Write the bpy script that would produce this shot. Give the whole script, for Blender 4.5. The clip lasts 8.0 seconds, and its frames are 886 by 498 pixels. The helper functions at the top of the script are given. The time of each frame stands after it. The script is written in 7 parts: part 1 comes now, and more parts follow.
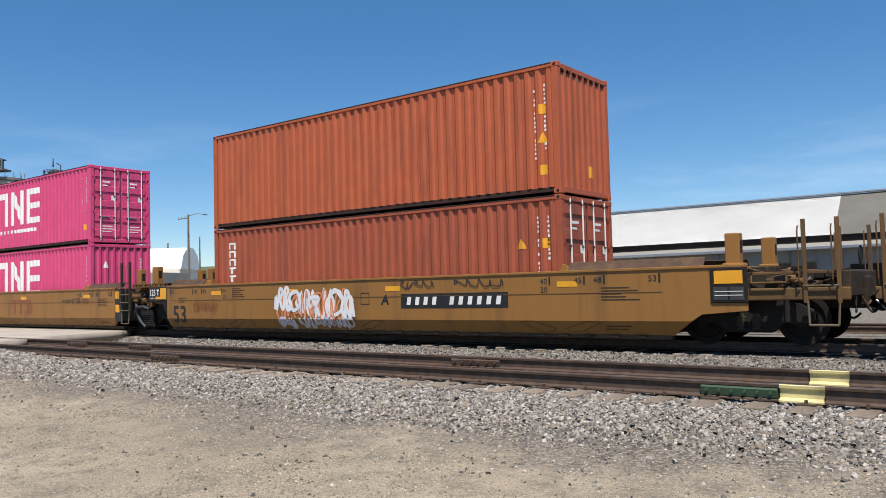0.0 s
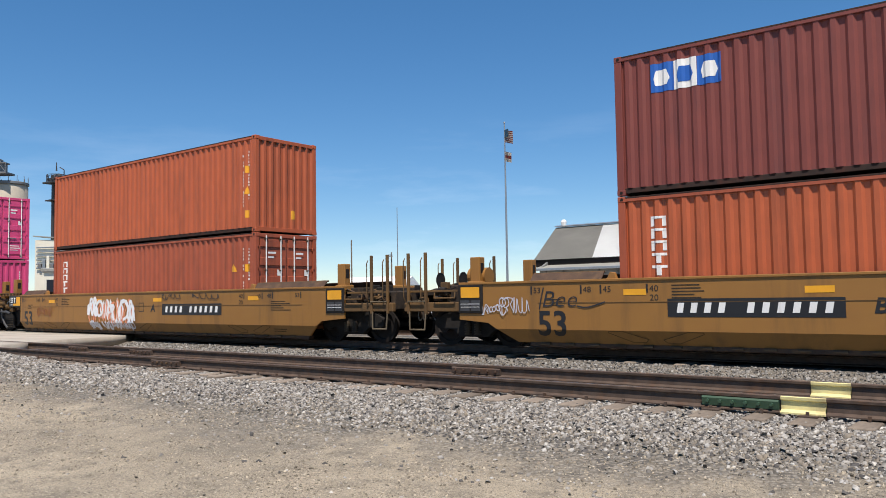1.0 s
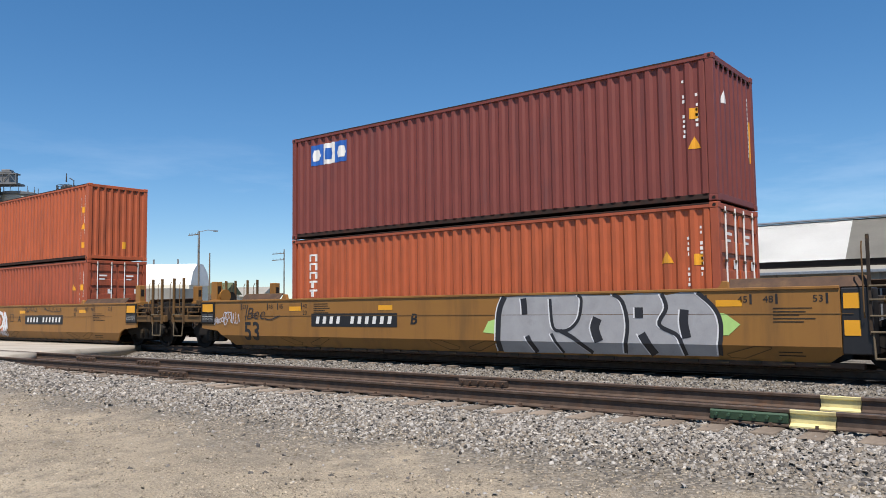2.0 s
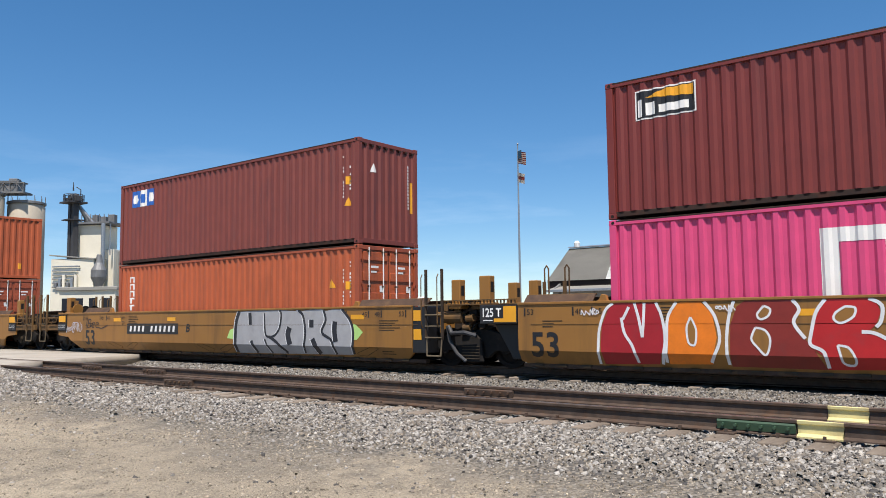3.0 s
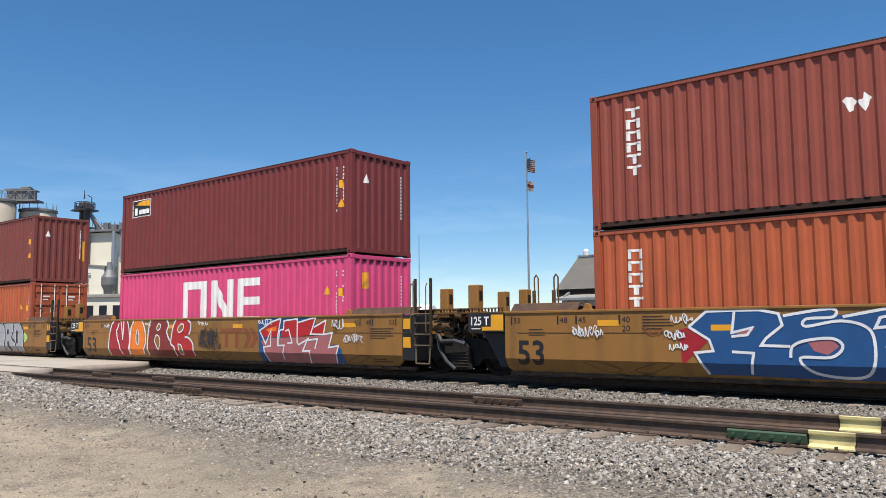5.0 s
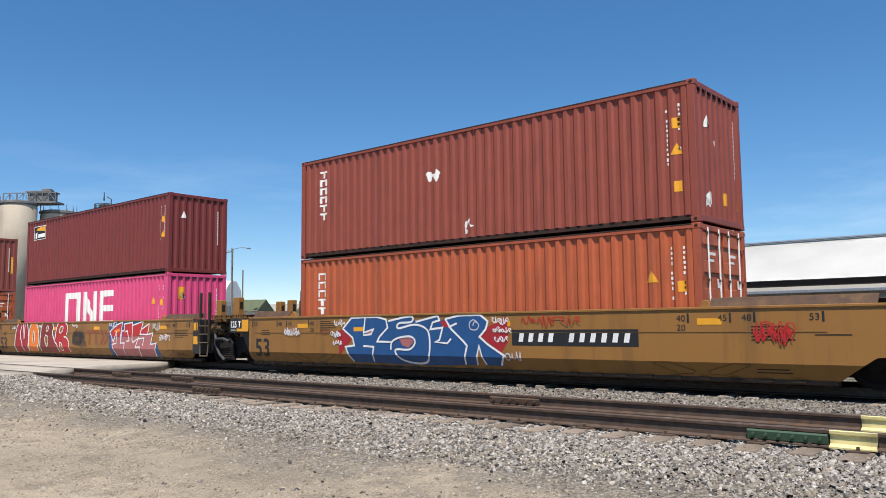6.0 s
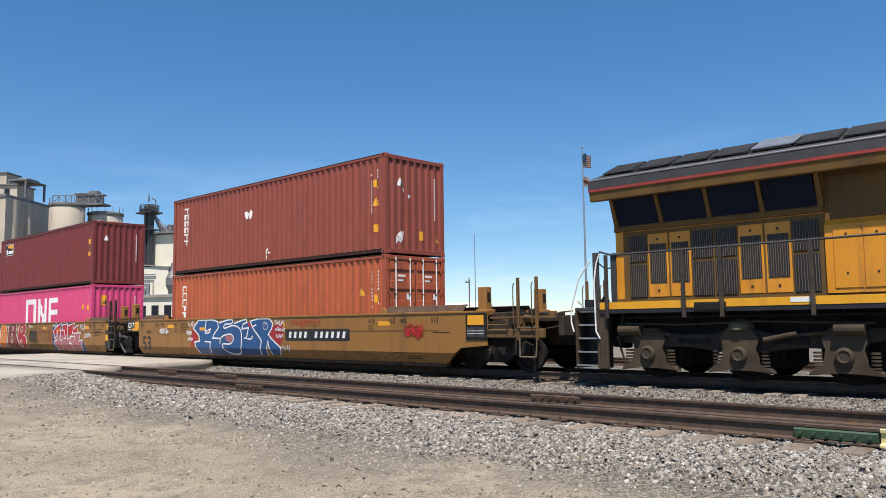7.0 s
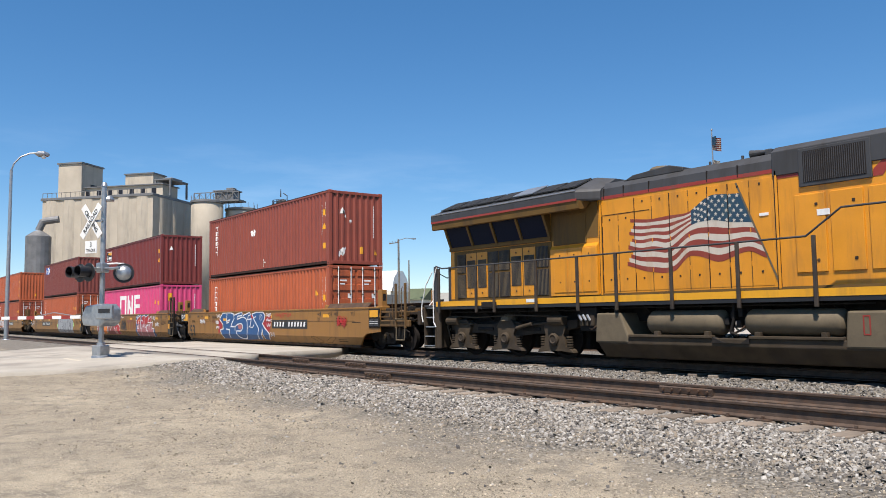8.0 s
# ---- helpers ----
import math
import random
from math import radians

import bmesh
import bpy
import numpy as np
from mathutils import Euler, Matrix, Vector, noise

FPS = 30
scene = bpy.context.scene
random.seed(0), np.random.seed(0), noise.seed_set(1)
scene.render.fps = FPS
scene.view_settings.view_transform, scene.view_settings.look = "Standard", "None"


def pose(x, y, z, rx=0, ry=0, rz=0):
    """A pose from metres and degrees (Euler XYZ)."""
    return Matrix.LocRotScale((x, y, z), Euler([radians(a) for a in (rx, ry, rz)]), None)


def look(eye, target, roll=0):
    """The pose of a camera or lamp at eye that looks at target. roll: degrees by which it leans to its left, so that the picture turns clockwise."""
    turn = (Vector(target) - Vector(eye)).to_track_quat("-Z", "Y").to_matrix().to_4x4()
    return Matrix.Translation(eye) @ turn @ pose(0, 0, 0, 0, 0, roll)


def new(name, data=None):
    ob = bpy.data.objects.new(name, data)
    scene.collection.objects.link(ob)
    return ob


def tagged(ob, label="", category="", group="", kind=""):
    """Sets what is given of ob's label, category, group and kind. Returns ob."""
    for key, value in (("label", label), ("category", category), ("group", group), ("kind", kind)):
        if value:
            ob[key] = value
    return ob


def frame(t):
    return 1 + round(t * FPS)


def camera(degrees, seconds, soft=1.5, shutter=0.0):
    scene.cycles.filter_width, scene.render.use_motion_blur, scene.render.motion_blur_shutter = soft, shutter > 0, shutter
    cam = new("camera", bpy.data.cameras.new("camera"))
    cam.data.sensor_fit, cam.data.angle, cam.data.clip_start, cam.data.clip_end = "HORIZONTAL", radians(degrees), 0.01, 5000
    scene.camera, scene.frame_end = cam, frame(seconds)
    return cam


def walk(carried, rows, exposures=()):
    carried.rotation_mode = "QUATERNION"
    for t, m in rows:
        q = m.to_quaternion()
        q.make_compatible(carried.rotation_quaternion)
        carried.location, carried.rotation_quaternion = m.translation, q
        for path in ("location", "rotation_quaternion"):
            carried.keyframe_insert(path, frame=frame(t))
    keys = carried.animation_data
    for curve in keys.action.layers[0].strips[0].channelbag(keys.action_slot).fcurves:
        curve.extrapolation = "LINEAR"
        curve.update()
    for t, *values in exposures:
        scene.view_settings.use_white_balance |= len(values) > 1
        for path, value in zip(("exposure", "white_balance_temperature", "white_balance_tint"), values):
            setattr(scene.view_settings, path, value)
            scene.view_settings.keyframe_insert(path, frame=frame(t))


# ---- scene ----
cam = camera(58.45, 8.0, soft=0.9)
EYE_Z = 1.45
LOOKS = [(0, 37.775, 2.825, 1.455), (0.5, 37.804, 3.049, 1.296), (1, 37.873, 3.394, 0.885), (2.5, 38.647, 4.611, 0.665),
         (3, 38.784, 4.905, 0.586), (3.5, 38.821, 5.131, 0.512), (4, 38.854, 5.273, 0.352), (4.5, 39.055, 5.411, 0.386),
         (6, 40.631, 5.494, 0.564), (6.5, 41.638, 5.467, 0.682), (7, 43.487, 5.363, 0.751), (7.5, 46.999, 5.156, 0.766),
         (8, 52.379, 4.749, 0.787)]
EXPOSURES = [(0, 0.53), (2.5, 0.55), (3.0, 0.60), (3.5, 0.66), (4.0, 0.63), (4.5, 0.56), (6.0, 0.64), (6.5, 0.57), (7.0, 0.62), (7.5, 0.67), (8, 0.70)]
walk(cam, [(t, pose(0, 0, EYE_Z, 90 + p, r, y)) for t, y, p, r in LOOKS], EXPOSURES)

# ---- world and sun ----
SUN = Vector((0.27, -0.34, 0.90)).normalized()
world = bpy.data.worlds.new("world")
scene.world = world
world.use_nodes = True
wn, wl = world.node_tree.nodes, world.node_tree.links
sky = wn.new("ShaderNodeTexSky")
sky.sky_type = "NISHITA"
sky.sun_disc = False
sky.sun_elevation = math.asin(SUN.z)
sky.sun_rotation = math.atan2(SUN.x, SUN.y)
sky.altitude, sky.air_density, sky.dust_density, sky.ozone_density = 1800, 1.0, 0.0, 4.0
deep = wn.new("ShaderNodeHueSaturation")
deep.inputs["Saturation"].default_value, deep.inputs["Value"].default_value = 1.34, 1.0
soft_sky = wn.new("ShaderNodeGamma")
soft_sky.inputs["Gamma"].default_value = 0.82
wl.new(sky.outputs[0], soft_sky.inputs["Color"])
wl.new(soft_sky.outputs[0], deep.inputs["Color"])
# thin fair-weather cloud low in the sky
dirs = wn.new("ShaderNodeTexCoord")
squash = wn.new("ShaderNodeMapping")
squash.inputs["Scale"].default_value = (3.0, 3.0, 16.0)
wl.new(dirs.outputs["Generated"], squash.inputs[0])
wisp = wn.new("ShaderNodeTexNoise")
wisp.inputs["Scale"].default_value, wisp.inputs["Detail"].default_value, wisp.inputs["Roughness"].default_value = 1.1, 6, 0.6
wl.new(squash.outputs[0], wisp.inputs["Vector"])
thick = wn.new("ShaderNodeMapRange")
thick.inputs[1].default_value, thick.inputs[2].default_value, thick.inputs[4].default_value = 0.54, 0.82, 0.22
wl.new(wisp.outputs[0], thick.inputs[0])
updown = wn.new("ShaderNodeSeparateXYZ")
wl.new(dirs.outputs["Generated"], updown.inputs[0])
low = wn.new("ShaderNodeMapRange")
low.inputs[1].default_value, low.inputs[2].default_value, low.inputs[3].default_value, low.inputs[4].default_value = 0.08, 0.24, 1.0, 0.0
wl.new(updown.outputs[2], low.inputs[0])
both = wn.new("ShaderNodeMath")
both.operation = "MULTIPLY"
wl.new(thick.outputs[0], both.inputs[0])
wl.new(low.outputs[0], both.inputs[1])
veil = wn.new("ShaderNodeMix")
veil.data_type = "RGBA"
veil.inputs[7].default_value = (7.5, 8.0, 8.8, 1)
wl.new(both.outputs[0], veil.inputs[0])
wl.new(deep.outputs[0], veil.inputs[6])
wl.new(veil.outputs[2], wn["Background"].inputs[0])
wn["Background"].inputs[1].default_value = 0.118
sun = new("sun", bpy.data.lights.new("sun", "SUN"))
sun.data.energy, sun.data.angle, sun.data.color = 4.75, radians(0.55), (1.0, 0.922, 0.84)
sun.matrix_world = look((0, 0, 60), Vector((0, 0, 60)) - SUN)

# ---- materials ----


def surf(name, c1, c2=None, scale=6.0, rough=0.6, metal=0.0, bump=0.15, fine=60.0, dirt=None, amount=0.35, streaks=0.0,
         vary=0.0, stretch=(1, 1, 1)):
    """Two tones mixed by a coarse noise, a fine grain, optional dirt or rust blotches (stretched downwards where streaks is set)."""
    m = bpy.data.materials.new(name)
    m.use_nodes = True
    n, l = m.node_tree.nodes, m.node_tree.links
    b = n["Principled BSDF"]
    c2 = c2 or tuple(v * 0.8 for v in c1)
    tc = n.new("ShaderNodeTexCoord")
    mp = n.new("ShaderNodeMapping")
    mp.inputs["Scale"].default_value = stretch
    l.new(tc.outputs["Object"], mp.inputs[0])
    big = n.new("ShaderNodeTexNoise")
    big.inputs["Scale"].default_value, big.inputs["Detail"].default_value = scale, 6
    l.new(mp.outputs[0], big.inputs["Vector"])
    grain = n.new("ShaderNodeTexNoise")
    grain.inputs["Scale"].default_value, grain.inputs["Detail"].default_value = fine, 3
    l.new(mp.outputs[0], grain.inputs["Vector"])
    add = n.new("ShaderNodeMath")
    add.operation = "MULTIPLY_ADD"
    add.inputs[1].default_value, add.inputs[2].default_value = 0.35, 0.0
    l.new(grain.outputs[0], add.inputs[0])
    tot = n.new("ShaderNodeMath")
    l.new(big.outputs[0], tot.inputs[0])
    l.new(add.outputs[0], tot.inputs[1])
    ramp = n.new("ShaderNodeMapRange")
    ramp.inputs[1].default_value, ramp.inputs[2].default_value = 0.45, 0.9
    l.new(tot.outputs[0], ramp.inputs[0])
    mix = n.new("ShaderNodeMix")
    mix.data_type = "RGBA"
    mix.inputs[6].default_value, mix.inputs[7].default_value = (*c1, 1), (*c2, 1)
    l.new(ramp.outputs[0], mix.inputs[0])
    colour = mix.outputs[2]
    if dirt:
        mp2 = n.new("ShaderNodeMapping")
        mp2.inputs["Scale"].default_value = (1, 1, 0.12) if streaks else (1, 1, 1)
        l.new(tc.outputs["Object"], mp2.inputs[0])
        blot = n.new("ShaderNodeTexNoise")
        blot.inputs["Scale"].default_value, blot.inputs["Detail"].default_value = (streaks or scale * 0.7), 8
        blot.inputs["Roughness"].default_value = 0.65
        l.new(mp2.outputs[0], blot.inputs["Vector"])
        r2 = n.new("ShaderNodeMapRange")
        r2.inputs[1].default_value, r2.inputs[2].default_value = 0.62 - amount * 0.3, 0.85 - amount * 0.2
        l.new(blot.outputs[0], r2.inputs[0])
        mix2 = n.new("ShaderNodeMix")
        mix2.data_type = "RGBA"
        l.new(r2.outputs[0], mix2.inputs[0])
        l.new(colour, mix2.inputs[6])
        mix2.inputs[7].default_value = (*dirt, 1)
        colour = mix2.outputs[2]
    if vary:
        info = n.new("ShaderNodeObjectInfo")
        isl = n.new("ShaderNodeNewGeometry")
        s = n.new("ShaderNodeMath")
        l.new(info.outputs["Random"], s.inputs[0])
        l.new(isl.outputs["Random Per Island"], s.inputs[1])
        fr = n.new("ShaderNodeMath")
        fr.operation = "FRACT"
        l.new(s.outputs[0], fr.inputs[0])
        mr = n.new("ShaderNodeMapRange")
        mr.inputs[3].default_value, mr.inputs[4].default_value = 1 - vary, 1 + vary
        l.new(fr.outputs[0], mr.inputs[0])
        hsv = n.new("ShaderNodeHueSaturation")
        l.new(colour, hsv.inputs["Color"])
        l.new(mr.outputs[0], hsv.inputs["Value"])
        colour = hsv.outputs[0]
    l.new(colour, b.inputs["Base Color"])
    b.inputs["Roughness"].default_value, b.inputs["Metallic"].default_value = rough, metal
    if rough >= 0.7:
        b.inputs["Specular IOR Level"].default_value = 0.2
    if bump:
        bp = n.new("ShaderNodeBump")
        bp.inputs["Strength"].default_value, bp.inputs["Distance"].default_value = bump, 0.02
        l.new(tot.outputs[0], bp.inputs["Height"])
        l.new(bp.outputs[0], b.inputs["Normal"])
    return m


def paint(name, c, rough=0.45, dirt=(0.10, 0.07, 0.05), amount=0.15, streaks=2.5, c2=None):
    return surf(name, c, c2 or tuple(v * 0.85 for v in c), 2.0, rough, 0, 0.04, 40, dirt, amount, streaks)


RUST = (0.11, 0.045, 0.025)
M = dict(
    orange=paint("orange_container_paint", (0.42, 0.094, 0.031), 0.5, (0.19, 0.05, 0.02), 0.32),
    orange_dark=paint("worn_orange_container_paint", (0.34, 0.076, 0.032), 0.55, (0.13, 0.04, 0.02), 0.3),
    brown=paint("brown_container_paint", (0.25, 0.055, 0.032), 0.5, (0.12, 0.03, 0.02), 0.2),
    maroon=paint("maroon_container_paint", (0.168, 0.026, 0.021), 0.5, (0.09, 0.022, 0.02), 0.2),
    maroon_grey=paint("faded_maroon_container_paint", (0.185, 0.042, 0.031), 0.55, (0.09, 0.03, 0.03), 0.25),
    pink=paint("magenta_container_paint", (0.62, 0.062, 0.18), 0.45, (0.43, 0.045, 0.13), 0.15),
    # dark brown that puts shade into container edges
    rail_shade=surf("grimy_brown_rail", (0.045, 0.026, 0.020), (0.025, 0.018, 0.016), 4, 0.8, 0, 0.2, 40, (0.09, 0.03, 0.02), 0.4),
    navy_screen=surf("navy_intake_screen", (0.006, 0.009, 0.022), (0.009, 0.012, 0.026), 30, 0.85, 0.0, 0.1),
    dark_gap=surf("container_underside_black", (0.02, 0.016, 0.015), None, 4, 0.8),
    white=paint("white_lettering_paint", (0.78, 0.77, 0.74), 0.5, (0.5, 0.45, 0.42), 0.12),
    yellow_mark=paint("yellow_sticker", (0.76, 0.35, 0.016), 0.45, amount=0.05),
    blue_mark=paint("blue_sign_paint", (0.02, 0.11, 0.42), 0.45, amount=0.03),
    black=paint("black_paint", (0.012, 0.012, 0.014), 0.5, (0.035, 0.03, 0.027), 0.2),
    car_yellow=paint("weathered_ochre_railcar_paint", (0.268, 0.126, 0.025), 0.55, (0.13, 0.065, 0.02), 0.38, 1.6, (0.25, 0.115, 0.024)),
    # dirty ochre; on the platform posts it also stands for shade
    car_dirty_shaded=paint("dirty_ochre_railcar_paint", (0.16, 0.088, 0.032), 0.7, (0.05, 0.036, 0.025), 0.5, 2.5, (0.11, 0.065, 0.03)),
    deck_grime=surf("grimy_deck_steel", (0.048, 0.036, 0.027), (0.024, 0.019, 0.016), 5, 0.85, 0, 0.25, 50, (0.12, 0.07, 0.03), 0.3),
    tank_tan=surf("dusty_tan_paint", (0.145, 0.115, 0.075), (0.105, 0.084, 0.056), 3, 0.7, 0, 0.1, 40, (0.07, 0.055, 0.04), 0.3),
    rail_lip=surf("rusty_brown_steel", (0.10, 0.06, 0.04), (0.06, 0.04, 0.03), 5, 0.75, 0.2, 0.2, 60, (0.16, 0.10, 0.05), 0.3),
    under=surf("black_grimy_steel", (0.014, 0.013, 0.012), (0.022, 0.019, 0.017), 7, 0.88, 0.0, 0.25, 60, (0.04, 0.032, 0.026), 0.2),
    wheel=surf("dark_wheel_steel", (0.013, 0.011, 0.010), (0.021, 0.017, 0.015), 7, 0.85, 0.0, 0.2),
    galv=surf("galvanised_steel", (0.42, 0.43, 0.44), (0.30, 0.31, 0.32), 9, 0.42, 0.75, 0.08),
    loco_yellow=paint("locomotive_yellow_paint", (0.67, 0.27, 0.014), 0.4, (0.30, 0.13, 0.025), 0.34, 2.5),
    sill_yellow=paint("bright_yellow_sill_paint", (0.72, 0.34, 0.012), 0.45, (0.30, 0.15, 0.03), 0.3, 2.5),
    # soot and the shade under the eaves, both held in one colour
    loco_dirty_shaded=paint("sooty_locomotive_yellow", (0.155, 0.088, 0.026), 0.7, (0.06, 0.042, 0.028), 0.45, 1.5),
    loco_grey=paint("locomotive_grey_paint", (0.042, 0.043, 0.047), 0.65, (0.022, 0.019, 0.016), 0.5),
    loco_red=paint("locomotive_red_stripe", (0.28, 0.032, 0.022), 0.55),
    truck_grey=surf("dusty_grey_truck_paint", (0.078, 0.057, 0.036), (0.036, 0.027, 0.018), 2.5, 0.75, 0, 0.2, 50, (0.05, 0.04, 0.035), 0.4),
    grille=surf("grey_radiator_grille", (0.085, 0.09, 0.088), (0.05, 0.053, 0.053), 6, 0.6, 0.2, 0.1, 50, (0.03, 0.028, 0.025), 0.3),
    truck_dark=surf("oily_dark_truck_steel", (0.048, 0.038, 0.028), (0.022, 0.018, 0.015), 3, 0.8, 0, 0.25, 50, (0.075, 0.058, 0.042), 0.25),
    post_brown=surf("sooty_brown_post_paint", (0.062, 0.050, 0.040), (0.035, 0.029, 0.025), 4, 0.7, 0, 0.1, 40, (0.10, 0.07, 0.03), 0.2),
    glass_dark=surf("dark_radiator_screen", (0.004, 0.005, 0.010), (0.007, 0.008, 0.014), 30, 0.55, 0.0, 0.1),
    rail=surf("rusty_rail_steel", (0.125, 0.090, 0.070), (0.070, 0.050, 0.040), 8, 0.7, 0.35, 0.25, 80, (0.13, 0.07, 0.04), 0.35),
    rail_top=surf("worn_rail_head", (0.21, 0.165, 0.135), (0.13, 0.10, 0.08), 6, 0.42, 0.6, 0.1),
    tie=surf("weathered_wood_tie", (0.27, 0.22, 0.17), (0.15, 0.12, 0.095), 3, 0.9, 0, 0.6, 30, (0.07, 0.055, 0.045), 0.35, 0, 0.25, (1, 0.2, 1)),
    concrete=surf("weathered_concrete", (0.50, 0.44, 0.35), (0.40, 0.35, 0.28), 0.35, 0.88, 0, 0.1, 9, (0.25, 0.23, 0.2), 0.3, 0.6),
    road=surf("pale_worn_pavement", (0.40, 0.365, 0.31), (0.29, 0.265, 0.225), 0.6, 0.92, 0, 0.3, 25, (0.17, 0.15, 0.13), 0.4),
    white_roof=surf("white_metal_roof", (0.80, 0.80, 0.77), (0.72, 0.72, 0.69), 0.3, 0.5, 0, 0.03, 6),
    grey_roof=surf("weathered_grey_metal_roof", (0.30, 0.285, 0.25), (0.24, 0.23, 0.20), 0.4, 0.6, 0.1, 0.05, 8),
    shed_wall=surf("grey_metal_siding", (0.22, 0.22, 0.21), (0.17, 0.17, 0.16), 0.6, 0.6, 0.1, 0.05, 8),
    cream=surf("cream_painted_metal", (0.72, 0.68, 0.56), (0.62, 0.58, 0.47), 0.3, 0.6, 0, 0.03, 8),
    steel_far=surf("dull_steel_structure", (0.22, 0.22, 0.22), (0.14, 0.14, 0.14), 0.8, 0.6, 0.4, 0.05),
    pole_wood=surf("grey_wood_pole", (0.20, 0.16, 0.12), (0.13, 0.105, 0.08), 3, 0.9, 0, 0.3, 30, None, 0, 0, 0, (1, 1, 0.1)),
    yellow_splash=paint("pale_yellow_rail_paint", (0.66, 0.58, 0.28), 0.7, (0.25, 0.19, 0.11), 0.55),
    green=paint("dark_green_joint_paint", (0.035, 0.075, 0.04), 0.55, (0.05, 0.04, 0.03), 0.2),
    far_green=surf("olive_roof", (0.10, 0.12, 0.07), None, 1, 0.8),
    far_land=surf("far_dry_land", (0.30, 0.26, 0.20), (0.2, 0.19, 0.13), 0.02, 0.95, 0, 0),
)

# ---- mesh helpers ----


def part(name, bm, material, parent=None, label="", smooth=False):
    me = bpy.data.meshes.new(name)
    bm.to_mesh(me)
    bm.free()
    if smooth:
        for poly in me.polygons:
            poly.use_smooth = True
    me.materials.append(M[material] if isinstance(material, str) else material)
    ob = new(name, me)
    if parent:
        ob.parent = parent
    if label:
        ob["label"] = label
    return ob


def share(ob, m, parent=None):
    """A further object on the same mesh, at the pose m."""
    o = new(ob.name.split(".")[0], ob.data)
    o.matrix_basis = m
    o.parent = parent or ob.parent
    if "label" in ob:
        o["label"] = ob["label"]
    return o


def thing(name, label, category, group="", kind="", m=None):
    ob = new(name)
    if m is not None:
        ob.matrix_basis = m
    return tagged(ob, label, category, group, kind)


def box(x0, x1, y0, y1, z0, z1, bm=None, bevel=0.0):
    own = bmesh.new()
    v = [own.verts.new((x, y, z)) for x in (x0, x1) for y in (y0, y1) for z in (z0, z1)]
    for f in ((0, 1, 3, 2), (4, 6, 7, 5), (0, 4, 5, 1), (2, 3, 7, 6), (0, 2, 6, 4), (1, 5, 7, 3)):
        own.faces.new([v[i] for i in f])
    if bevel:
        bmesh.ops.bevel(own, geom=own.edges[:], offset=bevel, segments=2, affect="EDGES", profile=0.5)
    return join(own, bm)


def join(own, bm):
    """Adds own to bm, or hands it on where there is no bm."""
    bmesh.ops.recalc_face_normals(own, faces=own.faces[:])
    if bm is None:
        return own
    me = bpy.data.meshes.new("tmp")
    own.to_mesh(me)
    own.free()
    bm.from_mesh(me)
    bpy.data.meshes.remove(me)
    return bm


def prism(profile, a0, a1, axis="x", bm=None, bevel=0.0):
    """A closed profile drawn out from a0 to a1. axis x: profile in (y, z); y: in (x, z); z: in (x, y)."""
    own = bmesh.new()

    def at(p, a):
        return {"x": (a, p[0], p[1]), "y": (p[0], a, p[1]), "z": (p[0], p[1], a)}[axis]
    r0, r1 = [own.verts.new(at(p, a0)) for p in profile], [own.verts.new(at(p, a1)) for p in profile]
    k = len(profile)
    own.faces.new(r0)
    own.faces.new(r1)
    for i in range(k):
        own.faces.new((r0[i], r0[(i + 1) % k], r1[(i + 1) % k], r1[i]))
    if bevel:
        bmesh.ops.bevel(own, geom=own.edges[:], offset=bevel, segments=2, affect="EDGES", profile=0.5)
    return join(own, bm)


def rod(p0, p1, r0, r1=None, n=10, bm=None):
    own = bmesh.new()
    p0, p1 = Vector(p0), Vector(p1)
    d = p1 - p0
    bmesh.ops.create_cone(own, cap_ends=True, segments=n, radius1=r0, radius2=r0 if r1 is None else r1, depth=d.length)
    own.transform(Matrix.Translation((p0 + p1) / 2) @ d.to_track_quat("Z", "Y").to_matrix().to_4x4())
    return join(own, bm)


def pipe(points, r, n=8, bm=None):
    bm = bm or bmesh.new()
    for a, b in zip(points, points[1:]):
        rod(a, b, r, None, n, bm)
    for p in points[1:-1]:
        own = bmesh.new()
        bmesh.ops.create_icosphere(own, subdivisions=1, radius=r)
        own.transform(Matrix.Translation(p))
        join(own, bm)
    return bm


def lathe(profile, n=24, axis="z", bm=None):
    """(radius, height) rows turned round an axis."""
    own = bmesh.new()
    rings = []
    for r, h in profile:
        ring = []
        for i in range(n):
            a = math.tau * i / n
            c, s = r * math.cos(a), r * math.sin(a)
            ring.append(own.verts.new({"z": (c, s, h), "y": (c, h, s), "x": (h, c, s)}[axis]))
        rings.append(ring)
    for a, b in zip(rings, rings[1:]):
        for i in range(n):
            own.faces.new((a[i], a[(i + 1) % n], b[(i + 1) % n], b[i]))
    own.faces.new(rings[0])
    own.faces.new(rings[-1])
    return join(own, bm)


def flat(polys):
    """Flat faces from closed outlines in (x, z), at y = 0."""
    own = bmesh.new()
    for poly in polys:
        try:
            own.faces.new([own.verts.new((x, 0, z)) for x, z in poly])
        except ValueError:
            pass
    own.normal_update()
    bmesh.ops.triangulate(own, faces=own.faces[:])
    return own


def rect(x0, x1, z0, z1):
    return [(x0, z0), (x1, z0), (x1, z1), (x0, z1)]


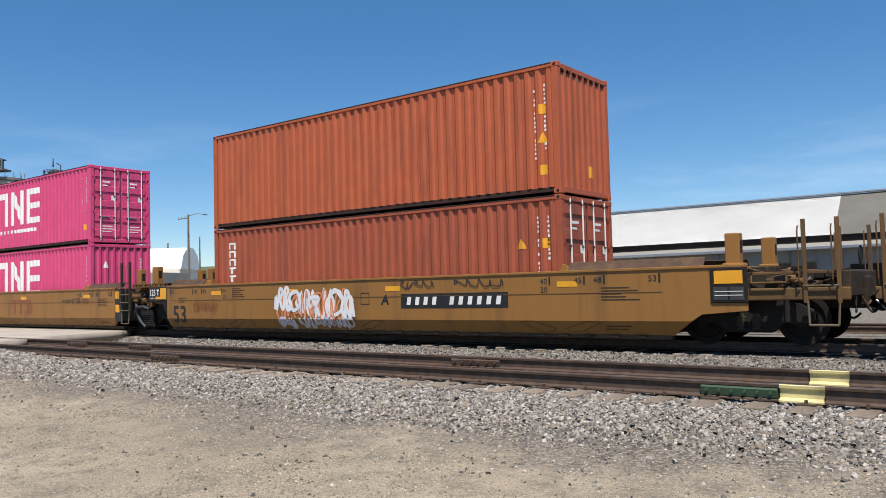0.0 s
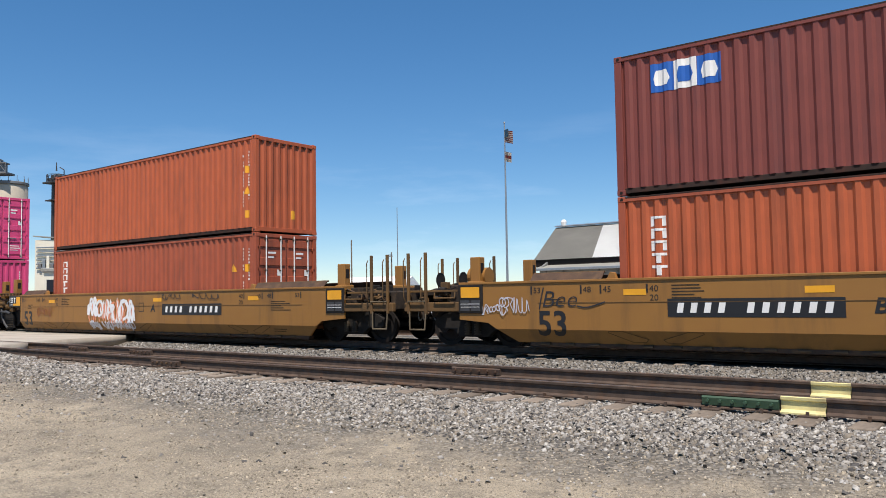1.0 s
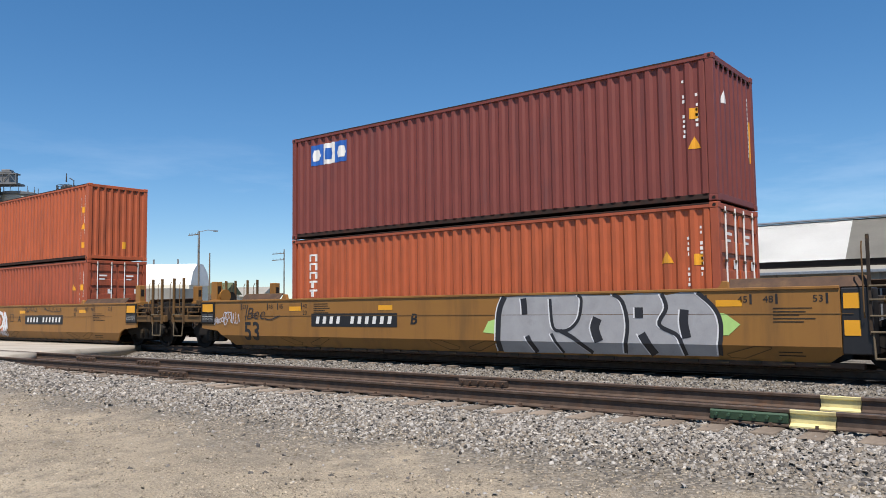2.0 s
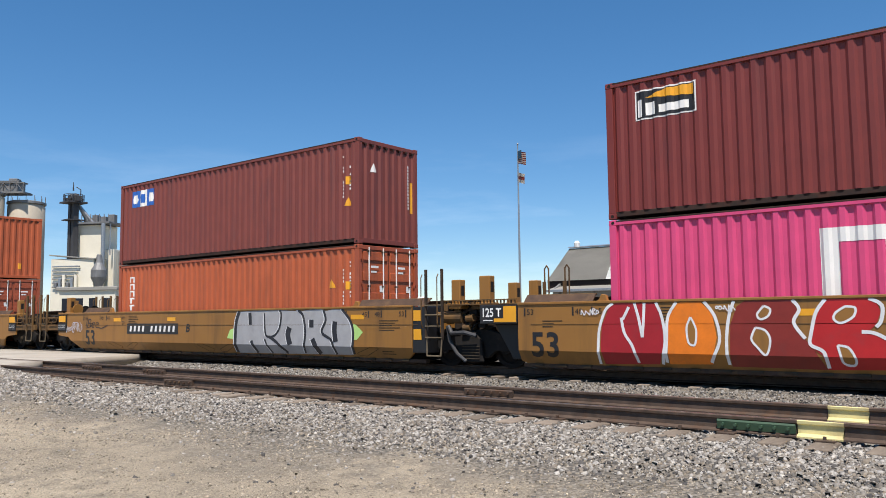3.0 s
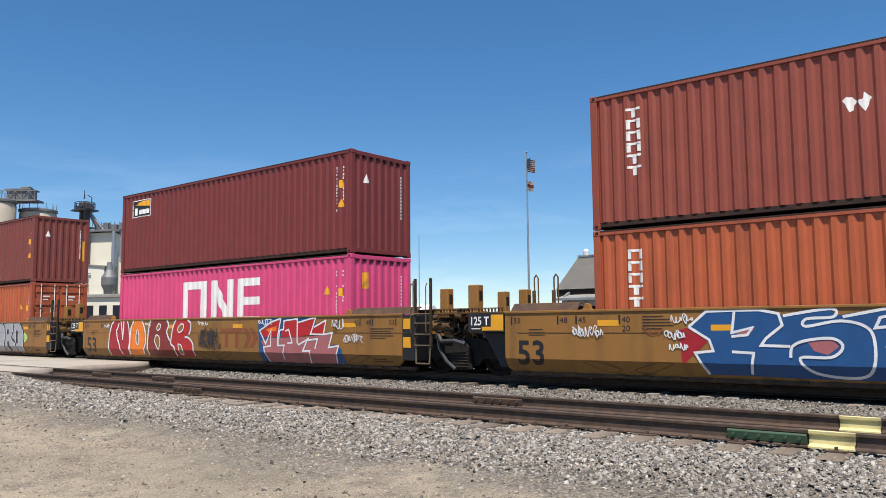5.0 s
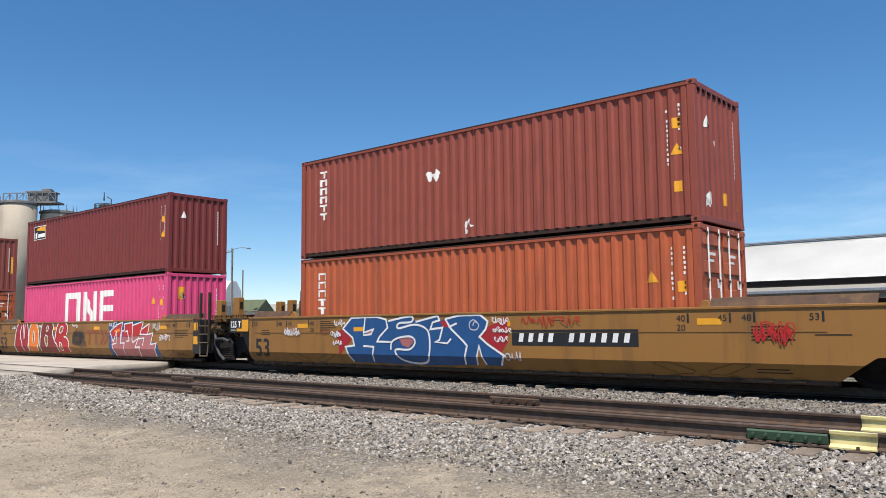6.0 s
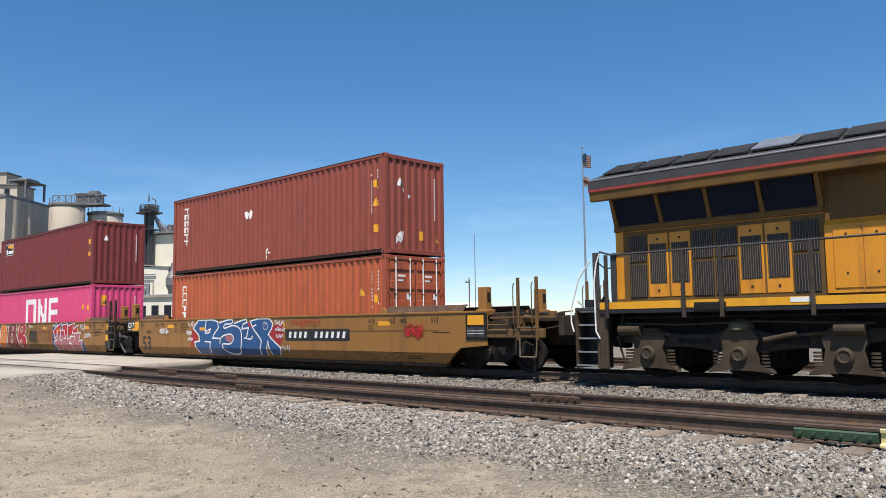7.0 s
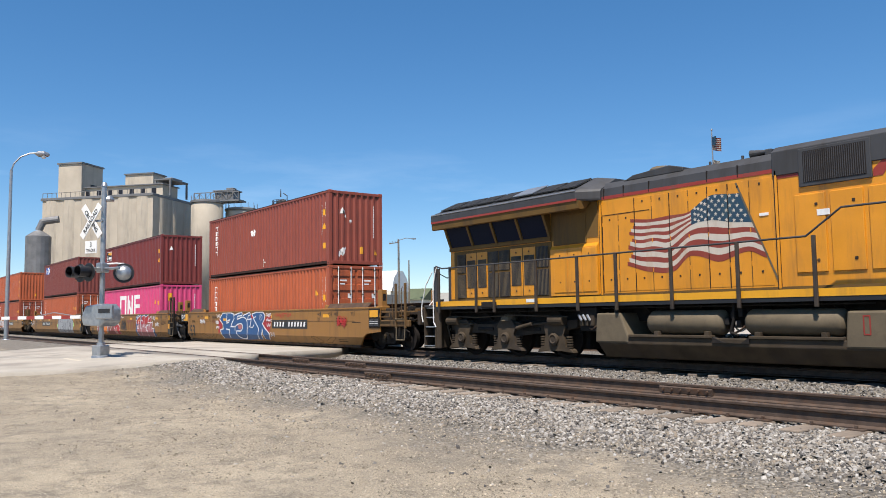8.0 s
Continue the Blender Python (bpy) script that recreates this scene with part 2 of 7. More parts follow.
def words(text, size, x=0.0, z=0.0, shear=0.0, offset=0.0, wide=1.0, align="LEFT"):
    """Letters of the built-in font as flat faces in (x, z); x, z: the first letter's foot."""
    cu = bpy.data.curves.new("letters", "FONT")
    cu.body, cu.size, cu.shear, cu.offset, cu.align_x = text, size, shear, offset, align
    cu.resolution_u, cu.fill_mode = 3, "FRONT"
    ob = bpy.data.objects.new("letters", cu)
    scene.collection.objects.link(ob)
    me = bpy.data.meshes.new_from_object(ob.evaluated_get(bpy.context.evaluated_depsgraph_get()))
    bpy.data.objects.remove(ob)
    own = bmesh.new()
    own.from_mesh(me)
    bpy.data.meshes.remove(me)
    for v in own.verts:
        v.co = (x + v.co.x * wide, 0, z + v.co.y)
    return own


def laid(own, depth, cuts_x=(), cuts_z=()):
    """Lays flat faces on a surface: y = depth(x, z), cut along the lines where that surface bends."""
    xs = [v.co.x for v in own.verts]
    zs = [v.co.z for v in own.verts]
    for c in cuts_x:
        if min(xs) < c < max(xs):
            bmesh.ops.bisect_plane(own, geom=own.verts[:] + own.edges[:] + own.faces[:], plane_co=(c, 0, 0), plane_no=(1, 0, 0))
    for c in cuts_z:
        if min(zs) < c < max(zs):
            bmesh.ops.bisect_plane(own, geom=own.verts[:] + own.edges[:] + own.faces[:], plane_co=(0, 0, c), plane_no=(0, 0, 1))
    for v in own.verts:
        v.co.y += depth(v.co.x, v.co.z)
    for f in own.faces:
        f.normal_update()
        if f.normal.y > 0:
            f.normal_flip()
    return own
# ---- ground ----
TRAIN_Y, TRAIN_RAIL = 16.24, 0.28
NEAR_Y, NEAR_RAIL = 9.32, 0.38


def ground_z(x, y):
    """Dirt in front, a ballast shoulder, the two beds, then flat land. The bed is lost under the road crossing."""
    def step(a, b, v):
        v = min(max((v - a) / (b - a), 0), 1)
        return v * v * (3 - 2 * v)
    z = 0.165 * step(5.1, 7.8, y) - 0.205 * step(11.0, 13.4, y) + 0.085 * step(14.1, 15.1, y) - 0.06 * step(17.6, 18.6, y) + 0.035 * step(18.6, 20.6, y)
    # the dirt rises to the road's edge
    near_road = step(-17.5, -22.0, x) * (1 - step(8.6, 9.6, y)) * step(-30, -10, y)
    z += near_road * (0.21 + 0.135 * min(max((y - 4.5) / 3.4, 0), 1) - z)
    z += 0.03 * (1 - near_road) * noise.noise((x * 0.35, y * 0.35, 3)) + 0.012 * noise.noise((x * 1.7, y * 1.7, 9))
    return z


def sheet(name, xs, ys, material, depth=ground_z):
    verts = [(x, y, depth(x, y)) for y in ys for x in xs]
    k = len(xs)
    faces = [(j * k + i, j * k + i + 1, (j + 1) * k + i + 1, (j + 1) * k + i) for j in range(len(ys) - 1) for i in range(k - 1)]
    me = bpy.data.meshes.new(name)
    me.from_pydata(verts, [], faces)
    for poly in me.polygons:
        poly.use_smooth = True
    me.materials.append(material)
    return new(name, me)


def ground_material():
    """Pale dirt in front that turns into grey ballast towards the rails, with a ragged border."""
    m = bpy.data.materials.new("dirt_and_ballast")
    m.use_nodes = True
    n, l = m.node_tree.nodes, m.node_tree.links
    b = n["Principled BSDF"]
    tc = n.new("ShaderNodeTexCoord")

    def tex(scale, detail=5, rough=0.6):
        t = n.new("ShaderNodeTexNoise")
        t.inputs["Scale"].default_value, t.inputs["Detail"].default_value, t.inputs["Roughness"].default_value = scale, detail, rough
        l.new(tc.outputs["Object"], t.inputs["Vector"])
        return t

    def mix(fac, a, c):
        x = n.new("ShaderNodeMix")
        x.data_type = "RGBA"
        l.new(fac, x.inputs[0])
        for i, v in ((6, a), (7, c)):
            if isinstance(v, tuple):
                x.inputs[i].default_value = (*v, 1)
            else:
                l.new(v, x.inputs[i])
        return x.outputs[2]

    def span(v, a, c):
        r = n.new("ShaderNodeMapRange")
        r.inputs[1].default_value, r.inputs[2].default_value = a, c
        l.new(v, r.inputs[0])
        return r.outputs[0]
    big, mid, fine = tex(0.35), tex(2.2, 8, 0.7), tex(26, 4, 0.7)
    dirt = mix(span(big.outputs[0], 0.35, 0.68), (0.40, 0.335, 0.238), (0.255, 0.214, 0.155))
    dirt = mix(span(mid.outputs[0], 0.46, 0.66), dirt, (0.17, 0.145, 0.108))
    dirt = mix(span(fine.outputs[0], 0.52, 0.75), dirt, (0.41, 0.35, 0.26))
    grit = tex(75, 3, 0.75)
    dirt = mix(span(grit.outputs[0], 0.53, 0.62), dirt, (0.095, 0.08, 0.062))
    light = tex(48, 2, 0.6)
    dirt = mix(span(light.outputs[0], 0.62, 0.68), dirt, (0.50, 0.44, 0.35))
    vo = n.new("ShaderNodeTexVoronoi")
    vo.inputs["Scale"].default_value = 26
    l.new(tc.outputs["Object"], vo.inputs["Vector"])
    bw = n.new("ShaderNodeRGBToBW")
    l.new(vo.outputs["Color"], bw.inputs[0])
    stone = mix(span(bw.outputs[0], 0.2, 0.8), (0.15, 0.132, 0.105), (0.28, 0.25, 0.205))
    stone = mix(span(vo.outputs["Distance"], 0.35, 0.75), stone, (0.085, 0.075, 0.062))
    sep = n.new("ShaderNodeSeparateXYZ")
    l.new(tc.outputs["Object"], sep.inputs[0])
    edge = n.new("ShaderNodeMath")
    edge.operation = "MULTIPLY_ADD"
    edge.inputs[1].default_value = 3.0
    l.new(big.outputs[0], edge.inputs[0])
    l.new(sep.outputs[1], edge.inputs[2])
    edge2 = n.new("ShaderNodeMath")
    edge2.operation = "MULTIPLY_ADD"
    edge2.inputs[1].default_value = 1.2
    l.new(mid.outputs[0], edge2.inputs[0])
    l.new(edge.outputs[0], edge2.inputs[2])
    bed = mix(span(edge2.outputs[0], 7.3, 8.3), dirt, stone)
    # shade along the trains' line put into the ground colour, ragged at its borders
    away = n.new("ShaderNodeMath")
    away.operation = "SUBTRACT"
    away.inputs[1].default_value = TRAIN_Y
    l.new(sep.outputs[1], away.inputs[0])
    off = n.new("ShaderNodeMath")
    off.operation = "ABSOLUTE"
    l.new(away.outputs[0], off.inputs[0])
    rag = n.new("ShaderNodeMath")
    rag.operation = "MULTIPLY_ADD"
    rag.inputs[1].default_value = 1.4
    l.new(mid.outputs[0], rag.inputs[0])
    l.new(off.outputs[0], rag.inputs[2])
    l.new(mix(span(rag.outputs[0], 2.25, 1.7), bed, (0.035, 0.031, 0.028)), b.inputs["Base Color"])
    b.inputs["Roughness"].default_value = 0.95
    bp = n.new("ShaderNodeBump")
    bp.inputs["Strength"].default_value, bp.inputs["Distance"].default_value = 0.9, 0.04
    s = n.new("ShaderNodeMath")
    l.new(fine.outputs[0], s.inputs[0])
    l.new(mid.outputs[0], s.inputs[1])
    l.new(s.outputs[0], bp.inputs["Height"])
    l.new(bp.outputs[0], b.inputs["Normal"])
    return m


def spread(lo, hi, near_lo, near_hi, fine):
    """Grid lines, close together between near_lo and near_hi and ever wider outside."""
    out = list(np.arange(near_lo, near_hi, fine))
    step, v = fine, near_hi
    while v < hi:
        out.append(v)
        step *= 1.35
        v += step
    out.append(hi)
    step, v = fine * 1.35, near_lo - fine
    while v > lo:
        out.insert(0, v)
        step *= 1.35
        v -= step
    out.insert(0, lo)
    return out


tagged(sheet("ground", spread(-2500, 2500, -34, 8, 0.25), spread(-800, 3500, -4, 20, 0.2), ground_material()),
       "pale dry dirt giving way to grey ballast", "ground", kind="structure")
# ---- containers ----
CL, CW, CH = 12.192, 2.438, 2.896
PITCH, DEEP = 0.278, 0.043


def wave(u):
    """Depth of the corrugated sheet at u along it: 0 on the outer flats, DEEP on the inner."""
    k = (u / PITCH) % 1.0
    if k < 0.30:
        return 0.0
    if k < 0.50:
        return DEEP * (k - 0.30) / 0.20
    if k < 0.80:
        return DEEP
    return DEEP * (1 - (k - 0.80) / 0.20)


def bends(a, b):
    out, i = [], math.floor(a / PITCH) - 1
    while i * PITCH < b:
        out += [c for c in ((i + k) * PITCH for k in (0.0, 0.30, 0.50, 0.80)) if a < c < b]
        i += 1
    return out


def corrugated(a, b, z0, z1, shift):
    """An upright sheet from a to b, outer flats at y = 0."""
    us = [a] + [u + shift for u in bends(a - shift, b - shift)] + [b]
    bm = bmesh.new()
    rows = [[bm.verts.new((u, wave(u - shift), z)) for u in us] for z in (z0, z1)]
    for i in range(len(us) - 1):
        bm.faces.new((rows[0][i], rows[0][i + 1], rows[1][i + 1], rows[1][i]))
    return bm


def fr_dark(dark, colour):
    return dark or colour


def container(colour, label, doors=False, dark=None, m=None):
    """A 40-foot box: x from -CL to 0, near side at y = 0, floor at z = 0."""
    t = thing("shipping_container", label, "container", "double-stacked containers", m=m)
    side = part("side_wall", corrugated(-CL + 0.14, -0.14, 0.15, CH - 0.10, 0), colour, t)
    side.location.y = 0.012
    back = part("side_wall", corrugated(-CL + 0.14, -0.14, 0.15, CH - 0.10, 0), colour, t)
    back.matrix_basis = pose(-CL, CW - 0.012, 0, 0, 0, 180)
    front = part("end_wall", corrugated(0.14, CW - 0.14, 0.15, CH - 0.12, 0.05), colour, t)
    front.matrix_basis = pose(-CL + 0.012, CW, 0, 0, 0, -90)
    if not doors:
        e = part("end_wall", corrugated(0.14, CW - 0.14, 0.15, CH - 0.12, 0.05), colour, t)
        e.matrix_basis = pose(-0.012, 0, 0, 0, 0, 90)
        for k in range(8):
            a = 0.24 + k * PITCH
            # dark wedges paint the shade of the troughs below the header
            part("header_notch", prism([(a, CH - 0.13), (a + 0.11, CH - 0.13), (a + 0.08, CH - 0.19), (a + 0.03, CH - 0.19)], -0.03, -0.006, "x"), "rail_shade", t)
    else:
        for k, y0 in enumerate((0.13, CW / 2 + 0.005)):
            y1 = y0 + CW / 2 - 0.135
            bm = box(-0.09, -0.05, y0, y1, 0.16, CH - 0.13, None, 0.006)
            for z in np.linspace(0.22, CH - 0.45, 5):
                box(-0.052, -0.022, y0 + 0.06, y1 - 0.06, z + 0.03, z + 0.27, bm, 0.012)
            d = part("door", bm, colour, t, "ribbed container door leaf")
            for y in (y0 + 0.28, y1 - 0.24):
                part("locking_bar", rod((-0.004, y, 0.10), (-0.004, y, CH - 0.06), 0.019, None, 8), "white", d, "pale galvanised locking bar")
                for z in (0.15, 0.95, 1.75, CH - 0.2):
                    part("bar_guide", box(-0.03, 0.012, y - 0.06, y + 0.06, z, z + 0.05, None, 0.006), "rail_lip", d)
            part("handle", box(-0.014, 0.012, y0 + 0.3, y0 + 0.62, 0.98, 1.02, None, 0.005), "galv", d)
            for z in (0.45, 1.1, 1.75, 2.4):
                edge = y0 if k == 0 else y1
                part("hinge", box(-0.05, 0.0, edge - 0.05, edge + 0.05, z, z + 0.1, None, 0.01), fr_dark(dark, colour), d)
            for a, b, z0, z1 in ((0.36, 0.66, CH - 0.62, CH - 0.56), (0.36, 0.58, CH - 0.75, CH - 0.70), (0.34, 0.75, 0.62, 0.66),
                                 (0.34, 0.80, 0.52, 0.56), (0.34, 0.70, 0.43, 0.46), (0.70, 0.86, 1.62, 1.80)):
                mark = part("stencil_mark", flat([rect(y0 + a, y0 + b, z0, z1)]), "white", d)
                mark.matrix_basis = pose(-0.016, 0, 0, 0, 0, 90)
            part("door_seal", box(-0.10, -0.045, y1 + 0.002, y1 + 0.012, 0.16, CH - 0.13), "dark_gap", d)
    roof = bmesh.new()
    us = np.linspace(-CL + 0.1, -0.1, 120)
    for a, b, q in [(us[i], us[i + 1], i % 2) for i in range(119)]:
        v = [roof.verts.new(p) for p in ((a, 0.06, CH - 0.03 - 0.02 * q), (b, 0.06, CH - 0.03 - 0.02 * (1 - q)),
                                         (b, CW - 0.06, CH - 0.03 - 0.02 * (1 - q)), (a, CW - 0.06, CH - 0.03 - 0.02 * q))]
        roof.faces.new(v)
    part("roof", roof, colour, t)
    part("floor_pan", box(-CL + 0.1, -0.1, 0.08, CW - 0.08, 0.05, 0.14), "dark_gap", t, "dark underside of the floor")
    fr = dark or colour
    for y in (0.0, CW - 0.08):
        part("top_rail", box(-CL + 0.1, -0.1, y, y + 0.08, CH - 0.11, CH - 0.015, None, 0.01), fr, t)
        # dark strip paints the shadow line along the roof edge
        part("roof_lip", box(-CL + 0.16, -0.16, y - 0.002, y + 0.082, CH - 0.045, CH - 0.01, None, 0.006), "rail_shade", t, "dark roof edge, shade in its colour")
        # bottom rail coloured dark for the shade it sits in
        part("bottom_rail", box(-CL + 0.1, -0.1, y + 0.03, y + 0.075, 0.045, 0.15, None, 0.008), "rail_shade", t, "dark bottom rail, shade in its colour")
    for x in (-CL, -0.10):
        part("end_sill", box(x + 0.01, x + 0.09, 0.15, CW - 0.15, 0.03, 0.16, None, 0.01), fr, t)
        part("end_header", box(x + 0.01, x + 0.09, 0.15, CW - 0.15, CH - 0.13, CH - 0.015, None, 0.01), fr, t)
    post = casting = None
    for x in (-CL, -0.16):
        for y in (0.0, CW - 0.15):
            if post is None:
                post = part("corner_post", box(0, 0.16, 0.003, 0.147, 0.115, CH - 0.115, None, 0.012), fr, t)
                post.location = (x, y, 0)
            else:
                share(post, pose(x, y, 0))
            for z in (0.0, CH - 0.118):
                if casting is None:
                    casting = part("corner_casting", box(-0.004, 0.176, -0.002, 0.16, 0, 0.118, None, 0.012), fr, t, "cast corner fitting")
                    casting.location = (x, y, z)
                else:
                    share(casting, pose(x - (0.008 if x > -1 else 0), y - (0.006 if y > 1 else 0), z))
                if y < 1:
                    part("casting_hole", prism([(x + 0.05, z + 0.045), (x + 0.07, z + 0.03), (x + 0.11, z + 0.03), (x + 0.125, z + 0.06), (x + 0.11, z + 0.09), (x + 0.07, z + 0.09)], -0.006, 0.004, "y"), "dark_gap", t)
    return t


def on_side(t, own, material, name, label=""):
    """Paint or a sticker that follows the corrugated near side."""
    return part(name, laid(own, lambda x, z: 0.012 + wave(x) - 0.006, bends(-CL, 0)), material, t, label)


def on_end(t, own, material, name, label=""):
    """The same on the corrugated end; x of the faces runs from the near edge to the far one."""
    laid(own, lambda x, z: wave(x - 0.05) - 0.006, [b + 0.05 for b in bends(-0.1, CW)])
    o = part(name, own, material, t, label)
    o.matrix_basis = pose(-0.012, 0, 0, 0, 0, 90)
    return o


def id_marks(t, rng, low=True, end=True, yellow=((-0.42, 1.75, 0), (-0.42, 1.35, 1), (-0.42, 0.45, 2))):
    """Columns of small white code marks at the near corner, with warning stickers."""
    for x, z0, z1 in ((-0.62, 1.2 if not low else 0.7, 2.45), (-0.36, 1.5 if not low else 0.9, 2.45)):
        polys, z = [], z1
        while z > z0:
            if rng.random() < 0.82:
                polys.append(rect(x - 0.012 - 0.02 * rng.random(), x + 0.01 + 0.02 * rng.random(), z - 0.05 - 0.02 * rng.random(), z))
            z -= 0.1
        for one in polys:
            on_side(t, flat([one]), "white", "code_mark")
    for x, z, k in yellow:
        if k == 1:
            own = flat([[(x - 0.13, z - 0.1), (x + 0.13, z - 0.1), (x, z + 0.14)]])
        else:
            own = flat([rect(x - 0.08, x + 0.08, z - 0.11, z + 0.11)])
        on_side(t, own, "yellow_mark", "warning_sticker")
    if end:
        polys = [rect(2.0, 2.045, z, z + 0.07) for z in np.arange(1.1, 2.4, 0.1)]
        for one in polys:
            on_end(t, flat([one]), "white", "code_mark")
        on_end(t, flat([[(0.5, 2.0), (0.72, 2.0), (0.6, 2.25)]]), "white", "warning_sticker")


def stroke(points, w):
    """A ribbon of width w along a line in (x, z), as one quad a stretch."""
    out = []
    for (x0, z0), (x1, z1) in zip(points, points[1:]):
        d = math.hypot(x1 - x0, z1 - z0) or 1
        nx, nz = -(z1 - z0) / d * w / 2, (x1 - x0) / d * w / 2
        ex, ez = (x1 - x0) / d * w * 0.4, (z1 - z0) / d * w * 0.4
        out.append([(x0 - ex + nx, z0 - ez + nz), (x0 - ex - nx, z0 - ez - nz), (x1 + ex - nx, z1 + ez - nz), (x1 + ex + nx, z1 + ez + nz)])
    return out


# places along the train: x of each stack's hind corner, counted from the unit behind the locomotive
UNIT = [0.0, -19.58, -39.12, -62.88, -82.46]
NEAR = TRAIN_Y - CW / 2
TOP_Z = 6.336 - CH
LOW_Z = TOP_Z - CH - 0.02
moving = []


def stack(u, lower, upper):
    for t, z in ((lower, LOW_Z), (upper, TOP_Z)):
        moving.append((t, UNIT[u], NEAR, z))


rng = random.Random(4)


def bars_down(t, x, z1, z0, w=0.16):
    """An upright trade name, drawn as a column of plain white blocks."""
    z = z1
    while z > z0:
        on_side(t, flat([rect(x - w, x + w, z - 0.055, z), rect(x - 0.05, x + 0.05, z - 0.2, z - 0.05)] if int(z * 50) % 2 else
                        [rect(x - w, x + w, z - 0.05, z), rect(x - w, x - w + 0.08, z - 0.2, z - 0.04), rect(x + w - 0.08, x + w, z - 0.2, z - 0.04)]),
                "white", "name_block")
        z -= 0.245


def block_logo(t, x0, z0, z1, w, last=False):
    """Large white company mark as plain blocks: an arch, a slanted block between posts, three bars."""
    h, k = z1 - z0, w * 0.075
    a = x0
    if not last:
        on_side(t, flat([rect(a, a + k, z0, z1), rect(a + k, a + w * 0.25, z1 - h * 0.18, z1), rect(a + w * 0.25, a + w * 0.33, z0, z1)]), "white", "company_mark")
        a = x0 + w * 0.39
        on_side(t, flat([rect(a, a + k, z0, z1), [(a + k, z1), (a + k, z1 - h * 0.4), (a + w * 0.21, z0), (a + w * 0.21, z0 + h * 0.4)],
                         rect(a + w * 0.21, a + w * 0.29, z0, z1)]), "white", "company_mark")
    a = x0 + w * 0.73
    on_side(t, flat([rect(a, a + k, z0, z1)] + [rect(a + k, a + w * 0.27, z - h * 0.17, z) for z in (z1, z1 - h * 0.41, z0 + h * 0.17)]), "white", "company_mark")


u1_low = container("orange", "orange-brown corrugated steel container in the well", True, "orange_dark")
u1_top = container("brown", "brown corrugated container stacked on an orange one", False)
u2_low = container("pink", "bright magenta corrugated container with white block mark", False)
u2_top = container("maroon", "dark maroon container stacked on a magenta one", False)
u3_low = container("orange", "orange corrugated container with doors at the end", True, "orange_dark")
u3_top = container("maroon_grey", "faded maroon container with a blue and white panel", False)
u4_low = container("orange_dark", "worn orange container with doors at the end", True)
u4_top = container("orange", "orange-brown container stacked on a worn orange one", False)
u5_low = container("pink", "bright magenta container sitting low in the well", False)
u5_top = container("pink", "bright magenta container with white-barred doors", True)
for u, (lo, hi) in enumerate(((u1_low, u1_top), (u2_low, u2_top), (u3_low, u3_top), (u4_low, u4_top), (u5_low, u5_top))):
    stack(u, lo, hi)
id_marks(u1_low, rng, False, False, ((-0.42, 1.65, 0), (-1.05, 1.85, 1)))
id_marks(u1_top, rng, False, True, ((-0.42, 2.05, 0), (-0.42, 1.5, 1), (-0.42, 0.75, 0)))
id_marks(u2_low, rng, False, True, ((-0.42, 1.85, 0), (-0.98, 1.9, 1)))
id_marks(u2_top, rng, False, True, ((-0.42, 1.95, 0), (-0.42, 1.4, 1)))
id_marks(u3_low, rng, False, False, ((-0.42, 1.8, 0), (-1.05, 1.85, 1)))
id_marks(u3_top, rng, False, True, ((-0.42, 1.75, 0), (-0.42, 1.15, 1)))
id_marks(u4_low, rng, False, False, ((-0.42, 1.85, 0), (-1.05, 1.85, 1)))
id_marks(u4_top, rng, True, False, ((-0.42, 1.9, 0), (-0.42, 1.25, 1), (-0.42, 0.55, 2)))
id_marks(u5_top, rng, False, False, ((-0.42, 0.6, 0),))
id_marks(u5_low, rng, False, True, ())
bars_down(u1_low, -11.25, 2.45, 1.2)
bars_down(u1_top, -11.2, 2.5, 1.05)
bars_down(u3_low, -11.35, 2.45, 1.2)
bars_down(u4_low, -11.35, 2.45, 1.2)
block_logo(u2_low, -8.13, 1.0, 2.42, 4.12)
block_logo(u5_low, -8.0, 1.0, 2.45, 4.05)
block_logo(u5_top, -8.0, 1.05, 2.45, 4.05)
on_side(u5_top, flat([rect(-8.0 + 0.3 * i, -7.78 + 0.3 * i, 0.72, 0.86) for i in range(13)]), "white", "small_mark_row")
# company panels: plain colours and blocks
for k in range(3):
    x = -11.41 + 0.475 * k
    p = on_side(u3_top, flat([rect(x, x + 0.47, 2.02, 2.6)]), ("blue_mark", "white", "blue_mark")[k], "company_panel")
    b = on_side(u3_top, flat([[(x + 0.10, 2.15), (x + 0.34, 2.15), (x + 0.40, 2.28), (x + 0.34, 2.46), (x + 0.12, 2.46), (x + 0.07, 2.3)]]),
                ("white", "blue_mark", "white")[k], "panel_mark")
    b.location.y = -0.004
on_side(u2_top, flat([rect(-11.54, -10.24, 2.0, 2.62)]), "white", "company_panel", "white-edged black and yellow panel")
for own, mat, d in ((flat([rect(-11.51, -10.27, 2.03, 2.59)]), "black", 0.004), (flat([[(-11.3, 2.45), (-10.29, 2.35), (-10.29, 2.57), (-10.9, 2.57)]]), "yellow_mark", 0.008),
                    (flat([rect(-11.48, -11.38, 2.06, 2.42), rect(-11.3, -11.1, 2.08, 2.34), rect(-11.02, -10.4, 2.1, 2.26)]), "white", 0.008)):
    on_side(u2_top, own, mat, "panel_mark").location.y = -d


